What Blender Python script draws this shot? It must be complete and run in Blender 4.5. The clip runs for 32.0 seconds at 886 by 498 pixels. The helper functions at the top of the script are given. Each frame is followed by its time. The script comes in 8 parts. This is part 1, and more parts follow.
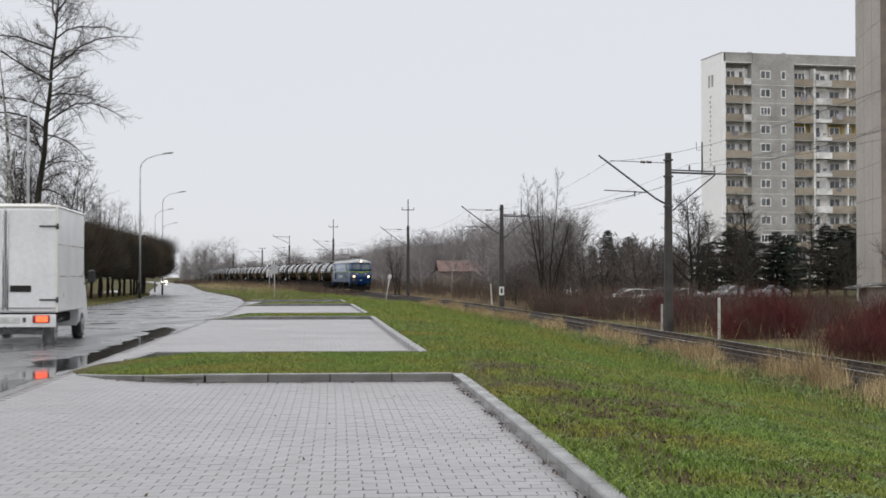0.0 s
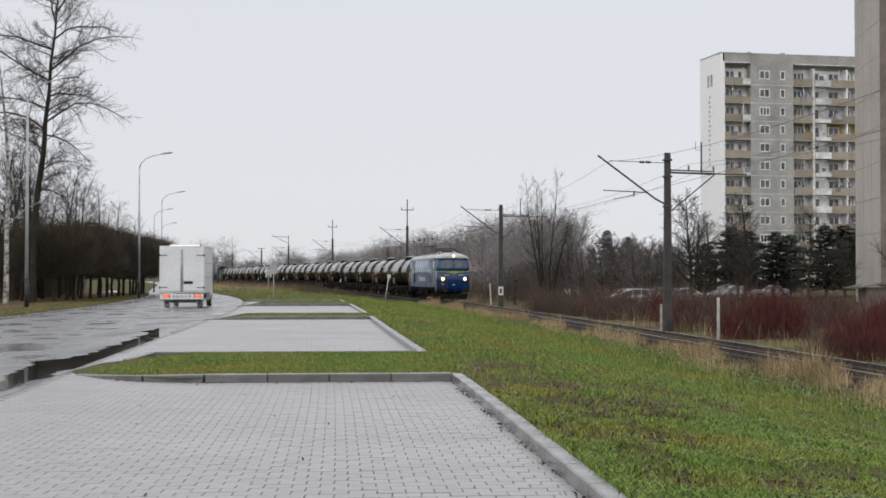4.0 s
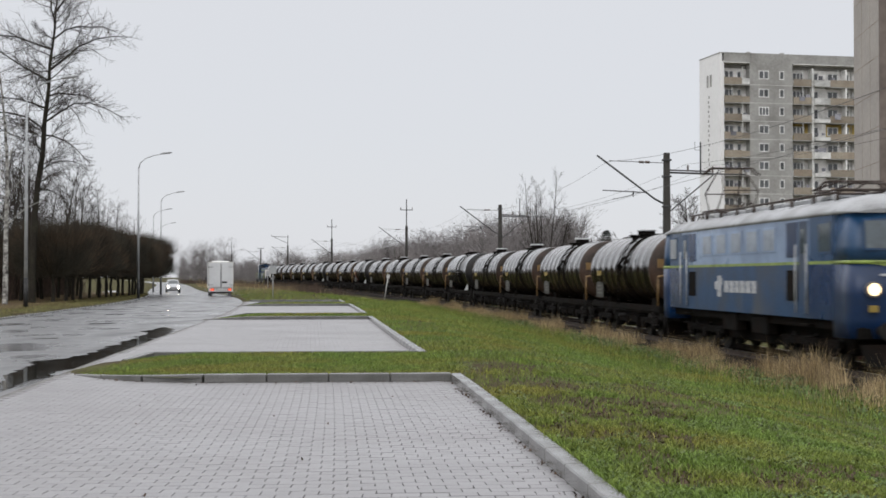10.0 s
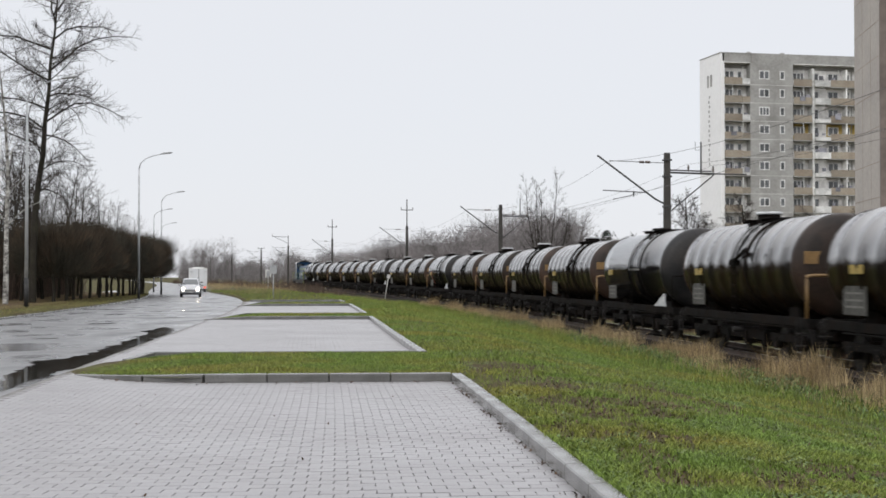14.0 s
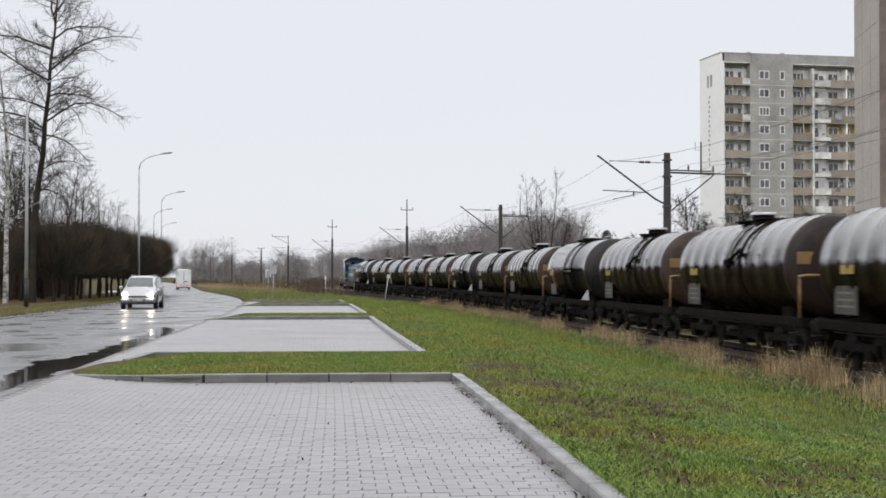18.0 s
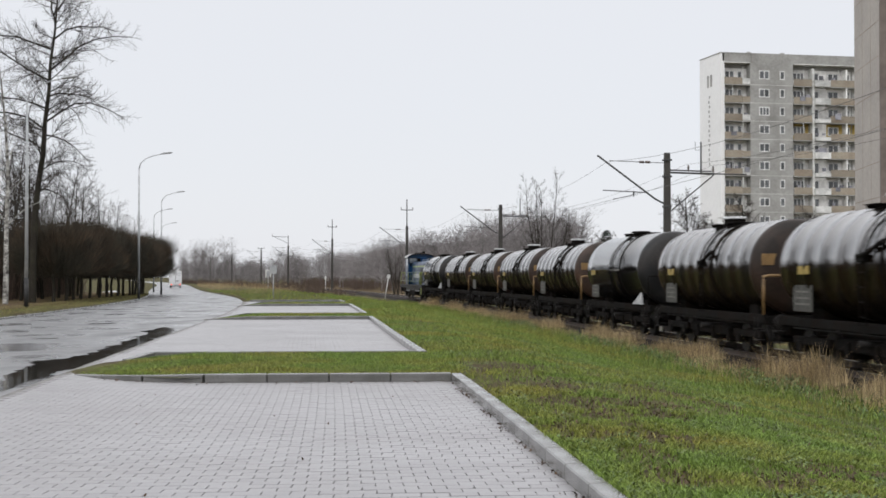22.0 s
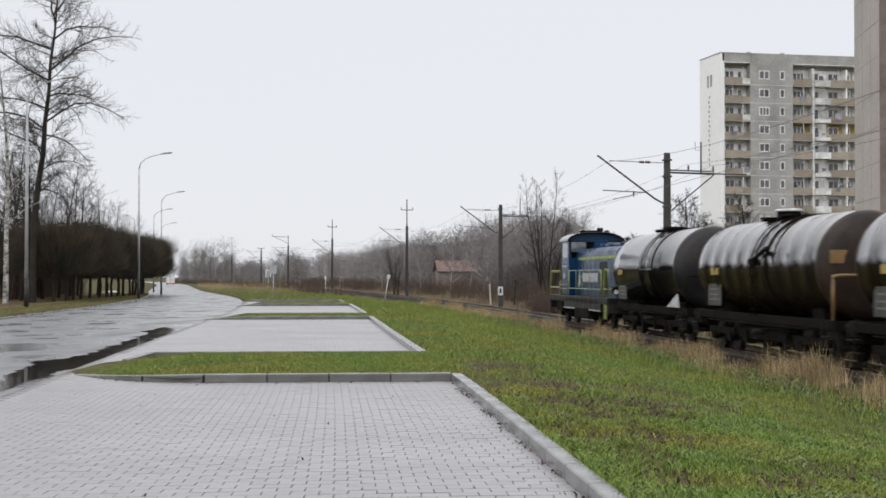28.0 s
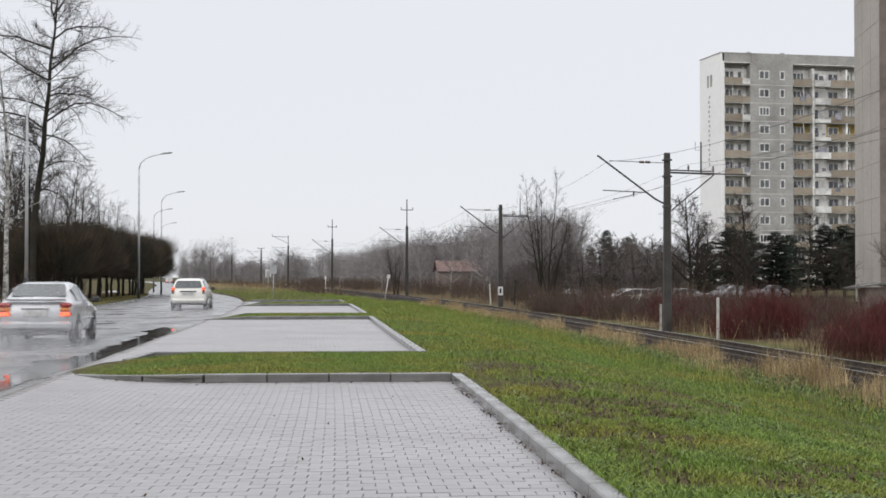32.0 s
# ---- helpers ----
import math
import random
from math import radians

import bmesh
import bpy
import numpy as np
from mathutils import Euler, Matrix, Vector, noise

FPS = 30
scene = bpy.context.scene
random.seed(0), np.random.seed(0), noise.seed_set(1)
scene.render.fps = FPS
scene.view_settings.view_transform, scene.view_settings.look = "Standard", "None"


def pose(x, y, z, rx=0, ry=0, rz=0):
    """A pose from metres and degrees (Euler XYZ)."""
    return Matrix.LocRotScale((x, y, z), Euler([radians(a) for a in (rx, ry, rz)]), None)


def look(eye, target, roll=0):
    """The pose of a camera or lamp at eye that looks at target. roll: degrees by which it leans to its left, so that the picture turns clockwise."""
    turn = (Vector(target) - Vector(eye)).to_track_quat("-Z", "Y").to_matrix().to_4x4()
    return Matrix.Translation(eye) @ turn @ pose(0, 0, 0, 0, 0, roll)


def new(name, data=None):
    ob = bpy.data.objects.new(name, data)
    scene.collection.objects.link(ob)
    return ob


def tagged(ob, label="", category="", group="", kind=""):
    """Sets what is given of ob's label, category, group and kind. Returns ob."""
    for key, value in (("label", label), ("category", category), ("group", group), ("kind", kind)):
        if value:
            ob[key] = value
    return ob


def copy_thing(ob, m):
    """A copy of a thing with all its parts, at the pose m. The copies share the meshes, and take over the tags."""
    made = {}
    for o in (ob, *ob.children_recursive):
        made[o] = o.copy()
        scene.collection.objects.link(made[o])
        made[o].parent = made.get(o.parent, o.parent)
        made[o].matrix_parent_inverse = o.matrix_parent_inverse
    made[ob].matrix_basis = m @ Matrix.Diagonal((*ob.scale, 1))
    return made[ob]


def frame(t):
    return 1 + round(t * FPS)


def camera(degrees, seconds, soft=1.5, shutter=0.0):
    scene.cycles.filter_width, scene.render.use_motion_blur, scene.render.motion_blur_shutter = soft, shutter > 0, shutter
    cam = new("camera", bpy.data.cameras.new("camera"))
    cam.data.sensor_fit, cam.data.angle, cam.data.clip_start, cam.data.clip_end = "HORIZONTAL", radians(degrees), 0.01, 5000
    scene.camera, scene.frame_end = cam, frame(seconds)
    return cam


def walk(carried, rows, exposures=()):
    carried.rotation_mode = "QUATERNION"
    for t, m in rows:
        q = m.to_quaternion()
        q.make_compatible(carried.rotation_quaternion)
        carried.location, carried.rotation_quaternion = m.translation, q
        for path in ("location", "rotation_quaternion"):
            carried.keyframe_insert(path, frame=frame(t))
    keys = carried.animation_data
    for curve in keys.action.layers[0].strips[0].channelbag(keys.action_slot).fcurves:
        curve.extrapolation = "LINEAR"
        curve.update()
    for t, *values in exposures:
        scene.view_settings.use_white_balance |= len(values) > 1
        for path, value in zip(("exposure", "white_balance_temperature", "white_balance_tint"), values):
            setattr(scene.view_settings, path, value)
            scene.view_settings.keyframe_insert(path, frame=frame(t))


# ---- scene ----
# ---------------------------------------------------------------- camera
EYE = 1.5                      # eye above the paved lot
RAIL = EYE - 2.34              # rail head level
cam = camera(34.49, 32.0, soft=1.65, shutter=0.6)
TILT = 91.123
walk(cam, [(0.0, pose(0, 0, EYE, TILT, 0, 0.045)), (3.0, pose(0, 0, EYE, TILT, 0, 0.02)), (6.0, pose(0, 0, EYE, TILT, 0, 0.0)),
           (9.0, pose(0, 0, EYE, TILT, 0, -0.02)), (13.0, pose(0, 0, EYE, TILT, 0, 0.0)), (32.0, pose(0, 0, EYE, TILT, 0, 0.0))],
     exposures=((0.0, -0.11), (6.0, -0.14), (11.0, -0.17), (12.5, 0.0), (32.0, 0.0)))

# ---------------------------------------------------------------- light: closed overcast sky
world = bpy.data.worlds.new("overcast_sky")
scene.world = world
world.use_nodes = True
wn, wl = world.node_tree.nodes, world.node_tree.links
wn.clear()
w_out = wn.new("ShaderNodeOutputWorld")
w_bg = wn.new("ShaderNodeBackground")
w_co = wn.new("ShaderNodeTexCoord")
w_sep = wn.new("ShaderNodeSeparateXYZ")
w_ramp = wn.new("ShaderNodeValToRGB")
w_sky = wn.new("ShaderNodeTexSky")
w_sky.sky_type, w_sky.sun_disc = "NISHITA", False
w_sky.sun_elevation, w_sky.sun_rotation = radians(28), radians(200)
w_mix = wn.new("ShaderNodeMix")
w_mix.data_type = "RGBA"
w_mix.blend_type = "ADD"
w_mix.inputs[0].default_value = 0.004
wl.new(w_co.outputs["Generated"], w_sep.inputs[0])
wl.new(w_sep.outputs["Z"], w_ramp.inputs[0])
el = w_ramp.color_ramp.elements
el[0].position, el[0].color = 0.0, (0.380, 0.387, 0.411, 1)
el[1].position, el[1].color = 1.0, (1.0, 1.0, 1.02, 1)
for pos_, c_ in ((0.10, (0.382, 0.389, 0.411, 1)), (0.22, (0.388, 0.393, 0.412, 1)), (0.5, (0.72, 0.72, 0.74, 1))):
    e_ = el.new(pos_)
    e_.color = c_
wl.new(w_ramp.outputs[0], w_mix.inputs[6])
wl.new(w_sky.outputs[0], w_mix.inputs[7])
wl.new(w_mix.outputs[2], w_bg.inputs[0])
wl.new(w_bg.outputs[0], w_out.inputs[0])
w_bg.inputs[1].default_value = 2.0

sun = new("sun", bpy.data.lights.new("sun", "SUN"))
sun.data.energy, sun.data.angle, sun.data.color = 0.6, radians(40), (1.0, 0.97, 0.93)
sun.matrix_world = look((-30, -60, 45), (0, 0, 0))

# ---------------------------------------------------------------- plan: track, kerb line, road
TK_Y = (0, 60, 120, 180, 240, 300, 380, 480)
TK_X = (14.057, 8.918, 2.110, -8.206, -21.268, -35.756, -56.261, -82.815)


def spline(kx, ky):
    """Natural cubic through the knots, straight beyond them; returns value(v) and slope(v)."""
    kx, ky = np.array(kx, float), np.array(ky, float)
    n, h = len(kx), np.diff(kx)
    a, b = np.eye(n), np.zeros(n)
    for i in range(1, n - 1):
        a[i, i - 1:i + 2] = h[i - 1], 2 * (h[i - 1] + h[i]), h[i]
        b[i] = 6 * ((ky[i + 1] - ky[i]) / h[i] - (ky[i] - ky[i - 1]) / h[i - 1])
    m = np.linalg.solve(a, b)

    def coef(v):
        j = np.clip(np.searchsorted(kx, v) - 1, 0, n - 2)
        return j, h[j], (ky[j + 1] - ky[j]) / h[j] - h[j] * (2 * m[j] + m[j + 1]) / 6

    def slope(v):
        v = np.clip(np.asarray(v, float), kx[0], kx[-1])
        j, hh, c = coef(v)
        d = v - kx[j]
        return c + m[j] * d + (m[j + 1] - m[j]) / (2 * hh) * d ** 2

    def value(v):
        v = np.asarray(v, float)
        u = np.clip(v, kx[0], kx[-1])
        j, hh, c = coef(u)
        d = u - kx[j]
        return ky[j] + c * d + m[j] / 2 * d ** 2 + (m[j + 1] - m[j]) / (6 * hh) * d ** 3 + slope(v) * (v - u)

    return value, slope


track_x, track_slope = spline(TK_Y, TK_X)
road_x, road_slope = spline((-60, 0, 20, 51, 72, 100, 140, 188, 374, 520, 700), (1.5, -3.95, -5.78, -8.35, -10.35, -14.1, -21.3, -31.2, -67.5, -101.0, -146.0))
ROAD_W = 7.5
LOT_END = 88.0


kerb_line, kerb_slope = spline((-60, 0, 9.73, 20.65, 27.0, 50.5, 75, 95), (5.8, 1.68, 0.967, 0.12, -0.47, -2.62, -5.0, -7.3))
_tk = kerb_line(np.arange(-80.0, 900.0, 0.5)).tolist()


def kerb_x(v):
    """Inner edge of the kerb along the lawn."""
    u = min(max((v + 80.0) * 2.0, 0.0), len(_tk) - 1.001)
    i = int(u)
    return _tk[i] + (_tk[i + 1] - _tk[i]) * (u - i)


def rise(y):
    """The railway climbs a little as it leaves."""
    u = min(max((y - 70.0) / 220.0, 0.0), 1.0)
    return 0.55 * u * u * (3 - 2 * u)



_ys = np.arange(2.0, 620.0, 1.0)
_arc = np.concatenate([[0], np.cumsum(np.hypot(1, track_slope(_ys[:-1] + 0.5)))])


_s1 = np.arange(0.0, 600.0, 1.0)
_yy = np.interp(_s1, _arc, _ys)
_sy, _sx, _sq = _yy.tolist(), track_x(_yy).tolist(), track_slope(_yy).tolist()
_x2, _q2 = float(track_x(2.0)), float(track_slope(2.0))
_k2 = math.hypot(1, _q2)


def on_track(s, off=0.0):
    """Point of the track's centre line s metres along it (away from the camera), shifted off metres to its right, and its heading."""
    if s < 0:
        y = 2.0 + s / _k2
        x, q = _x2 + _q2 * (y - 2.0), _q2
    else:
        i = min(int(s), len(_sy) - 2)
        w = s - i
        y, x, q = _sy[i] + (_sy[i + 1] - _sy[i]) * w, _sx[i] + (_sx[i + 1] - _sx[i]) * w, _sq[i] + (_sq[i + 1] - _sq[i]) * w
    k = math.hypot(1, q)
    return Vector((x + off / k, y - off * q / k, RAIL + rise(y))), math.atan2(1.0, q) - math.pi / 2


def smooth(a, b, v):
    u = np.clip((v - a) / (b - a), 0, 1)
    return u * u * (3 - 2 * u)


def road_z(y):
    """The road falls gently away from the lots."""
    return -0.035 - 0.47 * smooth(48, 215, np.asarray(y, float))


def ground_z(x, y):
    """Level of the ground: lot and road at 0, falling to the cutting of the track, level again beyond it."""
    x, y = np.asarray(x, float), np.asarray(y, float)
    d = x - track_x(y)
    left = np.minimum(kerb_line(np.clip(y, -60, 90)) + 0.3, road_x(y) + 6)
    w = np.maximum(track_x(y) - 3.2 - left, 3.0)
    u = (x - left) / w
    fall = smooth(0.05, 1.0, u)
    deep = 1.12 - 0.55 * smooth(70, 290, y)
    z_left = 0.085 - fall * (0.085 + deep)
    z_right = -deep + smooth(5, 60, d) * (deep - 0.12)
    z = np.where(d < 0, z_left, z_right)
    sink = road_z(y) + 0.03
    near_road = 1 - smooth(3, 16, x - road_x(y))
    z = z + sink * near_road * (d < 0)
    inside = (x < road_x(y) + 0.05) | ((x < kerb_line(y) + 0.02) & (y < LOT_END))
    z = np.where(inside, road_z(y) - 0.12, z)
    z = np.where(x < road_x(y) - ROAD_W - 0.05, 0.07 + sink, z)
    return z


_ty = np.arange(-80.0, 900.0, 0.5)
_tt, _tr = track_x(_ty).tolist(), road_x(_ty).tolist()


def quick(table, y):
    u = min(max((y + 80.0) * 2.0, 0.0), len(table) - 1.001)
    i = int(u)
    return table[i] + (table[i + 1] - table[i]) * (u - i)


def ease(a, b, v):
    u = min(max((v - a) / (b - a), 0.0), 1.0)
    return u * u * (3 - 2 * u)


def level(x, y):
    """The level of the ground at one point, quickly."""
    tx, rx = quick(_tt, y), quick(_tr, y)
    rz = -0.035 - 0.47 * ease(48, 215, y)
    if x < rx - ROAD_W - 0.05:
        return 0.07 + rz + 0.03
    if x < rx + 0.05 or (x < kerb_x(y) + 0.02 and y < LOT_END):
        return rz - 0.12
    d = x - tx
    if d >= 0:
        return -1.12 + rise(y) + ease(5, 60, d) * (1.0 - rise(y))
    left = min(kerb_x(min(max(y, -60.0), 90.0)) + 0.3, rx + 6)
    w = max(tx - 3.2 - left, 3.0)
    return 0.085 - ease(0.05, 1.0, (x - left) / w) * (1.205 - rise(y)) + (rz + 0.03) * (1 - ease(3, 16, x - rx))


# ---------------------------------------------------------------- helpers for meshes
def part(name, bm, material, parent=None, label="", m=None):
    """Links a bmesh as one mesh object, under a thing or a part."""
    me = bpy.data.meshes.new(name)
    bm.to_mesh(me)
    bm.free()
    return part_me(name, me, material, parent, label, m)


def part_me(name, me, material, parent=None, label="", m=None):
    if material and not me.materials:
        for mt in (material if isinstance(material, (list, tuple)) else [material]):
            me.materials.append(mt)
    ob = new(name, me)
    if parent is not None:
        ob.parent = parent
    if m is not None:
        ob.matrix_basis = m
    if label:
        ob["label"] = label
    return ob


def thing(name, label, category, group="", m=None, kind=""):
    ob = new(name)
    ob.empty_display_size = 0.2
    if m is not None:
        ob.matrix_basis = m
    return tagged(ob, label, category, group, kind)


def box(bm, cx, cy, cz, sx, sy, sz, bevel=0.0, m=None, mat=0):
    """A box with its centre and full sizes, with bevelled edges; returns its vertices."""
    q = Matrix.Translation((cx, cy, cz)) @ Matrix.Diagonal((sx, sy, sz, 1))
    if m is not None:
        q = m @ q
    r = bmesh.ops.create_cube(bm, size=1, matrix=q)
    vs = r["verts"]
    fs = {f for v in vs for f in v.link_faces}
    for f in fs:
        f.material_index = mat
    if bevel > 0:
        es = list({e for v in vs for e in v.link_edges})
        bmesh.ops.bevel(bm, geom=es, offset=bevel, segments=1, affect="EDGES", clamp_overlap=True)
    return vs


def cyl(bm, a, b, r1, r2=None, n=10, caps=True, mat=0):
    """A cylinder or cone between two points."""
    a, b = Vector(a), Vector(b)
    d = b - a
    q = Matrix.Translation((a + b) / 2) @ d.to_track_quat("Z", "Y").to_matrix().to_4x4()
    r = bmesh.ops.create_cone(bm, cap_ends=caps, segments=n, radius1=r1, radius2=r1 if r2 is None else r2, depth=d.length, matrix=q)
    for f in {f for v in r["verts"] for f in v.link_faces}:
        f.material_index = mat
        f.smooth = len(f.verts) == 4
    return r["verts"]


def loft(bm, rings, close=True, caps=True, smooth_faces=True, mat=0):
    """Skins rings of points one after another."""
    vr = [[bm.verts.new(p) for p in ring] for ring in rings]
    n = len(rings[0])
    for a, b in zip(vr[:-1], vr[1:]):
        for i in range(n if close else n - 1):
            f = bm.faces.new((a[i], a[(i + 1) % n], b[(i + 1) % n], b[i]))
            f.smooth = smooth_faces
            f.material_index = mat
    if caps and close:
        for ring, flip in ((vr[0], True), (vr[-1], False)):
            f = bm.faces.new(ring[::-1] if flip else ring)
            f.material_index = mat
    return vr


def tube(bm, pts, r, n=6, mat=0):
    """A round bar along a line of points; r is one radius or one for each point."""
    pts = [Vector(p) for p in pts]
    rr = r if isinstance(r, (list, tuple)) else [r] * len(pts)
    rings = []
    up = Vector((0.13, 0.21, 0.97))
    for i, p in enumerate(pts):
        d = (pts[min(i + 1, len(pts) - 1)] - pts[max(i - 1, 0)]).normalized()
        u = d.cross(up)
        if u.length < 1e-3:
            u = d.cross(Vector((1, 0, 0)))
        u.normalize()
        w = d.cross(u)
        rings.append([p + (u * math.cos(2 * math.pi * k / n) + w * math.sin(2 * math.pi * k / n)) * rr[i] for k in range(n)])
    loft(bm, rings, mat=mat)


def pydata(name, verts, faces, material, parent=None, label="", smooth_faces=False):
    me = bpy.data.meshes.new(name)
    me.from_pydata(verts, [], faces)
    me.validate()
    if smooth_faces:
        me.polygons.foreach_set("use_smooth", [True] * len(me.polygons))
    return part_me(name, me, material, parent, label)


def sheet(name, xs_of, ys, z_of, material, cols=12, label="", kind="structure"):
    """A strip of ground: rows at ys, each from xs_of(y)[0] to xs_of(y)[1]."""
    v, f = [], []
    for y in ys:
        a, b = xs_of(y)
        for k in range(cols + 1):
            x = a + (b - a) * k / cols
            v.append((x, y, z_of(x, y)))
    for i in range(len(ys) - 1):
        for k in range(cols):
            p = i * (cols + 1) + k
            f.append((p, p + 1, p + cols + 2, p + cols + 1))
    return tagged(pydata(name, v, f, material, smooth_faces=True), label, kind=kind)


# ---------------------------------------------------------------- materials
def material(name, base, rough=0.7, metal=0.0, var=0.25, scale=4.0, fine=40.0, bump=0.15, rough_var=0.1, tint=None, tint_at=0.55, coat=0.0,
             emit=None, power=0.0, per_object=0.0, per_island=0.0, spec=0.5, coords="Object", depth=0.01, stretch=None):
    """Surface with variation at two scales: large stains towards tint, fine grain, bump and uneven gloss."""
    mt = bpy.data.materials.new(name)
    mt.use_nodes = True
    nt = mt.node_tree
    nd, ln = nt.nodes, nt.links
    bs = nd["Principled BSDF"]
    bs.inputs["Metallic"].default_value = metal
    bs.inputs["Specular IOR Level"].default_value = spec
    if coat:
        bs.inputs["Coat Weight"].default_value = coat
        bs.inputs["Coat Roughness"].default_value = 0.12
    co = nd.new("ShaderNodeTexCoord")
    vec = co.outputs[coords]
    if stretch:
        mp = nd.new("ShaderNodeMapping")
        mp.inputs["Scale"].default_value = stretch
        ln.new(vec, mp.inputs["Vector"])
        vec = mp.outputs[0]
    big = nd.new("ShaderNodeTexNoise")
    big.inputs["Scale"].default_value, big.inputs["Detail"].default_value = scale, 4
    small = nd.new("ShaderNodeTexNoise")
    small.inputs["Scale"].default_value, small.inputs["Detail"].default_value = fine, 3
    for n_ in (big, small):
        ln.new(vec, n_.inputs["Vector"])
    second = tint if tint else tuple(max(0.0, c * 0.55) for c in base)
    rp = nd.new("ShaderNodeValToRGB")
    rp.color_ramp.elements[0].position = tint_at - 0.12
    rp.color_ramp.elements[1].position = tint_at + 0.14
    rp.color_ramp.elements[0].color = (*base, 1)
    rp.color_ramp.elements[1].color = (*second, 1)
    ln.new(big.outputs[0], rp.inputs[0])
    hs = nd.new("ShaderNodeHueSaturation")
    ln.new(rp.outputs[0], hs.inputs["Color"])
    ma = nd.new("ShaderNodeMapRange")
    ma.inputs["From Min"].default_value, ma.inputs["From Max"].default_value = 0.3, 0.7
    ma.inputs["To Min"].default_value, ma.inputs["To Max"].default_value = 1 - var, 1 + var
    ln.new(small.outputs[0], ma.inputs["Value"])
    val = ma.outputs[0]
    for amount, node, socket in ((per_object, "ShaderNodeObjectInfo", "Random"), (per_island, "ShaderNodeNewGeometry", "Random Per Island")):
        if amount:
            oi = nd.new(node)
            mr = nd.new("ShaderNodeMapRange")
            mr.inputs["To Min"].default_value, mr.inputs["To Max"].default_value = 1 - amount, 1 + amount
            ln.new(oi.outputs[socket], mr.inputs["Value"])
            mu = nd.new("ShaderNodeMath")
            mu.operation = "MULTIPLY"
            ln.new(val, mu.inputs[0])
            ln.new(mr.outputs[0], mu.inputs[1])
            val = mu.outputs[0]
    ln.new(val, hs.inputs["Value"])
    ln.new(hs.outputs[0], bs.inputs["Base Color"])
    rr = nd.new("ShaderNodeMapRange")
    rr.inputs["From Min"].default_value, rr.inputs["From Max"].default_value = 0.3, 0.7
    rr.inputs["To Min"].default_value, rr.inputs["To Max"].default_value = max(0.02, rough - rough_var), min(1, rough + rough_var)
    ln.new(big.outputs[0], rr.inputs["Value"])
    ln.new(rr.outputs[0], bs.inputs["Roughness"])
    if bump:
        bp = nd.new("ShaderNodeBump")
        bp.inputs["Strength"].default_value, bp.inputs["Distance"].default_value = bump, depth
        ln.new(small.outputs[0], bp.inputs["Height"])
        ln.new(bp.outputs[0], bs.inputs["Normal"])
    if emit:
        bs.inputs["Emission Color"].default_value = (*emit, 1)
        bs.inputs["Emission Strength"].default_value = power
    return mt


M_SOIL = material("soil_and_turf", (0.078, 0.080, 0.030), 0.95, spec=0.05, var=0.5, scale=0.35, fine=9, bump=0.6, tint=(0.050, 0.036, 0.024), tint_at=0.5, depth=0.05)
M_ASPHALT = material("wet_asphalt", (0.128, 0.129, 0.133), 0.34, var=0.3, scale=0.6, fine=60, bump=0.16, rough_var=0.24, tint=(0.080, 0.081, 0.084), depth=0.005, stretch=(1.0, 0.45, 1.0))
M_PAVER = material("grey_concrete_paver", (0.216, 0.211, 0.217), 0.42, var=0.10, scale=0.35, fine=90, bump=0.12, rough_var=0.05, tint=(0.202, 0.196, 0.200), per_object=0.07, per_island=0.07, depth=0.003)
M_JOINT = material("sand_joint", (0.155, 0.148, 0.142), 0.8, var=0.3, scale=2, fine=60)
M_KERB = material("concrete_kerb", (0.145, 0.143, 0.138), 0.22, var=0.2, scale=1.6, fine=70, tint=(0.085, 0.083, 0.076), per_object=0.10, depth=0.003)
M_BALLAST = material("dark_ballast", (0.021, 0.018, 0.016), 0.9, spec=0.08, var=0.5, scale=3, fine=24, bump=0.9, depth=0.04)
M_RAIL = material("worn_rail_steel", (0.30, 0.28, 0.27), 0.28, metal=0.9, var=0.15, scale=2, fine=50)
M_RUST = material("rusty_steel", (0.040, 0.026, 0.019), 0.75, var=0.3, scale=3, fine=40)
M_SLEEPER = material("tarred_wood_sleeper", (0.028, 0.023, 0.02), 0.85, spec=0.15, var=0.3, scale=2, fine=30, per_object=0.2)
M_WATER = material("standing_water", (0.012, 0.013, 0.013), 0.05, var=0.1, scale=1.5, fine=9, bump=0.05, rough_var=0.03, spec=0.5)
M_LITTER = material("brown_leaf_litter_ground", (0.075, 0.052, 0.032), 0.95, spec=0.05, var=0.5, scale=0.5, fine=14, bump=0.6, tint=(0.12, 0.10, 0.045), tint_at=0.58, depth=0.05)
# ---------------------------------------------------------------- ground, road, paved lots
def grid_axis(lo, hi, near_lo, near_hi, fine_step, growth=1.18):
    vals = list(np.arange(near_lo, near_hi + 1e-6, fine_step))
    st, v = fine_step, near_hi
    while v < hi:
        st *= growth
        v = min(hi, v + st)
        vals.append(v)
    st, v, head = fine_step, near_lo, []
    while v > lo:
        st *= growth
        v = max(lo, v - st)
        head.append(v)
    return np.array(head[::-1] + vals)


LOTS = ((-30.0, 20.62), (27.0, 50.75), (55.6, 74.2), (80.3, 87.0))     # paved lots, along the road
KERB_H = 0.115


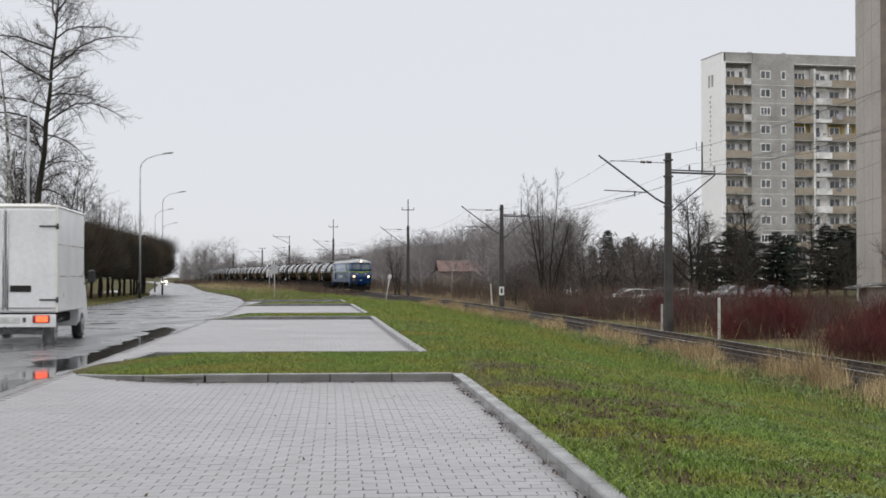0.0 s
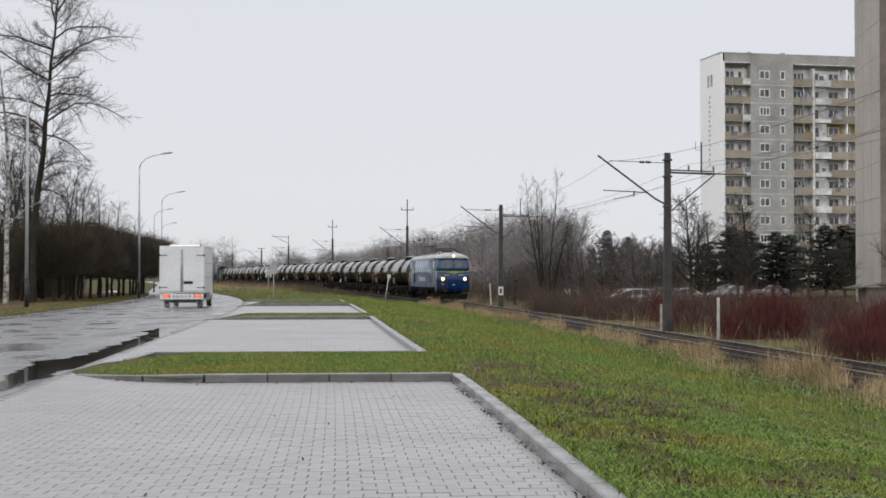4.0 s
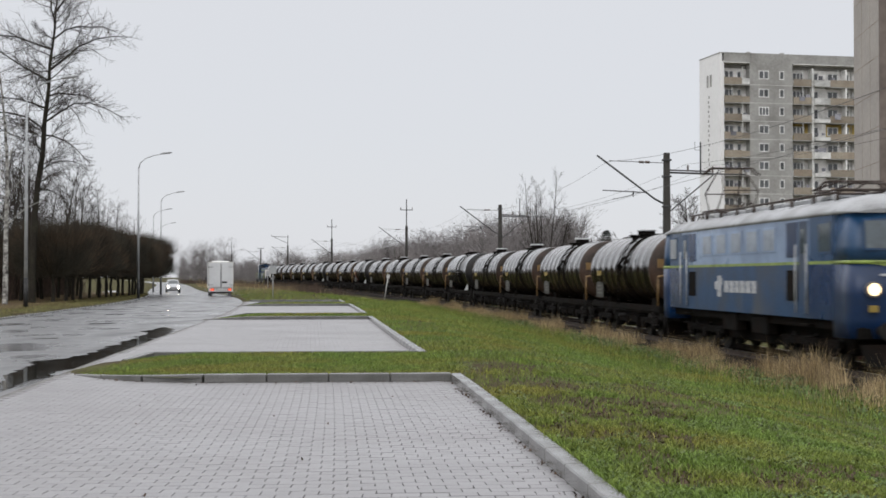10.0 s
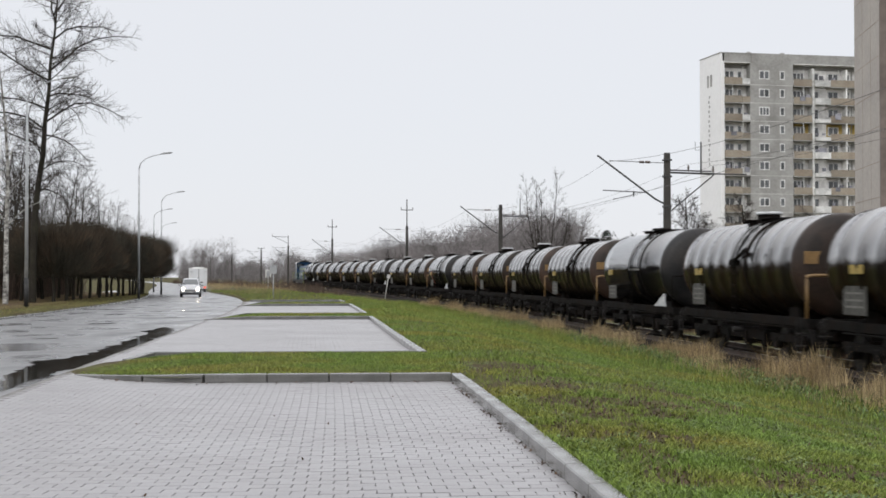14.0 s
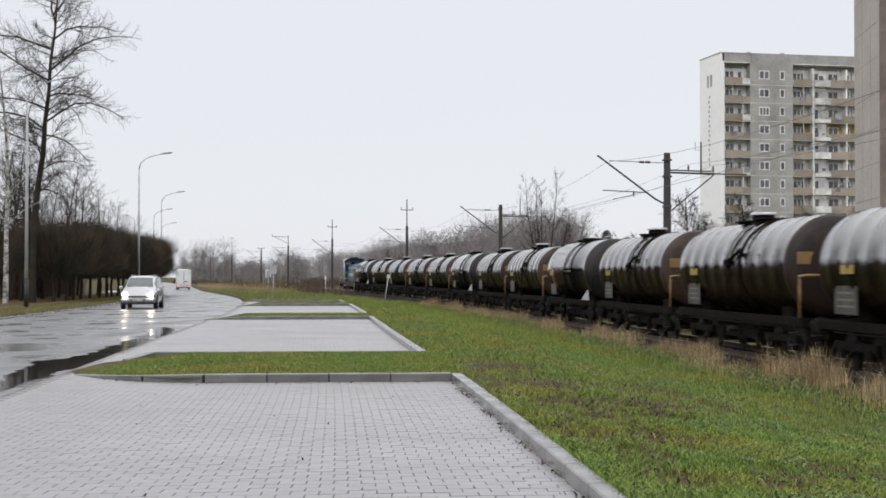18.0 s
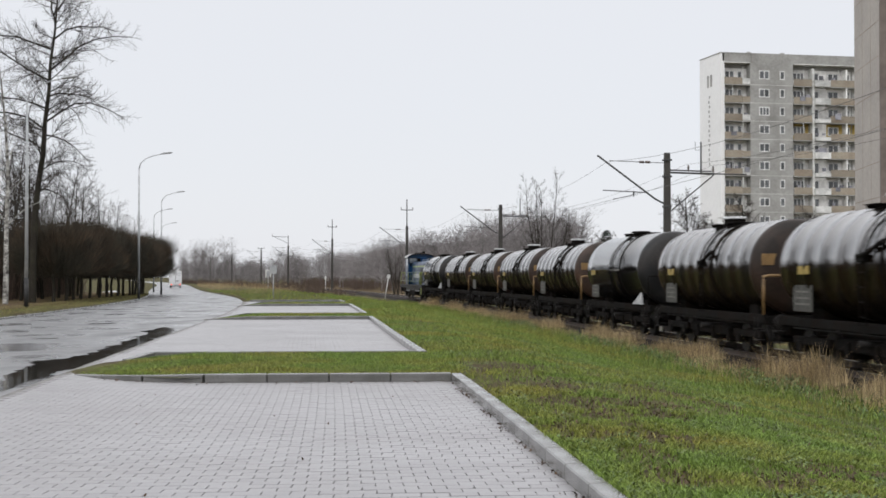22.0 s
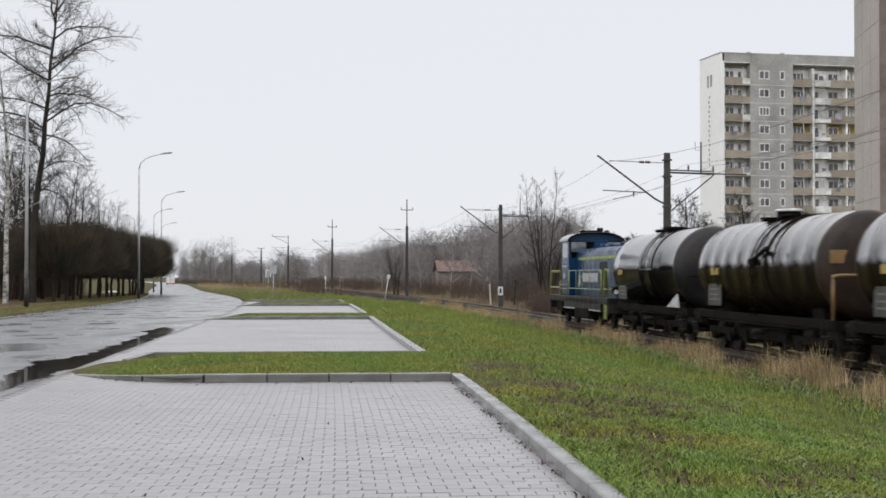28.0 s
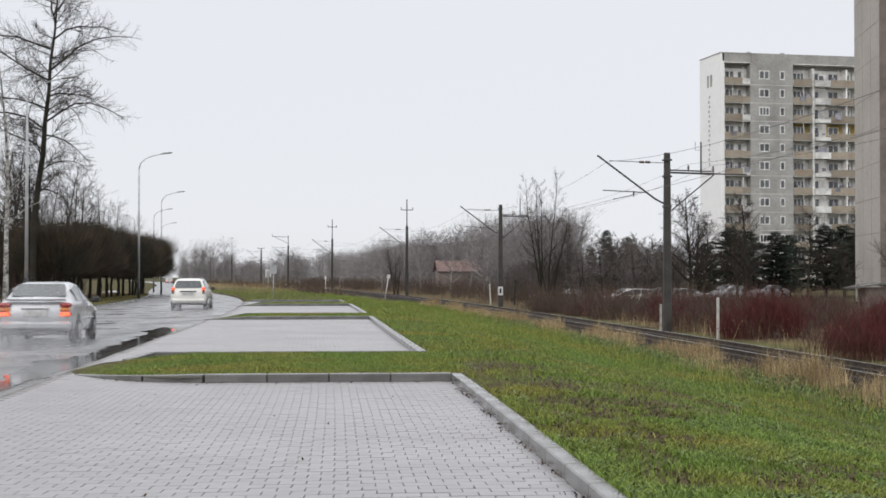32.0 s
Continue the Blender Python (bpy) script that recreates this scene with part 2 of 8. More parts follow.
def build_ground():
    ys = set(np.round(grid_axis(-600, 4000, 4, 130, 1.0), 3))
    for a, b in LOTS:
        for q in (a, b):
            ys |= {q - 0.02, q + 0.02}
    ys = np.array(sorted(ys))
    v, f = [], []
    n = 0
    for y in ys:
        yc = float(min(max(y, -60), 600))
        rx, tx = float(road_x(yc)), float(track_x(yc))
        mid = float(kerb_x(yc)) if yc < 90 else float(kerb_x(90.0)) + (rx - float(road_x(90.0))) * 0.6 + (tx - float(track_x(90.0))) * 0.4
        left = rx - ROAD_W
        xs = np.concatenate([left - np.geomspace(2500, 1.0, 16), [left - 0.12, left + 0.02, rx - 0.02, rx + 0.12], np.linspace(rx + 0.4, mid - 0.16, 7),
                             [mid + 0.1], mid + 0.1 + (tx - 3.2 - mid - 0.1) * np.linspace(0.04, 1, 24), [tx, tx + 3.2], tx + np.geomspace(4, 2500, 26)])
        zs = ground_z(xs, np.full_like(xs, y))
        for x, z in zip(xs, zs):
            z = float(z)
            if rx < x < mid and y < LOT_END:
                z = -0.15
            elif x > mid + 0.4 and x < tx - 3:
                z += 0.03 * noise.noise((x * 0.7, y * 0.7, 0)) + 0.04 * noise.noise((x * 0.2, y * 0.2, 7))
            v.append((x, y, z))
        n = len(xs)
    for i in range(len(ys) - 1):
        for k in range(n - 1):
            p = i * n + k
            f.append((p, p + 1, p + n + 1, p + n))
    tagged(pydata("ground", v, f, M_SOIL, smooth_faces=True), "wet mown grass ground with muddy patches", kind="structure")


def build_road():
    ys = list(grid_axis(-80, 900, 0, 120, 2.0, 1.1))
    sheet("road", lambda y: (float(road_x(y)) - ROAD_W, float(road_x(y))), ys, lambda x, y: float(road_z(y)), M_ASPHALT, 10, "wet grey asphalt road with shallow puddles")
    # footway beyond the far verge
    sheet("footway", lambda y: (float(road_x(y)) - ROAD_W - 5.6, float(road_x(y)) - ROAD_W - 3.9), [float(q) for q in np.arange(20, 200, 4.0)],
          lambda x, y: float(road_z(y)) + 0.115, M_KERB, 2, "pale concrete footway beside the road verge")
    sheet("hedge_ground", lambda y: (float(road_x(y)) - ROAD_W - 40, float(road_x(y)) - ROAD_W - 2.4 + 0.9 * ease(85, 130, y)), [float(q) for q in np.arange(60, 170, 4.0)],
          lambda x, y: level(x, y) + 0.02, M_LITTER, 8, "brown leaf litter under the pruned trees")
    sheet("scrub_ground", lambda y: (float(track_x(y)) + 2.9, float(track_x(y)) + 26), [float(q) for q in np.arange(-40, 420, 4.0)],
          lambda x, y: level(x, y) + 0.035 if x - float(track_x(y)) > 3.4 else level(x, y) - 0.03, M_LITTER, 14, "brown leaf litter and dead grass under the shrubs")


def puddle(line, seed, lift=0.004, rag=0.35):
    """A flat sheet of standing water with a ragged outline; line: (x, y, half width) along its middle."""
    dense = []
    for (x0, y0, w0), (x1, y1, w1) in zip(line[:-1], line[1:]):
        n = max(2, int(math.hypot(x1 - x0, y1 - y0) / 0.18))
        dense += [(x0 + (x1 - x0) * k / n, y0 + (y1 - y0) * k / n, w0 + (w1 - w0) * k / n) for k in range(n)]
    dense.append(line[-1])
    left, right = [], []
    for k, (x, y, w) in enumerate(dense):
        ql = 1 + rag * (noise.noise((y * 0.9, 1.7, seed)) + 0.8 * noise.noise((y * 3.1, 0.2, seed + 5)))
        qr = 1 + rag * (noise.noise((y * 0.8, 5.7, seed)) + 0.8 * noise.noise((y * 2.7, 3.2, seed + 9)))
        left.append((x - w * ql, y))
        right.append((x + w * qr, y))
    bm = bmesh.new()
    z = float(road_z(line[0][1])) + lift
    va = [bm.verts.new((x, y, z)) for x, y in left]
    vb = [bm.verts.new((x, y, z)) for x, y in right]
    for k in range(len(va) - 1):
        bm.faces.new((va[k], vb[k], vb[k + 1], va[k + 1]))
    return tagged(part("puddle", bm, M_WATER), "dark standing rainwater puddle on the wet road", "puddle", "puddles on the road")


def build_puddles():
    puddle([(-6.0, 18.6, 0.05), (-6.1, 19.6, 0.16), (-6.3, 21.0, 0.22), (-6.52, 23.0, 0.36), (-6.72, 25.0, 0.52), (-6.74, 28.0, 0.40), (-6.92, 31.0, 0.34), (-7.2, 34.0, 0.33),
            (-7.6, 38.0, 0.38), (-8.05, 41.0, 0.42), (-8.45, 43.5, 0.05)], 3.0, 0.004, 0.6)
    for k, (x, y, w, d) in enumerate(((-9.9, 35.6, 0.22, 0.3), (-11.2, 47.0, 0.42, 0.6), (-10.3, 55.0, 0.25, 0.7), (-13.4, 58.5, 0.35, 0.9), (-12.2, 66.0, 0.3, 1.2))):
        puddle([(x - 0.3, y - d, 0.02), (x - 0.1, y - d * 0.4, w * 0.7), (x, y, w), (x + 0.15, y + d * 0.5, w * 0.6), (x + 0.2, y + d, 0.02)], 10.0 + k, 0.004, 0.7)


def kerb_stone(length, w=0.15, h=0.26):
    bm = bmesh.new()
    box(bm, 0, 0, 0, w, length - 0.008, h, 0.012)
    me = bpy.data.meshes.new("kerb_stone")
    bm.to_mesh(me)
    bm.free()
    return me


def strip_edges(i):
    """The grass strip behind lot i: its front and far edges as functions of x, and its left tip."""
    b, a = LOTS[i][1], LOTS[i + 1][0]
    kb, ka = float(kerb_x(b)), float(kerb_x(a))
    sb, sa = 0.078 + 0.0003 * b, 0.078 + 0.0003 * a
    tip = float(road_x(b)) - 0.1
    back = 3.0 if i == 0 else 0.1
    corner = float(road_x(a)) + (1.0 if i == 0 else 1.1)

    def front(x):
        turn = 2.1 * (max(0.0, -3.4 - x) / 2.4) ** 2 if i == 0 else 0.0
        return b + (x - kb) * sb + turn

    def rear(x):
        if x >= corner:
            return a + (x - ka) * sa
        u = (x - tip) / (corner - tip)
        return front(tip) + back + (a + (corner - ka) * sa - front(tip) - back) * u

    return front, rear, tip, corner, kb


def build_strips():
    for i in range(3):
        front, rear, tip, corner, kb = strip_edges(i)
        xs = sorted(list(np.linspace(tip, kb + 0.13, 16)) + [corner])
        v, f = [], []
        for x in xs:
            fall = 0.075 * ease(tip, tip + 1.6, x)
            for k in range(6):
                v.append((x, front(x) + (rear(x) - front(x)) * k / 5, -0.012 + fall + (0.015 if 0 < k < 5 else 0)))
        for r in range(len(xs) - 1):
            for k in range(5):
                p = r * 6 + k
                f.append((p, p + 6, p + 7, p + 1))
        tagged(pydata("grass_strip_%d" % (i + 1), v, f, M_SOIL, smooth_faces=True), "green grass strip between two parking lots", kind="structure")


def build_kerbs():
    me = kerb_stone(1.0)

    def run(kerb, x0, y0, x1, y1, z0=0.0, z1=0.0):
        d = math.hypot(x1 - x0, y1 - y0)
        n = max(1, round(d))
        a_ = math.atan2(y1 - y0, x1 - x0) - math.pi / 2
        for k in range(n):
            u = (k + 0.5) / n
            dip = math.atan2((z1 - z0), d)
            part_me("kerb_stone", me, M_KERB, kerb, m=Matrix.Translation((x0 + (x1 - x0) * u, y0 + (y1 - y0) * u, KERB_H - 0.13 + z0 + (z1 - z0) * u)) @ Matrix.Rotation(a_, 4, "Z")
                    @ Matrix.Rotation(dip, 4, "X") @ Matrix.Diagonal((1, d / n, 1, 1)))

    for i, (a, b) in enumerate(LOTS):
        kerb = thing("kerb_%d" % (i + 1), "grey wet concrete kerb round the parking lot", "kerb", kind="structure")
        y = b
        while y > max(a, 2.0) + 0.3:                         # along the lawn
            yc = y - 0.5
            part_me("kerb_stone", me, M_KERB, kerb, m=Matrix.Translation((float(kerb_x(yc)) + 0.075, yc, KERB_H - 0.13)) @ Matrix.Rotation(math.atan(-float(kerb_slope(yc))), 4, "Z"))
            y -= 1.0
        if i < 3:                                             # far end, towards the strip
            front, rear, tip, corner, kb = strip_edges(i)
            bends = [(kb, 0.0), (-3.4, 0.0), (-4.3, -0.03), (-5.0, -0.065), (-5.6, -0.105)] if i == 0 else [(kb, 0.0), (tip + 1.6, 0.0), (tip + 0.1, -0.10)]
            for (xa, za), (xb, zb) in zip(bends[:-1], bends[1:]):
                run(kerb, xa, front(xa) + 0.08, xb, front(xb) + 0.08, za, zb)
        else:
            kb = float(kerb_x(b))
            run(kerb, kb, b + 0.08, float(road_x(b)) + 0.5, b - 0.4)
        if i > 0:                                             # near end, behind the strip
            front, rear, tip, corner, kb = strip_edges(i - 1)
            run(kerb, float(kerb_x(a)), rear(float(kerb_x(a))) - 0.08, corner, rear(corner) - 0.08)
            run(kerb, corner, rear(corner) - 0.08, tip + 0.2, rear(tip + 0.2) - 0.06, 0.0, -0.10)
    far = thing("kerb_5", "low grey concrete kerb on the far edge of the road", "kerb", kind="structure")
    big = kerb_stone(2.0)
    y = 30.0
    while y < 190:
        a_ = math.atan(float(road_slope(y)))
        part_me("kerb_stone", big, M_KERB, far, m=Matrix.Translation((float(road_x(y)) - ROAD_W - 0.06, y, float(road_z(y)) - 0.06)) @ Matrix.Rotation(-a_, 4, "Z"))
        y += 2.0 * math.cos(a_)


PAVED = ((-30.0, 23.8), (23.8, 53.2), (53.2, 77.2), (77.2, 86.9))


def build_lots():
    for i, (a, b) in enumerate(PAVED):
        v, f = [], []
        n = 9
        ys = list(np.linspace(a, b, 24))
        for y in ys:
            ra, rb = float(road_x(y)) + 0.002, float(kerb_x(y))
            for k in range(n):
                x = ra + (rb - ra) * k / (n - 1)
                v.append((x, y, -0.016))
        for r in range(len(ys) - 1):
            for k in range(n - 1):
                p = r * n + k
                f.append((p, p + 1, p + n + 1, p + n))
        tagged(pydata("pavement_%d" % (i + 1), v, f, M_JOINT), "wet grey concrete block paving of a parking lot", kind="structure")


build_ground()
build_road()
build_puddles()
build_strips()
build_kerbs()
build_lots()
# ---------------------------------------------------------------- railway track
def ribbon(name, sections, s0, s1, step, material_, label="", parent=None, kind=""):
    """Extrudes a section of (offset, height over rail head) along the track."""
    v, f = [], []
    ss = np.arange(s0, s1 + 0.01, step)
    n = len(sections)
    for s in ss:
        for o, h in sections:
            p, _ = on_track(float(s), o)
            v.append((p.x, p.y, p.z + h))
    for i in range(len(ss) - 1):
        for k in range(n - 1):
            p = i * n + k
            f.append((p, p + 1, p + n + 1, p + n))
    ob = pydata(name, v, f, material_, parent, label)
    return tagged(ob, label, kind=kind) if kind else ob


def build_track():
    ribbon("ballast_bed", [(-3.3, -0.62), (-1.75, -0.2), (1.75, -0.2), (3.3, -0.62)], -340, 505, 4.0, M_BALLAST, "dark stone ballast of the railway", kind="structure")
    track = thing("railway_track", "single railway track with worn steel rails on dark sleepers", "railway track", kind="structure")
    prof = [(-0.075, -0.172), (-0.07, -0.16), (-0.012, -0.14), (-0.012, -0.04), (-0.036, -0.03), (-0.036, -0.004), (-0.026, 0.0),
            (0.026, 0.0), (0.036, -0.004), (0.036, -0.03), (0.012, -0.04), (0.012, -0.14), (0.07, -0.16), (0.075, -0.172)]
    for side in (-0.755, 0.755):
        rail = ribbon("rail", [(side + o, h) for o, h in prof], -340, 505, 3.0, [M_RUST, M_RAIL], parent=track)
        n = len(prof) - 1
        rail.data.polygons.foreach_set("material_index", [1 if 5 <= i % n <= 7 else 0 for i in range(len(rail.data.polygons))])
    bm = bmesh.new()
    box(bm, 0, 0, -0.25, 2.5, 0.24, 0.15, 0.012)
    sl = bpy.data.meshes.new("sleeper")
    bm.to_mesh(sl)
    bm.free()
    for i in range(220):
        p, a = on_track(8 + i * 0.62)
        part_me("sleeper", sl, M_SLEEPER, track, m=Matrix.Translation(p) @ Matrix.Rotation(a, 4, "Z"))


build_track()
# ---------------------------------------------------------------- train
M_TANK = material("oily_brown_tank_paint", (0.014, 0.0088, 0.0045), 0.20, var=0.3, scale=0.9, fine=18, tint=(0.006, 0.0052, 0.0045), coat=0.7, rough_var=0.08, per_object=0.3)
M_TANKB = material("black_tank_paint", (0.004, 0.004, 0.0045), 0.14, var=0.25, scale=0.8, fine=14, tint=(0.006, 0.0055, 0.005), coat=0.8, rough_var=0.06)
M_TANKEND = material("rusty_brown_tank_end", (0.044, 0.025, 0.017), 0.5, spec=0.3, var=0.3, scale=1.1, fine=14, tint=(0.020, 0.014, 0.011), per_object=0.5)
M_TANKENDB = material("black_tank_end", (0.010, 0.010, 0.011), 0.45, spec=0.3, var=0.3, scale=1.1, fine=14, tint=(0.028, 0.024, 0.022))
M_CHASSIS = material("greasy_black_chassis", (0.0075, 0.007, 0.0065), 0.8, spec=0.05, var=0.4, scale=2, fine=22, tint=(0.014, 0.010, 0.008))
M_REDLEAD = material("red_lead_primer", (0.20, 0.045, 0.018), 0.5, var=0.3, scale=2.5, fine=20, tint=(0.07, 0.028, 0.016))
M_BUFFER = material("worn_buffer_steel", (0.018, 0.016, 0.015), 0.6, spec=0.2, metal=0.15, var=0.2, scale=4, fine=30)
M_PLATE = material("faded_white_plate", (0.15, 0.145, 0.132), 0.6, var=0.2, scale=5, fine=40, tint=(0.10, 0.095, 0.085))
M_DIRTYPLATE = material("grimy_grey_plate", (0.052, 0.050, 0.044), 0.6, var=0.3, scale=4, fine=30)
M_YELLOW = material("faded_yellow_plate", (0.32, 0.23, 0.05), 0.55, var=0.2, scale=4, fine=30)
M_PIPE = material("ochre_rail_paint", (0.20, 0.12, 0.045), 0.55, var=0.25, scale=3, fine=30)
M_WHITECAP = material("pale_hatch_cover", (0.50, 0.51, 0.52), 0.45, var=0.15, scale=3, fine=30)
M_BLUE = material("deep_blue_loco_paint", (0.002, 0.024, 0.088), 0.3, spec=0.35, var=0.15, scale=0.9, fine=20, tint=(0.006, 0.021, 0.062), coat=0.15)
M_LBLUE = material("pale_blue_loco_paint", (0.25, 0.34, 0.49), 0.34, var=0.15, scale=0.9, fine=20, tint=(0.17, 0.23, 0.34), coat=0.15)
M_DULLBLUE = material("grimy_blue_loco_paint", (0.018, 0.055, 0.128), 0.42, spec=0.25, var=0.25, scale=0.8, fine=16, tint=(0.070, 0.080, 0.098), tint_at=0.55)
M_LIME = material("lime_stripe_paint", (0.25, 0.33, 0.07), 0.4, var=0.15, scale=3, fine=30)
M_ROOF = material("grey_loco_roof", (0.30, 0.31, 0.32), 0.35, var=0.2, scale=0.7, fine=14, tint=(0.20, 0.20, 0.20))
M_MIDBLUE = material("mid_blue_cab_paint", (0.011, 0.052, 0.13), 0.32, var=0.15, scale=0.9, fine=20, tint=(0.03, 0.065, 0.125), spec=0.4)
M_GLASS = material("dark_cab_glass", (0.085, 0.11, 0.125), 0.06, var=0.1, scale=2, fine=10, bump=0, rough_var=0.02, spec=0.8)
M_PALEGLASS = material("pale_side_window", (0.34, 0.39, 0.46), 0.15, var=0.15, scale=2, fine=10, bump=0)
M_LAMP = material("lit_headlamp", (1, 0.9, 0.7), 0.3, var=0, bump=0, emit=(1.0, 0.74, 0.42), power=2.6)
M_DIMLAMP = material("headlamp_rim", (0.16, 0.15, 0.14), 0.3, var=0.1, bump=0, metal=0.4)
M_DARKGREY = material("dark_grey_frame_paint", (0.014, 0.014, 0.0145), 0.55, spec=0.2, var=0.25, scale=1.5, fine=25, tint=(0.026, 0.022, 0.018))
M_HANDRAIL = material("pale_green_handrail", (0.40, 0.46, 0.34), 0.5, var=0.2, scale=5, fine=40)
M_RAILYEL = material("yellow_green_handrail", (0.20, 0.235, 0.055), 0.5, var=0.2, scale=5, fine=40)
M_WHITEMARK = material("white_lettering_paint", (0.46, 0.47, 0.49), 0.5, var=0.12, scale=6, fine=40)
M_SMBLUE = material("deep_blue_hood_paint", (0.0015, 0.028, 0.085), 0.32, spec=0.22, var=0.2, scale=1.0, fine=18, tint=(0.003, 0.026, 0.065), coat=0.12)
M_SKYGLASS = material("sky_reflecting_glass", (0.16, 0.18, 0.20), 0.08, metal=0.55, var=0.1, scale=2, fine=10, bump=0, rough_var=0.02, spec=0.9)


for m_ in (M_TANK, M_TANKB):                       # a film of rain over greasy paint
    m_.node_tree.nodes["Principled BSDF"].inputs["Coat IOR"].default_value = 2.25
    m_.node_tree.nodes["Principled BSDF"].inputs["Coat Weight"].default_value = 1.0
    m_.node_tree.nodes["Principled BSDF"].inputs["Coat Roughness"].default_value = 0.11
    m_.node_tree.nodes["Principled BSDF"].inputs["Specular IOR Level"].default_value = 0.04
    nd_, ln_ = m_.node_tree.nodes, m_.node_tree.links       # coat masked by height: sky sheen painted on the upper half, lower half kept dark
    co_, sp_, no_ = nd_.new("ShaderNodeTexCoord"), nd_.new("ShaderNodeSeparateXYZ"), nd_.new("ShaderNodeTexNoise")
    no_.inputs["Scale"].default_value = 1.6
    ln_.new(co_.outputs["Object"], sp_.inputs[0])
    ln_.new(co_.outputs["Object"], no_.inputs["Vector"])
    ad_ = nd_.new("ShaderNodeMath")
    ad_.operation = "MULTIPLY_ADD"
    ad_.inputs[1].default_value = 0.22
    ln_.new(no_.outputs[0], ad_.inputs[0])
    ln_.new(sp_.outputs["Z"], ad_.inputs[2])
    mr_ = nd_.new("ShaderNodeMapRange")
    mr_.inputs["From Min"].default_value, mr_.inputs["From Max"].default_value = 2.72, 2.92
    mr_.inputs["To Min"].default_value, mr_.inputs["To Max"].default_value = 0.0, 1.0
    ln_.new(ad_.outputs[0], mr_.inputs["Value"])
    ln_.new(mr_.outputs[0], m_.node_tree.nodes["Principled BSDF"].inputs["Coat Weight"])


def train_s(t):
    """How far along the track the leading locomotive's front corners are."""
    return 196.092 - 17.6465 * t + 0.14373 * t * t - 0.00119 * t ** 3


WAGON_PITCH = 14.112
FIRST_REAR = 32.24
train = []                       # (thing, distance behind the lead)


def circle(r, z0, y, n=36, x0=0.0, sq=1.0):
    return [(x0 + r * math.cos(2 * math.pi * k / n), y, z0 + sq * r * math.sin(2 * math.pi * k / n)) for k in range(n)]


def wheelset(parent, y, r=0.46, name="wheelset"):
    bm = bmesh.new()
    cyl(bm, (-0.95, y, r), (0.95, y, r), 0.08, n=8)
    for s in (-1, 1):
        cyl(bm, (s * 0.69, y, r), (s * 0.82, y, r), r, n=22)
        cyl(bm, (s * 0.66, y, r), (s * 0.69, y, r), r + 0.03, n=22)
        cyl(bm, (s * 0.82, y, r), (s * 0.86, y, r), r * 0.35, n=12)
    return part(name, bm, M_BUFFER, parent)


def buffers(wagon, y_end, z=1.05, both=(1, -1)):
    for e in both:
        for s in (-0.875, 0.875):
            bm = bmesh.new()
            cyl(bm, (s, e * (y_end - 0.6), z), (s, e * (y_end - 0.1), z), 0.11, n=10)
            cyl(bm, (s, e * (y_end - 0.1), z), (s, e * (y_end - 0.04), z), 0.225, n=14)
            part("buffer", bm, M_BUFFER, wagon)
        bm = bmesh.new()
        tube(bm, [(0, e * (y_end - 0.6), z), (0, e * (y_end - 0.25), z - 0.03), (0, e * (y_end - 0.05), z - 0.2)], 0.05)
        part("coupling", bm, M_BUFFER, wagon)


def bogie(wagon, y, axles=(-0.9, 0.9), r=0.46, name="bogie"):
    bm = bmesh.new()
    lo, hi = min(axles) - 0.5, max(axles) + 0.5
    for s in (-1.02, 1.02):
        box(bm, s, y, 0.62, 0.12, hi - lo, 0.22, 0.02)
        for a in axles:
            box(bm, s, y + a, 0.47, 0.2, 0.34, 0.32, 0.03)
            for q in (-0.28, 0.28):
                cyl(bm, (s, y + a + q, 0.42), (s, y + a + q, 0.72), 0.07, n=8)
    box(bm, 0, y, 0.68, 2.0, 0.5, 0.2, 0.03)
    b = part(name, bm, M_CHASSIS, wagon)
    for a in axles:
        wheelset(b, y + a, r)
    return b


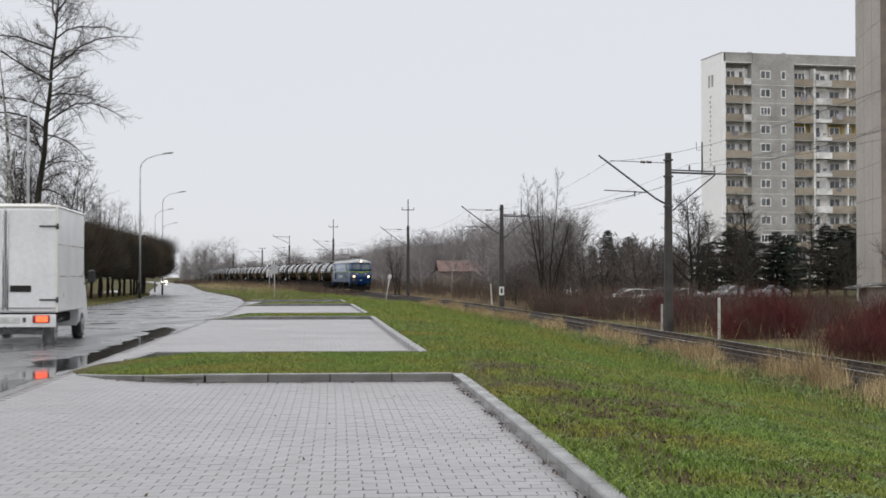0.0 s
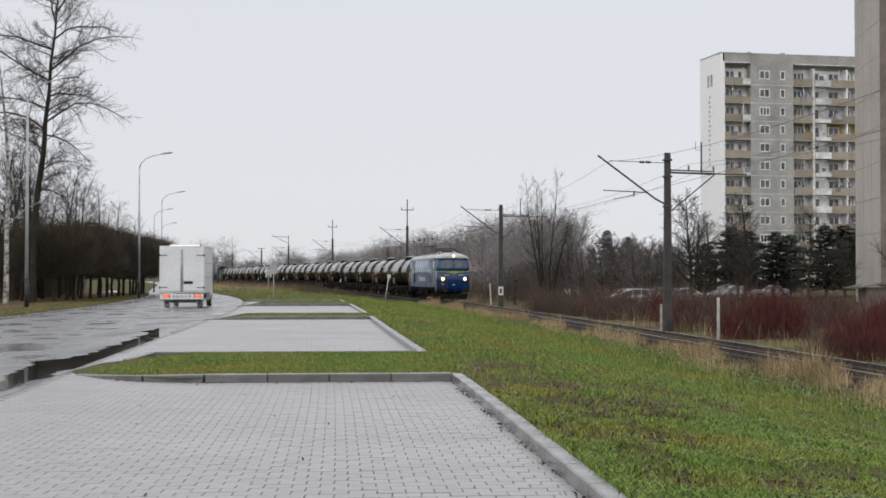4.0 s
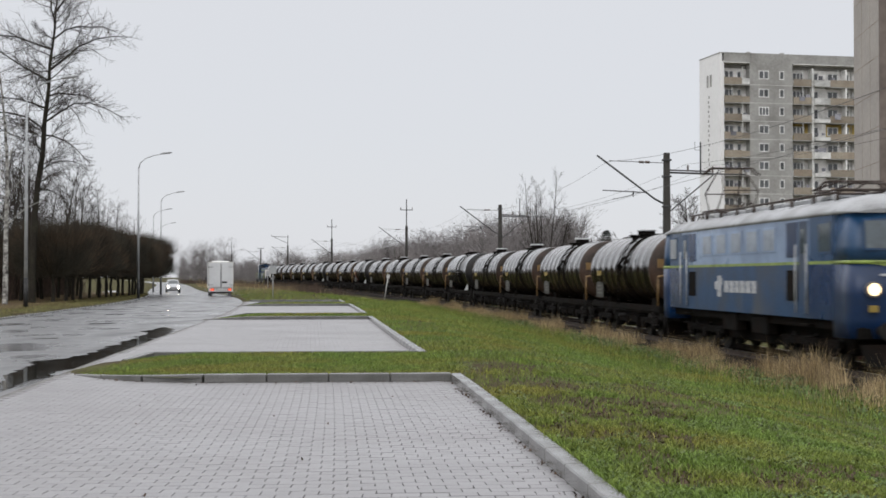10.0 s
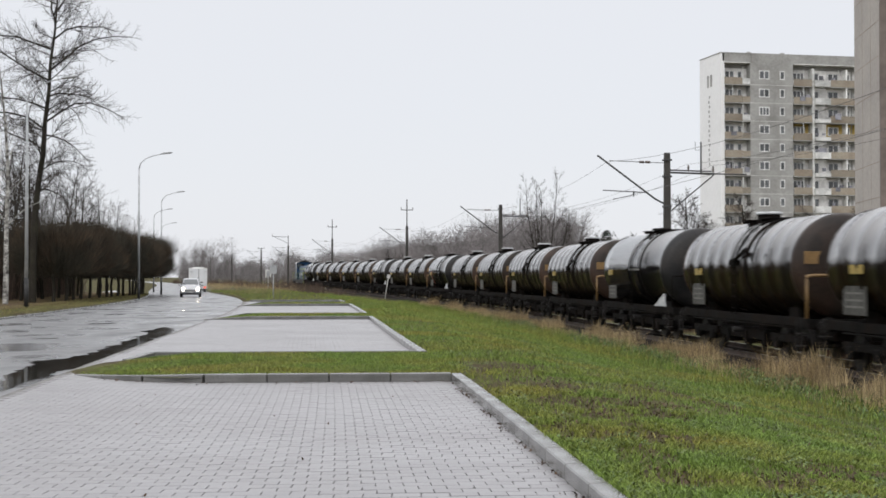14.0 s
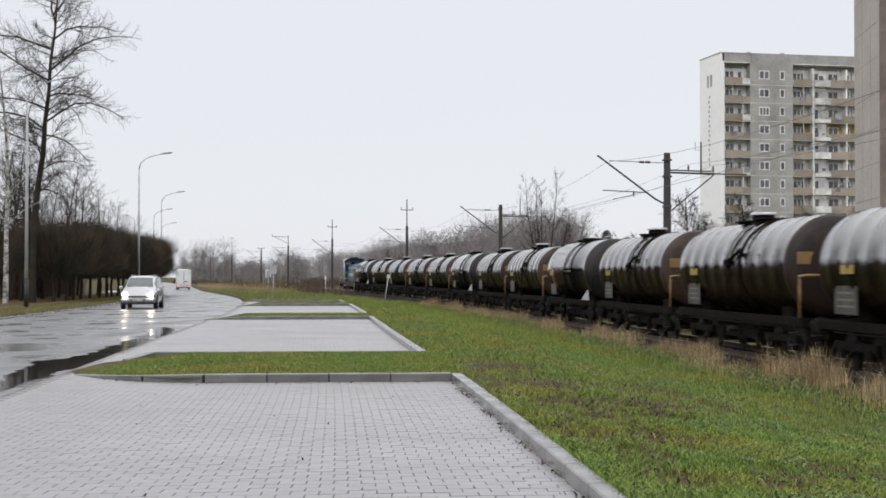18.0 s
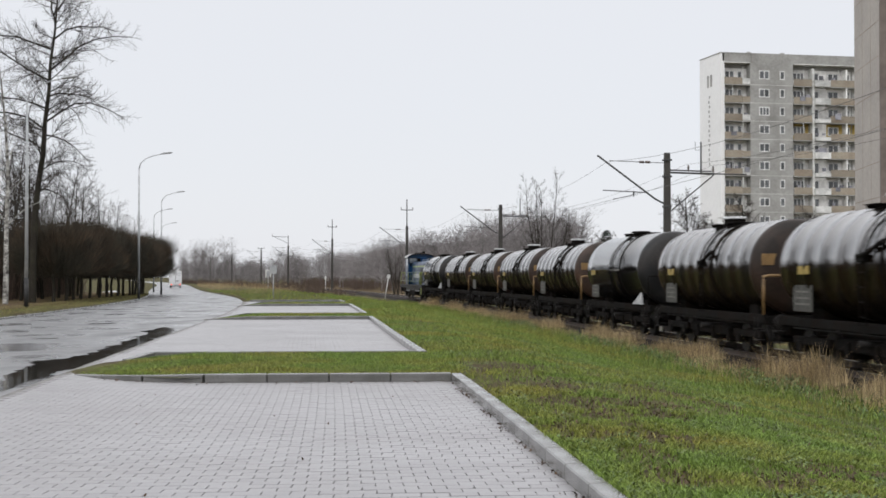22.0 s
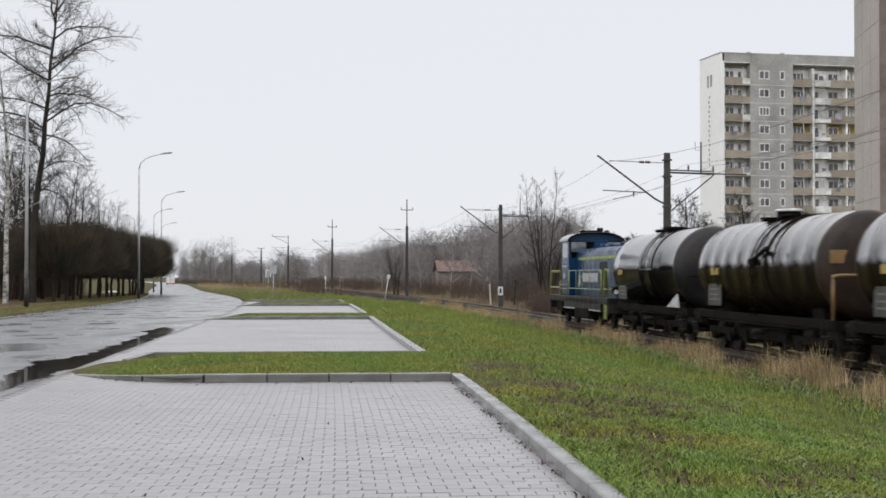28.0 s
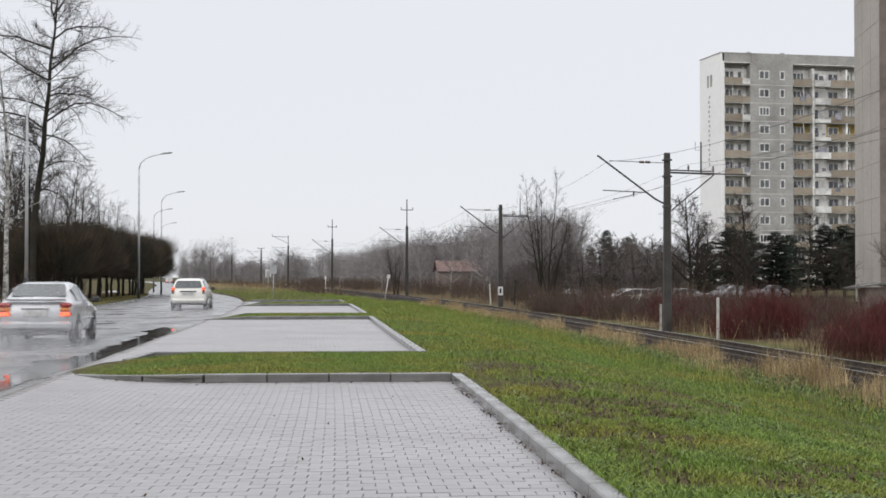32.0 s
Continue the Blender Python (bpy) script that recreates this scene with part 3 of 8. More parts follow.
def tank_wagon(black=False):
    lab = ("black oil tank wagon with smooth glossy wet barrel" if black else "dirty brown oil tank wagon with ribbed wet barrel and hatch")
    w = thing("tank_wagon", lab, "tank wagon", "wagons of the train")
    r, zc, half = (1.50, 2.66, 5.42) if black else (1.43, 2.64, 6.0)
    fh, by = (5.75, 3.85) if black else (6.3, 4.2)
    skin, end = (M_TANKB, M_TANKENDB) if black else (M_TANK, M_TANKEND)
    # barrel, with raised rings on the brown kind
    bm = bmesh.new()
    ys, rs = [-half + 0.36], [r]
    if black:
        for y in (-1.3, 0.35):
            ys += [y - 0.03, y - 0.02, y + 0.02, y + 0.03]
            rs += [r, r + 0.012, r + 0.012, r]
    else:
        for k in range(9):
            y = -half + 1.15 + k * (2 * half - 2.3) / 8
            ys += [y - 0.16, y - 0.08, y + 0.08, y + 0.16]
            rs += [r, r + 0.028, r + 0.028, r]
    ys.append(half - 0.36)
    rs.append(r)
    loft(bm, [circle(q, zc, y, 44) for y, q in zip(ys, rs)], caps=False)
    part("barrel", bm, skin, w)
    for e in (-1, 1):
        bm = bmesh.new()
        prof = [(half - 0.37, r + 0.006), (half - 0.30, r + 0.004), (half - 0.16, r * 0.95), (half - 0.06, r * 0.80), (half, r * 0.48), (half + 0.03, 0.02)]
        rings = [circle(q, zc, e * y, 44) for y, q in prof]
        loft(bm, rings if e > 0 else rings[::-1], caps=True)
        part("tank_end", bm, end, w, "painted dished end of the tank")
        if not black:
            bm = bmesh.new()
            box(bm, -0.86, e * (half - 0.03), zc + 0.22, 0.6, 0.03, 0.34, 0.005)
            part("end_plate", bm, M_PIPE, w, "ochre plate on the tank end")
    # dome hatch and roof walk
    bm = bmesh.new()
    top_ = zc + r + (0.10 if black else 0.24)
    cyl(bm, (0, 0.6, zc + r - 0.08), (0, 0.6, top_), 0.36, n=18)
    part("dome_neck", bm, M_CHASSIS, w)
    bm = bmesh.new()
    cyl(bm, (0, 0.6, top_), (0, 0.6, top_ + 0.08), 0.44, 0.38, n=20)
    part("hatch_cover", bm, M_CHASSIS if black else M_WHITECAP, w, "pale round hatch cover")
    for y0, y1 in ((-1.0, 0.1), (1.1, 1.9)):
        bm = bmesh.new()
        box(bm, 0, (y0 + y1) / 2, zc + r + 0.08, 1.0, y1 - y0, 0.03, 0.008)
        for y in (y0 + 0.1, y1 - 0.1):
            box(bm, 0, y, zc + r + 0.03, 0.9, 0.05, 0.1)
        part("roof_walk", bm, M_CHASSIS, w)
    # ladder down the near and far side
    for s in (-1, 1):
        bm = bmesh.new()
        for dy in (-0.2, 0.2):
            pts = [(s * (r + 0.06) * math.cos(a), -0.55 + dy, zc + (r + 0.06) * math.sin(a)) for a in [radians(q) for q in (84, 66, 48, 30, 12, -6)]]
            pts.append((s * (r + 0.06), -0.55 + dy, 1.2))
            tube(bm, pts, 0.022, 5)
        for z in (1.4, 1.75, 2.1, 2.45, 2.8):
            tube(bm, [(s * (r + 0.06), -0.75, z), (s * (r + 0.06), -0.35, z)], 0.016, 5)
        part("ladder", bm, M_CHASSIS, w)
        # strap
        bm = bmesh.new()
        tube(bm, [(s * (r + 0.03) * math.cos(a), -1.9 if black else -1.55, zc + (r + 0.03) * math.sin(a)) for a in [radians(q) for q in range(88, -60, -12)]], 0.03, 5)
        part("strap", bm, M_CHASSIS, w)
        if not black:
            bm = bmesh.new()
            tube(bm, [(s * (r + 0.10), -0.4, zc + 0.18), (s * (r + 0.08), -0.9, zc + 0.26), (s * (r + 0.04), -1.75, zc + 0.52)], 0.06, 6)
            box(bm, s * (r + 0.06), -0.45, zc + 0.15, 0.12, 0.5, 0.2, 0.02)
            part("lever_arm", bm, M_CHASSIS, w, "black slanted lever arm")
    # frame
    bm = bmesh.new()
    for s in (-1, 1):
        box(bm, s * 1.15, 0, 1.12, 0.1, 2 * fh, 0.24, 0.01)
    for y in (-fh, -by, 0, by, fh):
        box(bm, 0, y, 1.08, 2.4, 0.2, 0.26, 0.01)
    part("underframe", bm, M_CHASSIS, w)
    for y in (-by, by):
        bm = bmesh.new()
        box(bm, 0, y, 1.4, 1.7, 0.9, 0.5, 0.04)
        part("saddle", bm, M_CHASSIS, w)
    for y in (-by, by):
        bogie(w, y)
    buffers(w, fh + 0.7)
    # dark block added to close the see-through gap under the wagon
    bm = bmesh.new()
    box(bm, 0, 0, 0.85, 0.7, 2 * fh - 0.4, 0.5, 0.03)
    part("centre_sill", bm, M_CHASSIS, w)
    # brake gear and valves under the barrel
    bm = bmesh.new()
    cyl(bm, (-0.55, -1.6, 0.8), (-0.55, -0.6, 0.8), 0.2, n=12)
    box(bm, 0.5, 1.2, 0.8, 0.5, 0.8, 0.35, 0.03)
    tube(bm, [(-1.2, -5.2, 0.95), (-1.2, 5.2, 0.95)], 0.025)
    for x in (-0.8, 0.8):
        box(bm, x, 0.3, 0.62, 0.35, 2 * by - 3.6, 0.34, 0.04)
    for y in (-2.0, -0.2, 1.7):
        box(bm, 0, y, 0.5, 2.1, 0.22, 0.42, 0.03)
    part("brake_gear", bm, M_CHASSIS, w)
    bm = bmesh.new()
    cyl(bm, (0, 0.2, 0.75), (0, 0.2, 1.35), 0.16, n=10)
    tube(bm, [(-1.3, 0.2, 0.72), (1.3, 0.2, 0.72)], 0.09, 8)
    part("outlet_valve", bm, M_BUFFER, w)
    # end platform with rail
    bm = bmesh.new()
    tube(bm, [(a_, -fh - 0.1 + d_, z_) for a_, d_, z_ in ((-1.25, 0, 1.24), (-1.25, 0, 2.25), (-1.22, 0.1, 2.36), (-1.0, 0.15, 2.38), (1.0, 0.15, 2.38), (1.22, 0.1, 2.36), (1.25, 0, 2.25), (1.25, 0, 1.24))], 0.03 if black else 0.045, 6)
    part("end_rail", bm, M_CHASSIS if black else M_PIPE, w)
    for s in (-1, 1):
        for e in (-1, 1):
            bm = bmesh.new()
            for z in (0.5, 0.82):
                box(bm, s * 1.3, e * (fh - 0.15), z, 0.25, 0.4, 0.03)
            for q in (-0.34, 0.04):
                box(bm, s * 1.38, e * (fh + q), 0.82, 0.03, 0.03, 0.7)
            part("step", bm, M_BUFFER, w)
    # plates
    for s in (-1, 1):
        bm = bmesh.new()
        box(bm, s * 1.32, 4.1, 1.78, 0.02, 1.5, 0.72, 0.004)
        pl = part("data_plate", bm, M_DIRTYPLATE, w, "grimy pale data plate")
        bm = bmesh.new()
        for z in (1.62, 1.78, 1.95):
            box(bm, s * 1.333, 4.1, z, 0.006, 1.1, 0.05)
        part("data_mark", bm, M_PLATE, pl)
        bm = bmesh.new()
        box(bm, s * (r + 0.012), 3.7, zc - 0.12, 0.02, 0.85, 0.22, 0.004)
        part("hazard_plate", bm, M_YELLOW, w, "small faded yellow plate")
        if black:
            bm = bmesh.new()
            box(bm, s * (r + 0.012), -0.9, zc - 0.02, 0.02, 2.0, 0.07)
            part("white_bar", bm, M_PLATE, w, "thin white painted line")
            bm = bmesh.new()
            vs = [(s * 1.3, -4.95, 1.24), (s * 1.3, -3.3, 1.24), (s * 1.3, -4.75, 1.72)]
            f1 = [bm.verts.new(v) for v in vs]
            f2 = [bm.verts.new((s * 1.24, v[1], v[2])) for v in vs]
            bm.faces.new(f1)
            bm.faces.new(f2[::-1])
            for q in range(3):
                bm.faces.new((f1[q], f2[q], f2[(q + 1) % 3], f1[(q + 1) % 3]))
            part("gusset", bm, M_WHITECAP, w, "pale triangular gusset plate")
    return w


def panel(name, parent, mat_, x, y0, y1, z0, z1, t=0.02, label="", bevel=0.006):
    bm = bmesh.new()
    box(bm, x, (y0 + y1) / 2, (z0 + z1) / 2, t, y1 - y0, z1 - z0, bevel)
    return part(name, bm, mat_, parent, label)


def front_panel(name, parent, mat_, x0, x1, z0, z1, y_of, t=0.025, label="", sign=-1):
    """A plate on the raked end of a cab: y_of(z) is the face."""
    bm = bmesh.new()
    a = [(x0, y_of(z0), z0), (x1, y_of(z0), z0), (x1, y_of(z1), z1), (x0, y_of(z1), z1)]
    f1 = [bm.verts.new((p[0], p[1] + sign * t, p[2])) for p in a]
    f2 = [bm.verts.new(p) for p in a]
    bm.faces.new(f1)
    bm.faces.new(f2[::-1])
    for q in range(4):
        bm.faces.new((f1[q], f2[q], f2[(q + 1) % 4], f1[(q + 1) % 4]))
    return part(name, bm, mat_, parent, label)


def headlamp(parent, x, y, z, r, lit=True, label="lit round headlamp", sign=-1):
    bm = bmesh.new()
    cyl(bm, (x, y + 0.05 * -sign, z), (x, y + 0.07 * sign, z), r * 1.35, r * 1.3, n=20)
    h = part("headlamp", bm, M_DIMLAMP, parent, label)
    bm = bmesh.new()
    cyl(bm, (x, y + 0.07 * sign, z), (x, y + 0.10 * sign, z), r, r * 0.8, n=20)
    part("lens", bm, M_LAMP if lit else M_GLASS, h)


def pantograph(loco, y, raised):
    bm = bmesh.new()
    box(bm, 0, y, 4.44, 1.3, 1.3, 0.08, 0.01)
    p = part("pantograph", bm, M_ROOF, loco)
    for s in (-0.7, 0.7):
        for e in (-0.6, 0.6):
            bm = bmesh.new()
            cyl(bm, (s, y + e, 4.2), (s, y + e, 4.58), 0.09, n=8)
            part("insulator", bm, M_WHITECAP, p)
    bm = bmesh.new()
    for s in (-0.75, 0.75):
        tube(bm, [(s, y - 0.9, 4.6), (s, y + 0.9, 4.6)], 0.035)
    for e in (-0.9, 0.9):
        tube(bm, [(-0.75, y + e, 4.6), (0.75, y + e, 4.6)], 0.035)
    part("base_frame", bm, M_RUST, p)
    bm = bmesh.new()
    top = 6.05 if raised else 4.85
    knee = 5.25 if raised else 4.72
    reach = 1.15 if raised else 1.5
    for s in (-0.7, 0.7):
        for e in (-1, 1):
            tube(bm, [(s * 0.9, y + e * 0.5, 4.64), (s * 0.85, y + e * reach, knee), (s * 0.55, y + e * 0.12, top)], 0.024, 5)
    for e in (-1, 1):
        tube(bm, [(-0.6, y + e * reach, knee), (0.6, y + e * reach, knee)], 0.02, 5)
    part("arm", bm, M_RUST, p)
    bm = bmesh.new()
    for e in (-0.16, 0.16):
        tube(bm, [(-0.98, y + e, top - 0.22), (-0.72, y + e, top + 0.02), (0.72, y + e, top + 0.02), (0.98, y + e, top - 0.22)], 0.028, 5)
    part("collector_head", bm, M_RUST, p)


def electric_locomotive():
    lo = thing("electric_locomotive", "blue electric locomotive with lit headlamps and lime stripe", "locomotive")
    hw, Y = 1.5, 9.45

    def face(z):
        return -(Y + 0.02 - 0.18 * max(0.0, (z - 2.75) / 1.15) - 0.06 * max(0.0, (1.9 - z) / 0.9))

    cabs = 8.15

    # middle body: straight sides
    for name, mat_, z0, z1, lab in (("lower_side", M_DULLBLUE, 1.27, 2.66, "grimy blue lower body side"), ("upper_side", M_LBLUE, 2.74, 3.9, "pale blue upper body side")):
        bm = bmesh.new()
        box(bm, 0, 0, (z0 + z1) / 2, 2 * hw, 2 * cabs, z1 - z0, 0.0)
        part(name, bm, mat_, lo, lab)
    bm = bmesh.new()
    box(bm, 0, 0, 2.70, 2 * hw + 0.01, 2 * cabs, 0.08)
    part("stripe", bm, M_LIME, lo, "lime and cream waist stripe")
    for e in (-1, 1):
        def rings(zs, e=e):
            out = []
            for z in zs:
                ring = []
                w = hw - 0.05 * max(0, z - 2.8)
                yf = -face(z)
                c = 0.30
                pts = [(w, cabs), (w, yf - c - 0.12)]
                for k in range(1, 5):
                    a = radians(90 * k / 5)
                    pts.append((w - c + c * math.cos(a), yf - c - 0.08 + (c) * math.sin(a)))
                pts.append((w * 0.55, yf))
                full = pts + [(-x, y) for x, y in pts[::-1]]
                out.append([(x, e * y, z) for x, y in (full if e < 0 else full[::-1])])
            return out
        for name, mat_, zs, lab in (("cab_lower", M_BLUE, (0.86, 1.3, 1.9, 2.65), "deep blue cab front below the stripe"), ("cab_upper", M_MIDBLUE, (2.74, 3.1, 3.9), "blue cab front with windscreens")):
            bm = bmesh.new()
            loft(bm, rings(zs))
            part(name, bm, mat_, lo, lab)
        for s in (-1, 1):                                    # cab sides between door and nose
            y0, y1 = sorted((e * 6.45, e * cabs))
            panel("cab_side", lo, M_BLUE, s * (hw - 0.004), y0, y1, 1.27, 2.65, 0.02, "deep blue cab side")
            panel("cab_side", lo, M_MIDBLUE, s * (hw - 0.004), y0, y1, 2.74, 3.88, 0.02, "blue upper cab side")
        bm = bmesh.new()
        loft(bm, [[(x * 1.004, y * 1.001, z) for x, y, z in r_] for r_ in rings((2.65, 2.74))])
        part("cab_stripe", bm, M_LIME, lo)
        # chevron under the windscreens
        bm = bmesh.new()
        q = [bm.verts.new((x, e * (Y + 0.05), z)) for x, z in ((-1.1, 2.66), (0, 2.50), (1.1, 2.66), (0, 2.68))]
        bm.faces.new(q if e < 0 else q[::-1])
        part("chevron", bm, M_LIME, lo)
        fy = lambda z, e=e: -e * face(z)
        for s in (-1, 1):
            a, b = sorted((s * 0.13, s * 1.17))
            fr = front_panel("windscreen_frame", lo, M_DULLBLUE, a - 0.05, b + 0.05, 2.98, 3.74, fy, 0.02, sign=e)
            front_panel("windscreen", fr, M_GLASS, a, b, 3.03, 3.69, fy, 0.03, "dark windscreen pane", sign=e)
            headlamp(lo, s * 1.0, e * (Y - 0.0), 2.04, 0.15, lit=e < 0, label="lit round lower headlamp" if e < 0 else "unlit round lower lamp", sign=e)
            front_panel("number_bar", lo, M_WHITEMARK, s * 0.62 - 0.22, s * 0.62 + 0.22, 2.36, 2.42, fy, 0.03, sign=e)
        front_panel("handrail", lo, M_DULLBLUE, -0.42, 0.42, 2.06, 2.09, fy, 0.05, sign=e)
        front_panel("emblem", lo, M_WHITEMARK, -0.12, 0.12, 1.48, 1.56, fy, 0.03, sign=e)
        front_panel("lower_panel", lo, M_BLUE, -0.7, 0.7, 1.62, 1.66, fy, 0.03, sign=e)
        front_panel("socket_cover", lo, M_YELLOW, -1.12, -0.9, 1.5, 1.66, fy, 0.05, "small yellow socket cover", sign=e)
        headlamp(lo, 0.0, e * (Y - 0.10), 4.12, 0.15, lit=e < 0, label="lit round roof headlamp" if e < 0 else "unlit roof lamp", sign=e)
        bm = bmesh.new()
        box(bm, 0, e * (Y - 0.47), 4.14, 0.46, 0.75, 0.4, 0.08)
        part("lamp_housing", bm, M_ROOF, lo)
        # beam, plough
        bm = bmesh.new()
        box(bm, 0, e * 9.2, 0.98, 2.7, 0.35, 0.3, 0.03)
        part("buffer_beam", bm, M_CHASSIS, lo)
        bm = bmesh.new()
        q = [(-1.3, 9.4, 0.72), (1.3, 9.4, 0.72), (1.2, 9.6, 0.2), (-1.2, 9.6, 0.2)]
        f1 = [bm.verts.new((x, e * y, z)) for x, y, z in q]
        f2 = [bm.verts.new((x, e * (y - 0.06), z)) for x, y, z in q]
        bm.faces.new(f1)
        bm.faces.new(f2[::-1])
        for k in range(4):
            bm.faces.new((f1[k], f2[k], f2[(k + 1) % 4], f1[(k + 1) % 4]))
        bmesh.ops.recalc_face_normals(bm, faces=bm.faces)
        part("snow_plough", bm, M_CHASSIS, lo)
    buffers(lo, 10.12, 1.06)
    # roof
    bm = bmesh.new()
    prof = [(-1.53, 3.88), (-1.5, 3.98), (-1.3, 4.16), (-0.9, 4.32), (-0.4, 4.4), (0.4, 4.4), (0.9, 4.32), (1.3, 4.16), (1.5, 3.98), (1.53, 3.88)]
    rings_ = []
    for y, k, dz in ((-9.36, 0.88, -0.0), (-9.1, 0.97, 0), (-8.2, 1, 0), (8.2, 1, 0), (9.1, 0.97, 0), (9.36, 0.88, 0)):
        lift = {9.36: 0.22, 9.1: 0.62, 8.2: 1.0}[abs(y)]
        rings_.append([(x * k, y, 3.88 + (z - 3.88) * lift + dz) for x, z in prof])
    loft(bm, rings_)
    part("roof", bm, M_ROOF, lo, "wet pale grey rounded roof")
    for y in (-3.2, -0.9, 1.4, 3.4):
        bm = bmesh.new()
        box(bm, 0.15, y, 4.43, 1.5, 1.3, 0.16, 0.04)
        part("roof_hatch", bm, M_ROOF, lo)
    bm = bmesh.new()
    for s in (-0.95, 0.95):
        tube(bm, [(s, -7.2, 4.5), (s, 7.2, 4.5)], 0.03)
        for y in np.arange(-7, 7.1, 1.75):
            cyl(bm, (s, y, 4.2), (s, y, 4.5), 0.05, n=6)
    part("roof_conductor", bm, M_RUST, lo)
    pantograph(lo, -5.6, False)
    pantograph(lo, 5.6, True)
    # sides
    for s in (-1, 1):
        x = s * (hw + 0.004)
        for y0 in (-3.2, -1.6, 0.0, 1.6, 3.2):
            fr = panel("window_frame", lo, M_LBLUE, x, y0 - 0.55, y0 + 0.55, 3.02, 3.72, 0.03)
            panel("window", fr, M_PALEGLASS, x, y0 - 0.48, y0 + 0.48, 3.08, 3.66, 0.045, "pale side window or louvre")
        for y0 in (-5.1, 5.1):
            panel("tall_window", lo, M_BLUE, x, y0 - 0.42, y0 + 0.42, 2.86, 3.8, 0.035, "dark blue ventilation panel")
            g = panel("grille", lo, M_CHASSIS, x, y0 - 0.42, y0 + 0.42, 1.7, 2.52, 0.03, "dark ventilation grille")
        for y0 in (-6.0, 6.0):
            d = panel("cab_door", lo, M_DULLBLUE, x, y0 - 0.33, y0 + 0.33, 1.35, 3.8, 0.03, "grey-blue cab door")
            panel("door_window", d, M_GLASS, x, y0 - 0.2, y0 + 0.2, 2.95, 3.6, 0.045)
            bm = bmesh.new()
            for q in (-0.42, 0.42):
                tube(bm, [(s * (hw + 0.08), y0 + q, 1.4), (s * (hw + 0.08), y0 + q, 3.2)], 0.022, 5)
            part("handrail", bm, M_WHITECAP, lo)
            for z in (0.45, 0.78, 1.1):
                bm = bmesh.new()
                box(bm, s * 1.4, y0, z, 0.25, 0.5, 0.03)
                part("cab_step", bm, M_CHASSIS, lo)
        for y0 in (-7.6, 7.6):
            fr = panel("side_window_frame", lo, M_DULLBLUE, x, y0 - 0.5, y0 + 0.5, 2.92, 3.74, 0.03)
            panel("side_window", fr, M_GLASS, x, y0 - 0.43, y0 + 0.43, 2.98, 3.68, 0.045, "dark cab side window")
        # emblem and lettering as plain shapes
        for y0, y1, z0, z1 in ((1.65, 2.05, 1.72, 2.38), (2.05, 2.35, 1.95, 2.2), (1.5, 1.65, 2.1, 2.3)):
            panel("emblem_mark", lo, M_WHITEMARK, x, y0, y1, z0, z1, 0.012)
        for k in range(6):
            panel("lettering_bar", lo, M_WHITEMARK, x, -1.95 + k * 0.56, -1.50 + k * 0.56, 1.86, 2.22, 0.012)
        for y0 in (-1.8, 1.2):
            bm = bmesh.new()
            box(bm, s * 1.2, y0, 0.95, 0.35, 1.5, 0.55, 0.04)
            part("battery_box", bm, M_CHASSIS, lo)
    bm = bmesh.new()
    box(bm, 0, 0, 1.15, 2.6, 16.8, 0.26)
    part("underframe", bm, M_CHASSIS, lo)
    # added dark fill, blocks the view through beneath the floor
    bm = bmesh.new()
    box(bm, 0, 0, 0.72, 1.7, 15.6, 0.7, 0.05)
    part("traction_gear", bm, M_CHASSIS, lo)
    for y in (-5.15, 5.15):
        bogie(lo, y, (-1.75, 0, 1.75), 0.62)
    return lo


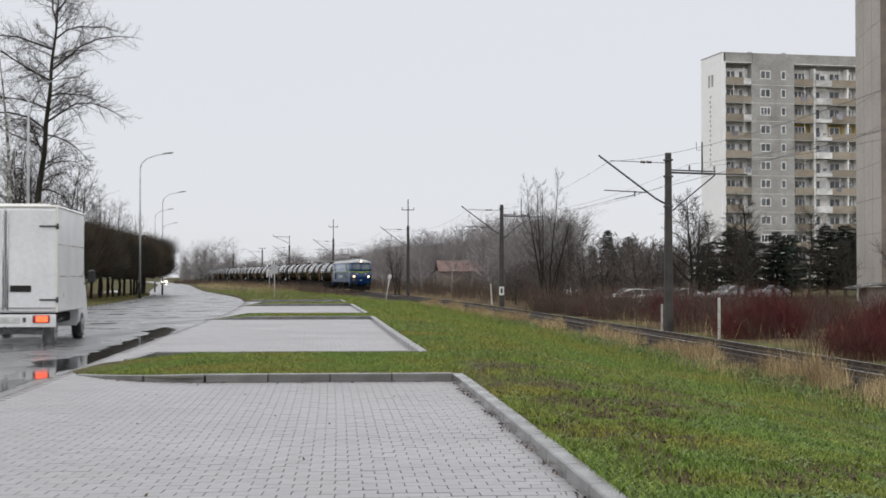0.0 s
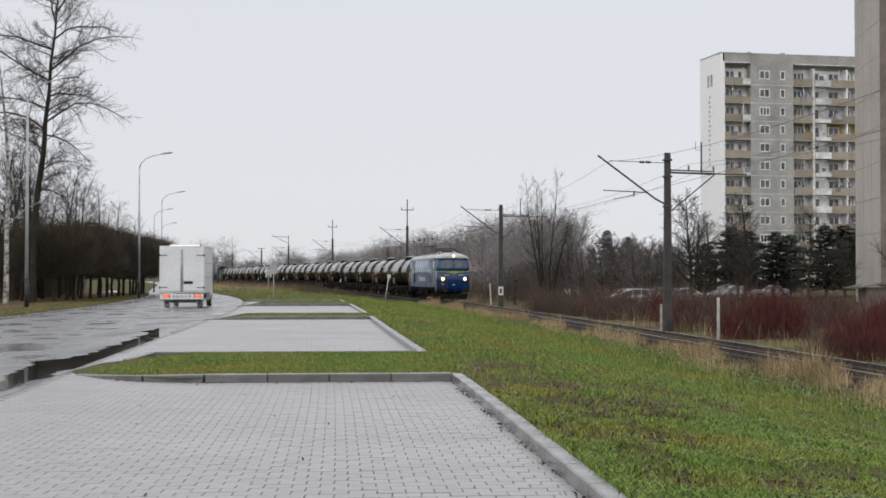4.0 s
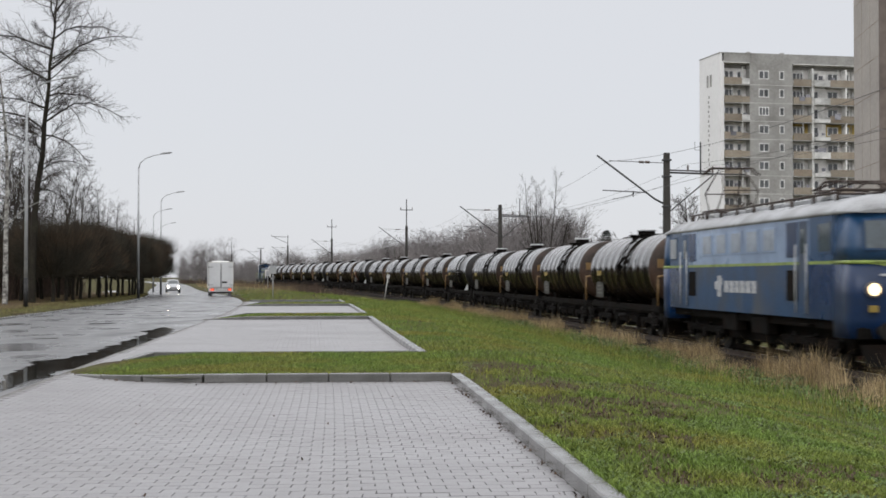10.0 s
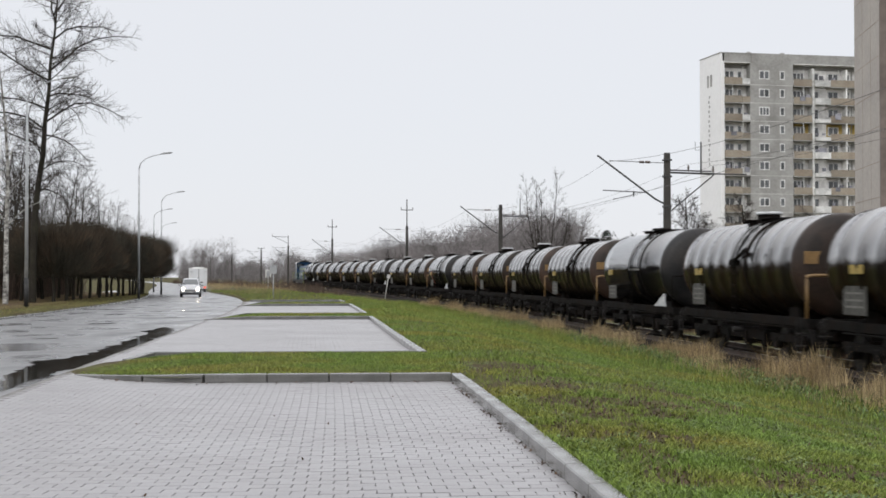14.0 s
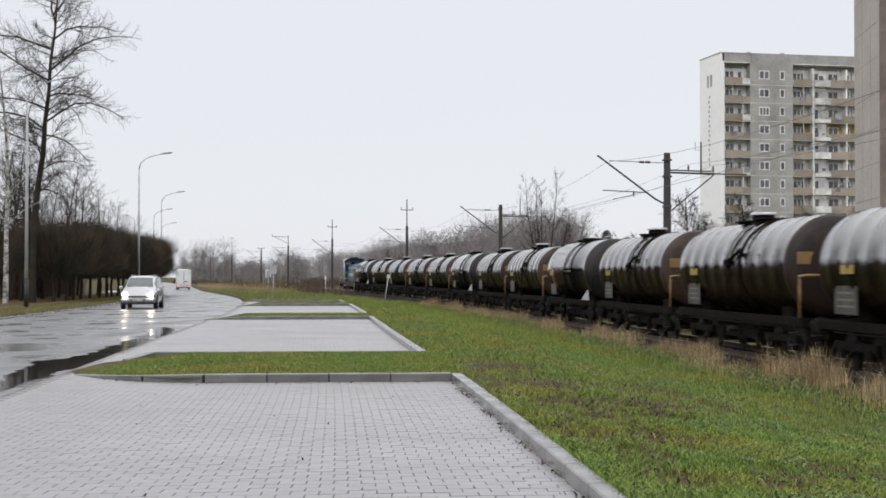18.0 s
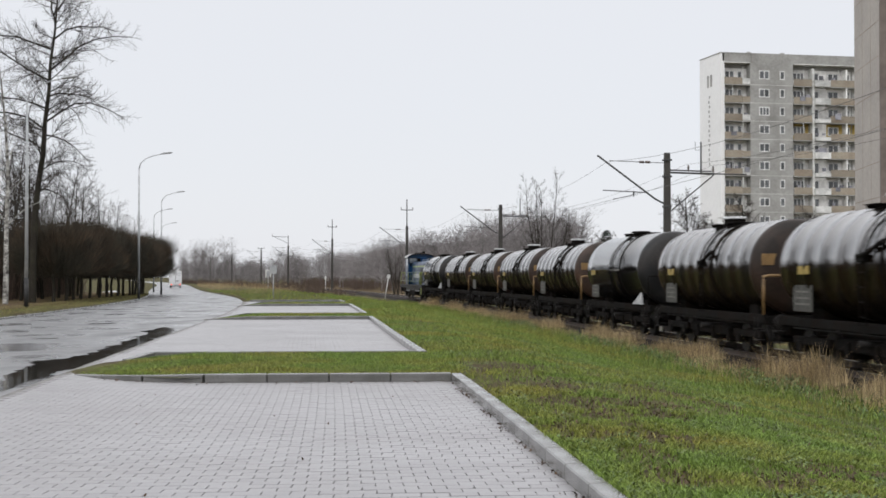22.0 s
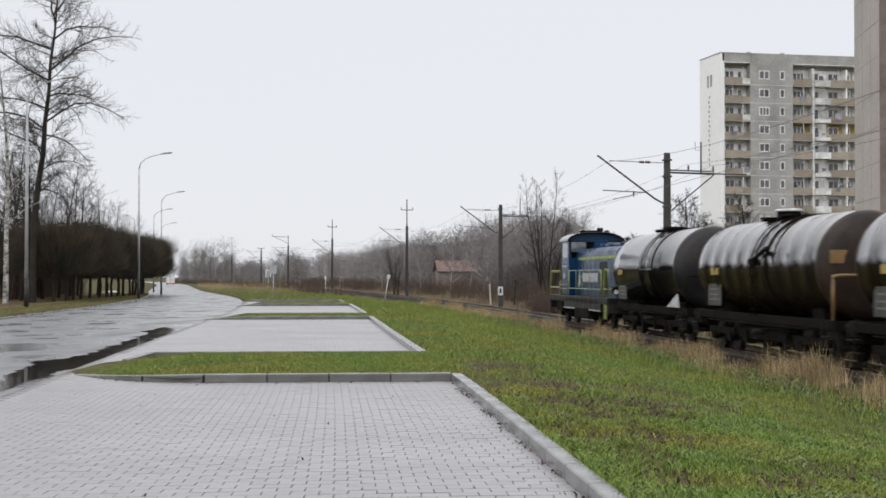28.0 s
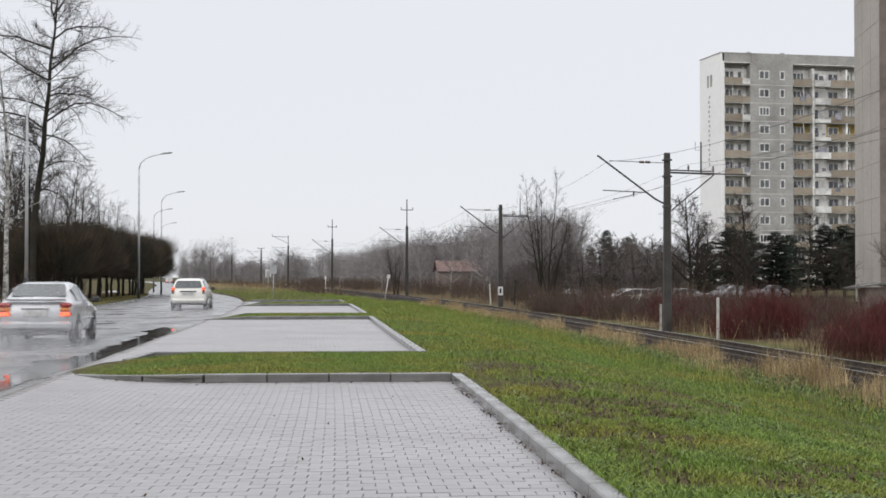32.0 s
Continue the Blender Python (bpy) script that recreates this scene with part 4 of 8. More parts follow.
def diesel_locomotive():
    """Shunter at the tail: long hood towards the train, cab near the far end."""
    lo = thing("diesel_locomotive", "blue shunting locomotive with lime handrails and stripe", "locomotive")
    far, near = 6.75, -8.0
    bm = bmesh.new()
    box(bm, 0, (far + near) / 2, 1.26, 2.9, far - near, 0.3, 0.02)
    for s in (-1, 1):
        box(bm, s * 1.38, -2.1, 1.04, 0.14, 8.9, 0.5, 0.02)
    for y in (far - 0.12, near + 0.12):
        box(bm, 0, y, 1.02, 2.8, 0.24, 0.62, 0.02)
    part("underframe", bm, M_DARKGREY, lo, "dark grey frame with pale lower edge")
    for s in (-1, 1):
        bm = bmesh.new()
        box(bm, s * 1.455, -2.1, 0.81, 0.03, 8.9, 0.045)
        part("frame_edge", bm, M_WHITEMARK, lo)
        bm = bmesh.new()
        box(bm, s * 1.30, 3.6, 0.88, 0.3, 1.6, 0.5, 0.03)
        part("equipment_box", bm, M_CHASSIS, lo)
        bm = bmesh.new()
        box(bm, s * 1.25, -2.3, 0.62, 0.5, 3.4, 0.5, 0.05)
        part("side_tank", bm, M_CHASSIS, lo)
    # long hood with rounded shoulders
    bm = bmesh.new()
    prof = [(-0.97, 1.42), (-0.97, 3.34), (-0.93, 3.54), (-0.82, 3.67), (-0.6, 3.74), (0.6, 3.74), (0.82, 3.67), (0.93, 3.54), (0.97, 3.34), (0.97, 1.42)]
    rows_ = []
    for y, kx, dz in ((-7.9, 0.93, 0.10), (-7.8, 0.98, 0.02), (-7.6, 1.0, 0.0), (-3.0, 1.0, 0.0), (1.6, 1.0, 0.0)):
        rows_.append([(x * kx, y, z - (dz if z > 2 else 0)) for x, z in prof])
    loft(bm, rows_, smooth_faces=False)
    part("hood", bm, M_SMBLUE, lo, "blue engine hood with wet top")
    for s in (-1, 1):
        panel("hood_stripe", lo, M_LIME, s * 0.975, -7.75, 0.95, 3.17, 3.31, 0.02)
        panel("hood_door", lo, M_DARKGREY, s * 0.975, -5.8, -4.35, 1.55, 3.06, 0.03, "dark grey hood grille")
        for k in range(5):
            panel("hood_door", lo, M_SMBLUE, s * 0.975, -4.2 + k * 0.98, -3.30 + k * 0.98, 1.55, 3.0, 0.025)
        for k in range(2):
            panel("hood_door", lo, M_SMBLUE, s * 0.975, -7.6 + k * 0.85, -6.8 + k * 0.85, 1.55, 3.0, 0.025)
        for y0, y1, z0, z1 in ((0.28, 0.78, 1.95, 2.45), (0.40, 0.66, 2.45, 2.62), (0.5, 0.95, 1.85, 2.05)):
            panel("emblem_mark", lo, M_WHITEMARK, s * 1.0, y0, y1, z0, z1, 0.012)
        for k in range(5):
            panel("lettering_bar", lo, M_WHITEMARK, s * 1.0, -3.85 + k * 0.74, -3.2 + k * 0.74, 2.1, 2.52, 0.012)
    bm = bmesh.new()
    box(bm, 0, -7.93, 3.2, 1.7, 0.04, 0.14)
    part("front_stripe", bm, M_LIME, lo)
    for y, l, w_, h_ in ((-6.3, 1.3, 1.2, 0.14), (-3.4, 0.9, 0.9, 0.16), (-1.2, 0.8, 0.5, 0.22)):
        bm = bmesh.new()
        box(bm, 0, y, 3.74 + h_ / 2, w_, l, h_, 0.03)
        part("hood_hatch", bm, M_SMBLUE, lo)
    # cab
    c0, c1, W = 1.5, 3.5, 1.36
    bm = bmesh.new()
    box(bm, 0, (c0 + c1) / 2, 2.36, 2 * W, c1 - c0, 1.88, 0.04)
    part("cab_body", bm, M_SMBLUE, lo)
    for x, y in ((-W + 0.07, c0 + 0.08), (W - 0.07, c0 + 0.08), (-W + 0.07, c1 - 0.08), (W - 0.07, c1 - 0.08)):
        bm = bmesh.new()
        box(bm, x, y, 3.75, 0.15, 0.17, 0.95, 0.02)
        part("cab_post", bm, M_SMBLUE, lo)
    bm = bmesh.new()
    box(bm, 0, (c0 + c1) / 2, 3.75, 2 * W - 0.3, c1 - c0 - 0.3, 0.9)
    part("cab_interior", bm, M_CHASSIS, lo)
    arch = [(-1.0, 0.0), (-0.985, 0.10), (-0.9, 0.22), (-0.7, 0.34), (-0.36, 0.42), (0.36, 0.42), (0.7, 0.34), (0.9, 0.22), (0.985, 0.10), (1.0, 0.0)]
    for y in (c0 + 0.03, c1 - 0.03):                          # arched end walls above the windows
        bm = bmesh.new()
        loft(bm, [[(x * W, y + q, 4.12 + z) for x, z in arch] for q in (-0.03, 0.03)], smooth_faces=False)
        part("cab_gable", bm, M_SMBLUE, lo)
    bm = bmesh.new()
    rings_ = []
    for y, k in ((c0 - 0.16, 1.0), (c1 + 0.16, 1.0)):
        outer = [(x * (W + 0.08), y, 4.17 + z * 1.06) for x, z in arch]
        inner = [(x * (W + 0.03), y, 4.10 + z * 1.02) for x, z in arch[::-1]]
        rings_.append(outer + inner)
    loft(bm, rings_, smooth_faces=False)
    part("cab_roof", bm, M_ROOF, lo, "wet pale arched cab roof")
    # shadow line under the roof edge, drawn as a dark tube
    bm = bmesh.new()
    tube(bm, [(x * (W + 0.06), c0 - 0.17, 4.13 + z * 1.03) for x, z in arch], 0.045, 6)
    part("roof_rim", bm, M_CHASSIS, lo, "dark tube drawing the shadow line of the cab roof")
    for s in (-1, 1):
        fr = panel("cab_window_frame", lo, M_SMBLUE, s * (W - 0.02), c0 + 0.22, c1 - 0.2, 3.24, 4.18, 0.03)
        panel("cab_window", fr, M_SKYGLASS, s * (W - 0.02), c0 + 0.32, c1 - 0.3, 3.32, 4.1, 0.045, "pale cab side window")
        for y, nm in ((c0 - 0.01, "front_window"), (c1 + 0.01, "rear_window")):
            bm = bmesh.new()
            box(bm, s * 0.86, y, 3.86, 0.78, 0.05, 0.52, 0.02)
            part(nm, bm, M_SKYGLASS, lo, "pale cab end window")
            bm = bmesh.new()
            box(bm, s * 0.86, y + (0.012 if y < 2 else -0.012), 3.86, 0.9, 0.04, 0.64, 0.02)
            part("window_seal", bm, M_CHASSIS, lo)
        panel("cab_door", lo, M_SMBLUE, s * (W - 0.005), c0 + 0.35, c0 + 1.1, 1.5, 3.1, 0.02)
        panel("cab_plate", lo, M_WHITEMARK, s * (W + 0.01), c0 + 1.0, c0 + 1.55, 2.28, 2.52, 0.02)
        panel("cab_plate", lo, M_WHITEMARK, s * (W + 0.01), c0 + 0.5, c0 + 1.6, 2.86, 2.92, 0.02)
        for z in (1.75, 1.95):
            bm = bmesh.new()
            tube(bm, [(s * (W + 0.06), c0 + 0.2, z), (s * (W + 0.06), c1 - 0.1, z)], 0.016, 5)
            part("grab_rail", bm, M_HANDRAIL, lo)
    bm = bmesh.new()
    box(bm, 0.28, c0 - 0.06, 3.9, 0.7, 0.16, 0.62, 0.03)
    part("cab_front_panel", bm, M_SMBLUE, lo)
    bm = bmesh.new()
    box(bm, -0.1, c0 + 0.7, 4.66, 1.0, 0.7, 0.12, 0.03)
    cyl(bm, (0.35, c0 + 0.5, 4.6), (0.35, c0 + 0.5, 4.85), 0.16, n=12)
    part("roof_vent", bm, M_CHASSIS, lo)
    bm = bmesh.new()
    cyl(bm, (0.35, -2.2, 3.7), (0.35, -2.2, 3.98), 0.16, n=12)
    part("exhaust", bm, M_CHASSIS, lo)
    bm = bmesh.new()
    box(bm, 0, 4.4, 2.1, 1.8, 1.7, 1.4, 0.1)
    part("short_hood", bm, M_SMBLUE, lo)
    bm = bmesh.new()
    box(bm, -0.95, 4.9, 1.78, 0.5, 0.6, 0.7, 0.04)
    part("locker", bm, M_PIPE, lo, "rusty orange-brown locker")
    # walkway rails
    for s in (-1, 1):
        x = s * 1.40
        for z in (1.78, 2.66):
            bm = bmesh.new()
            tube(bm, [(x, -6.5, z), (x, 1.3, z)], 0.018, 6)
            part("walkway_rail", bm, M_HANDRAIL, lo)
        for k, y in enumerate((-6.5, -3.9, -2.2, -0.6, 1.25)):
            bm = bmesh.new()
            r_ = 0.04 if k in (0, 4) else 0.018
            tube(bm, [(x, y, 1.4), (x, y, 2.66)], r_, 6)
            part("rail_post", bm, M_RAILYEL, lo)
        for y0, y1, e in ((far - 0.1, 3.7, 1), (-7.12, -7.9, -1)):
            ym, yn = y0, y1
            bm = bmesh.new()
            lean = 0.28
            tube(bm, [(x, ym, 1.42), (x, ym - 0.02, 1.9), (x, ym - lean, 2.55), (x, ym - lean - 0.1, 2.66), (x, yn, 2.66), (x, yn, 1.42)] if e > 0 else
                 [(x, ym, 1.42), (x, ym - 0.02, 1.9), (x, ym - 0.16, 2.55), (x, ym - 0.24, 2.66), (x, yn, 2.66), (x, yn, 1.42)], 0.045, 6)
            part("corner_rail", bm, M_RAILYEL, lo, "yellow-green corner handrail")
            bm = bmesh.new()
            tube(bm, [(x, ym, 1.8), (x, yn, 1.8)], 0.022, 5)
            part("rail_bar", bm, M_HANDRAIL, lo)
        for y in (-7.4,):
            bm = bmesh.new()
            box(bm, s * 1.40, y, 0.86, 0.06, 0.55, 0.78, 0.01)
            part("step_side", bm, M_RAILYEL, lo, "yellow step board")
        for y in (-7.0, 5.9):
            bm = bmesh.new()
            for z in (0.42, 0.75):
                box(bm, s * 1.3, y, z, 0.3, 0.6, 0.04)
            for q in (-0.3, 0.3):
                box(bm, s * 1.42, y + q, 0.7, 0.03, 0.03, 0.7)
            part("step", bm, M_CHASSIS, lo)
        bm = bmesh.new()
        cyl(bm, (s * 1.05, -7.86, 1.75), (s * 1.05, -8.02, 1.75), 0.17, n=16)
        part("lamp_housing", bm, M_CHASSIS, lo)
        bm = bmesh.new()
        cyl(bm, (s * 1.05, -8.0, 1.68), (s * 1.05, -8.04, 1.68), 0.10, n=14)
        part("headlamp", bm, M_WHITECAP, lo, "unlit round headlamp")
    for y in (far - 0.05, near + 0.05):
        for s in (-1, 1):
            bm = bmesh.new()
            for z in (1.8, 2.6):
                tube(bm, [(s * 1.38, y, z), (s * 0.5, y, z)], 0.024, 5)
            part("end_rail", bm, M_RAILYEL, lo)
    buffers(lo, 7.35, 1.05, (1,))
    buffers(lo, 8.55, 1.05, (-1,))
    for y in (-4.9, 3.6):
        bogie(lo, y, (-1.3, 1.3), 0.55)
    return lo


def build_train():
    train.append((electric_locomotive(), 8.8))
    brown, black = tank_wagon(False), tank_wagon(True)
    used = {0: False, 1: False}
    for k in range(18):
        dark = k in (4, 9, 12, 17)
        src = black if dark else brown
        w = src if not used[int(dark)] else copy_thing(src, Matrix())
        used[int(dark)] = True
        train.append((w, FIRST_REAR + WAGON_PITCH * k - 6.0 - (0.25 if dark else 0.0)))
        if k == 9:                                           # fresh red-lead patch on one black barrel
            bm = bmesh.new()
            loft(bm, [[(-q * math.cos(radians(a)), y, 2.66 + q * math.sin(radians(a))) for a in (4, -8, -20, -32, -44)] + [(-1.49 * math.cos(radians(a)), y, 2.66 + 1.49 * math.sin(radians(a))) for a in (-44, -32, -20, -8, 4)]
                      for y, q in ((3.0, 1.508), (3.4, 1.51), (3.85, 1.508))])
            part("paint_patch", bm, M_REDLEAD, w, "rusty orange-red paint patch")
    train.append((diesel_locomotive(), 280.6))


build_train()
# ---------------------------------------------------------------- overhead line
M_MAST = material("weathered_dark_mast", (0.046, 0.042, 0.037), 0.75, var=0.3, scale=1.5, fine=25, tint=(0.034, 0.031, 0.028))
M_STEELDARK = material("dark_galvanised_steel", (0.06, 0.06, 0.062), 0.55, metal=0.3, var=0.2, scale=3, fine=30)
M_WIRE = material("overhead_wire", (0.05, 0.05, 0.05), 0.5, metal=0.4, var=0.1, scale=3, fine=20)
M_CERAMIC = material("brown_insulator", (0.10, 0.07, 0.055), 0.3, var=0.1, scale=4, fine=20)
MASTS = ((67.0, 0), (118.2, 0), (173.6, 1), (241.2, 1), (298.8, 2), (345.0, 3), (409.0, 1), (470.0, 1), (12.0, 0), (-45.0, 0))
WIRE_Z = 6.04


def insulator(parent, x, z, h=0.32):
    bm = bmesh.new()
    cyl(bm, (x, 0, z), (x, 0, z + h), 0.03, n=6)
    for k in range(4):
        cyl(bm, (x, 0, z + 0.05 + k * 0.07), (x, 0, z + 0.08 + k * 0.07), 0.075, 0.05, n=10)
    return part("insulator", bm, M_CERAMIC, parent)


def catenary_mast(s, kind):
    """Mast right of the track; local x points away from the track, z from the rail head."""
    p, a = on_track(s, 2.78 if s < 100 else 2.7)
    m = thing("catenary_mast", "dark weathered overhead line mast with cantilever arm beside the track", "catenary mast", "masts along the track", Matrix.Translation(p) @ Matrix.Rotation(a, 4, "Z"))
    bm = bmesh.new()
    rings = []
    for z, w in ((-0.75, 0.21), (2.0, 0.19), (5.0, 0.165), (8.35, 0.135)):
        rings.append([(x * w, y * w, z) for x, y in ((-1, -0.7), (-0.7, -1), (0.7, -1), (1, -0.7), (1, 0.7), (0.7, 1), (-0.7, 1), (-1, 0.7))])
    loft(bm, rings, smooth_faces=False)
    part("post", bm, M_MAST, m)
    for z in (5.75, 7.2, 8.0):
        bm = bmesh.new()
        box(bm, 0, 0, z, 0.4, 0.36, 0.09, 0.01)
        part("clamp", bm, M_STEELDARK, m)
    bm = bmesh.new()                                  # long strut up over the track
    tube(bm, [(-0.18, 0, 5.9), (-0.6, 0, 6.12), (-3.42, 0, 8.2)], 0.045)
    part("cantilever_strut", bm, M_STEELDARK, m)
    bm = bmesh.new()
    tube(bm, [(-0.1, 0, 7.86), (-2.85, 0, 7.95)], 0.018, 5)
    part("top_stay", bm, M_STEELDARK, m)
    for x in (-0.95, -1.25):
        bm = bmesh.new()
        cyl(bm, (x - 0.12, 0, 7.9), (x + 0.12, 0, 7.89), 0.06, n=8)
        part("stay_insulator", bm, M_CERAMIC, m)
    bm = bmesh.new()                                  # registration arm and steady arm
    tube(bm, [(-0.95, 0, 6.42), (-3.15, 0, 6.52)], 0.026, 6)
    part("registration_arm", bm, M_STEELDARK, m)
    bm = bmesh.new()
    tube(bm, [(-1.6, 0, 6.42), (-1.75, 0, 6.28), (-2.65, 0, WIRE_Z + 0.05)], 0.02, 5)
    tube(bm, [(-1.65, 0, 6.5), (-1.65, 0, 6.22)], 0.03, 5)
    part("steady_arm", bm, M_STEELDARK, m)
    if kind == 0:
        bm = bmesh.new()
        tube(bm, [(0.1, 0, 7.40), (2.35, 0, 7.34)], 0.05, 6)
        tube(bm, [(0.1, 0, 7.52), (2.2, 0, 7.46)], 0.035, 6)
        part("feeder_arm", bm, M_STEELDARK, m)
        bm = bmesh.new()
        tube(bm, [(2.3, 0, 7.34), (3.95, 0, 7.33)], 0.036, 5)
        part("feeder_tip", bm, M_STEELDARK, m)
        bm = bmesh.new()
        tube(bm, [(2.3, 0, 7.28), (0.14, 0, 5.5)], 0.035, 6)
        part("feeder_brace", bm, M_STEELDARK, m)
        bm = bmesh.new()
        tube(bm, [(1.68, 0, 7.4), (1.68, 0, 8.9)], 0.04, 6)
        tube(bm, [(1.68, 0, 8.5), (1.4, 0, 8.5), (1.4, 0, 8.9)], 0.015, 5)
        part("feeder_post", bm, M_STEELDARK, m)
        insulator(m, 1.05, 7.45)
        insulator(m, 2.28, 7.4)
    else:
        bm = bmesh.new()
        tube(bm, [(0, 0, 8.3), (0, 0, {1: 11.6, 2: 10.4, 3: 8.8}[kind])], 0.07, 6)
        part("top_pole", bm, M_STEELDARK, m)
        bm = bmesh.new()
        z = {1: 10.3, 2: 10.1, 3: 8.6}[kind]
        xa, xb = (-3.4, 0.1) if kind == 2 else (-0.75, 0.75)
        tube(bm, [(xa, 0, z + 0.1 * (kind == 2)), (xb, 0, z)], 0.05, 6)
        if kind == 2:
            tube(bm, [(-2.9, 0, z), (-0.05, 0, 8.8)], 0.04, 6)
        part("cross_arm", bm, M_STEELDARK, m)
        insulator(m, xa + 0.03, z + 0.1 * (kind == 2), 0.5 if kind == 2 else 0.32)
        insulator(m, xb - 0.03, z)
    return m


def build_overhead():
    for s, k in MASTS:
        catenary_mast(s, k)
    order = sorted(s for s, _ in MASTS)

    def line(name, off, z_sup, sag, r, label):
        whole = thing("overhead_" + name, label, "overhead wire")
        for a, b in zip(order[:-1], order[1:]):
            bm = bmesh.new()
            pts = []
            for k in range(13):
                u = k / 12
                p, _ = on_track(a + (b - a) * u, off)
                pts.append((p.x, p.y, p.z + z_sup - sag * 4 * u * (1 - u) * ((b - a) / 60) ** 2))
            tube(bm, pts, r, 4)
            part(name, bm, M_WIRE, whole)

    line("contact_wire", 0.0, WIRE_Z, 0.0, 0.008, "thin dark contact wire hung over the railway track")
    line("catenary_wire", -0.15, 7.9, 1.1, 0.008, "sagging dark catenary wire strung between the masts")
    line("feeder_wire", 3.75, 7.8, 0.9, 0.007, "dark feeder wire on the mast cross arms")
    line("feeder_wire", 4.98, 7.75, 0.9, 0.007, "dark feeder wire on the mast cross arms")


build_overhead()

# ---------------------------------------------------------------- apartment blocks
M_WALLG = material("grey_cement_render", (0.345, 0.34, 0.325), 0.85, var=0.12, scale=0.35, fine=3.0, tint=(0.245, 0.24, 0.225), per_object=0.04, depth=0.02)
M_WALLW = material("pale_end_wall_render", (0.82, 0.82, 0.815), 0.85, var=0.03, scale=0.15, fine=2.0, tint=(0.78, 0.78, 0.775), depth=0.02)
M_BROWNPAR = material("tan_balcony_panel", (0.30, 0.26, 0.205), 0.75, var=0.15, scale=0.5, fine=4, tint=(0.24, 0.195, 0.15), per_object=0.22)
M_WHITEPAR = material("white_balcony_panel", (0.72, 0.72, 0.70), 0.7, var=0.1, scale=0.6, fine=4, per_object=0.12)
M_LOGGIA = material("pale_loggia_wall", (0.80, 0.79, 0.77), 0.85, var=0.1, scale=0.5, fine=3, per_object=0.15)
M_YELLOWWALL = material("yellow_loggia_wall", (0.55, 0.40, 0.12), 0.85, var=0.1, scale=0.5, fine=3)
M_PANE = material("reflective_flat_window", (0.10, 0.105, 0.11), 0.08, var=0.2, scale=0.6, fine=3, bump=0, spec=0.7, per_object=0.5)
M_PVC = material("white_window_frame", (0.80, 0.80, 0.79), 0.5, var=0.05, scale=2, fine=10)
M_BEIGE = material("beige_concrete_panel", (0.40, 0.37, 0.335), 0.85, var=0.08, scale=0.2, fine=2.5, tint=(0.34, 0.315, 0.29), depth=0.02)
M_BROWNWALL = material("brown_concrete_panel", (0.20, 0.165, 0.145), 0.85, var=0.1, scale=0.2, fine=2.5, depth=0.02)
M_CLOTH = material("hung_laundry", (0.25, 0.25, 0.28), 0.9, var=0.2, scale=2, fine=12, per_object=0.7)
STOREY = 2.70


def wbox(name, parent, mat_, x0, x1, y0, y1, z0, z1, label=""):
    bm = bmesh.new()
    box(bm, (x0 + x1) / 2, (y0 + y1) / 2, (z0 + z1) / 2, x1 - x0, y1 - y0, z1 - z0)
    return part(name, bm, mat_, parent, label)


def flat_window(parent, x0, x1, z0, z1, y, bars=1):
    w = wbox("window", parent, M_PVC, x0, x1, y - 0.03, y + 0.08, z0, z1)
    n = bars
    d = (x1 - x0 - 0.14) / n
    for k in range(n):
        wbox("pane", w, M_PANE, x0 + 0.14 + k * d, x0 + k * d + d, y - 0.045, y + 0.0, z0 + 0.14, z1 - 0.14)
    return w


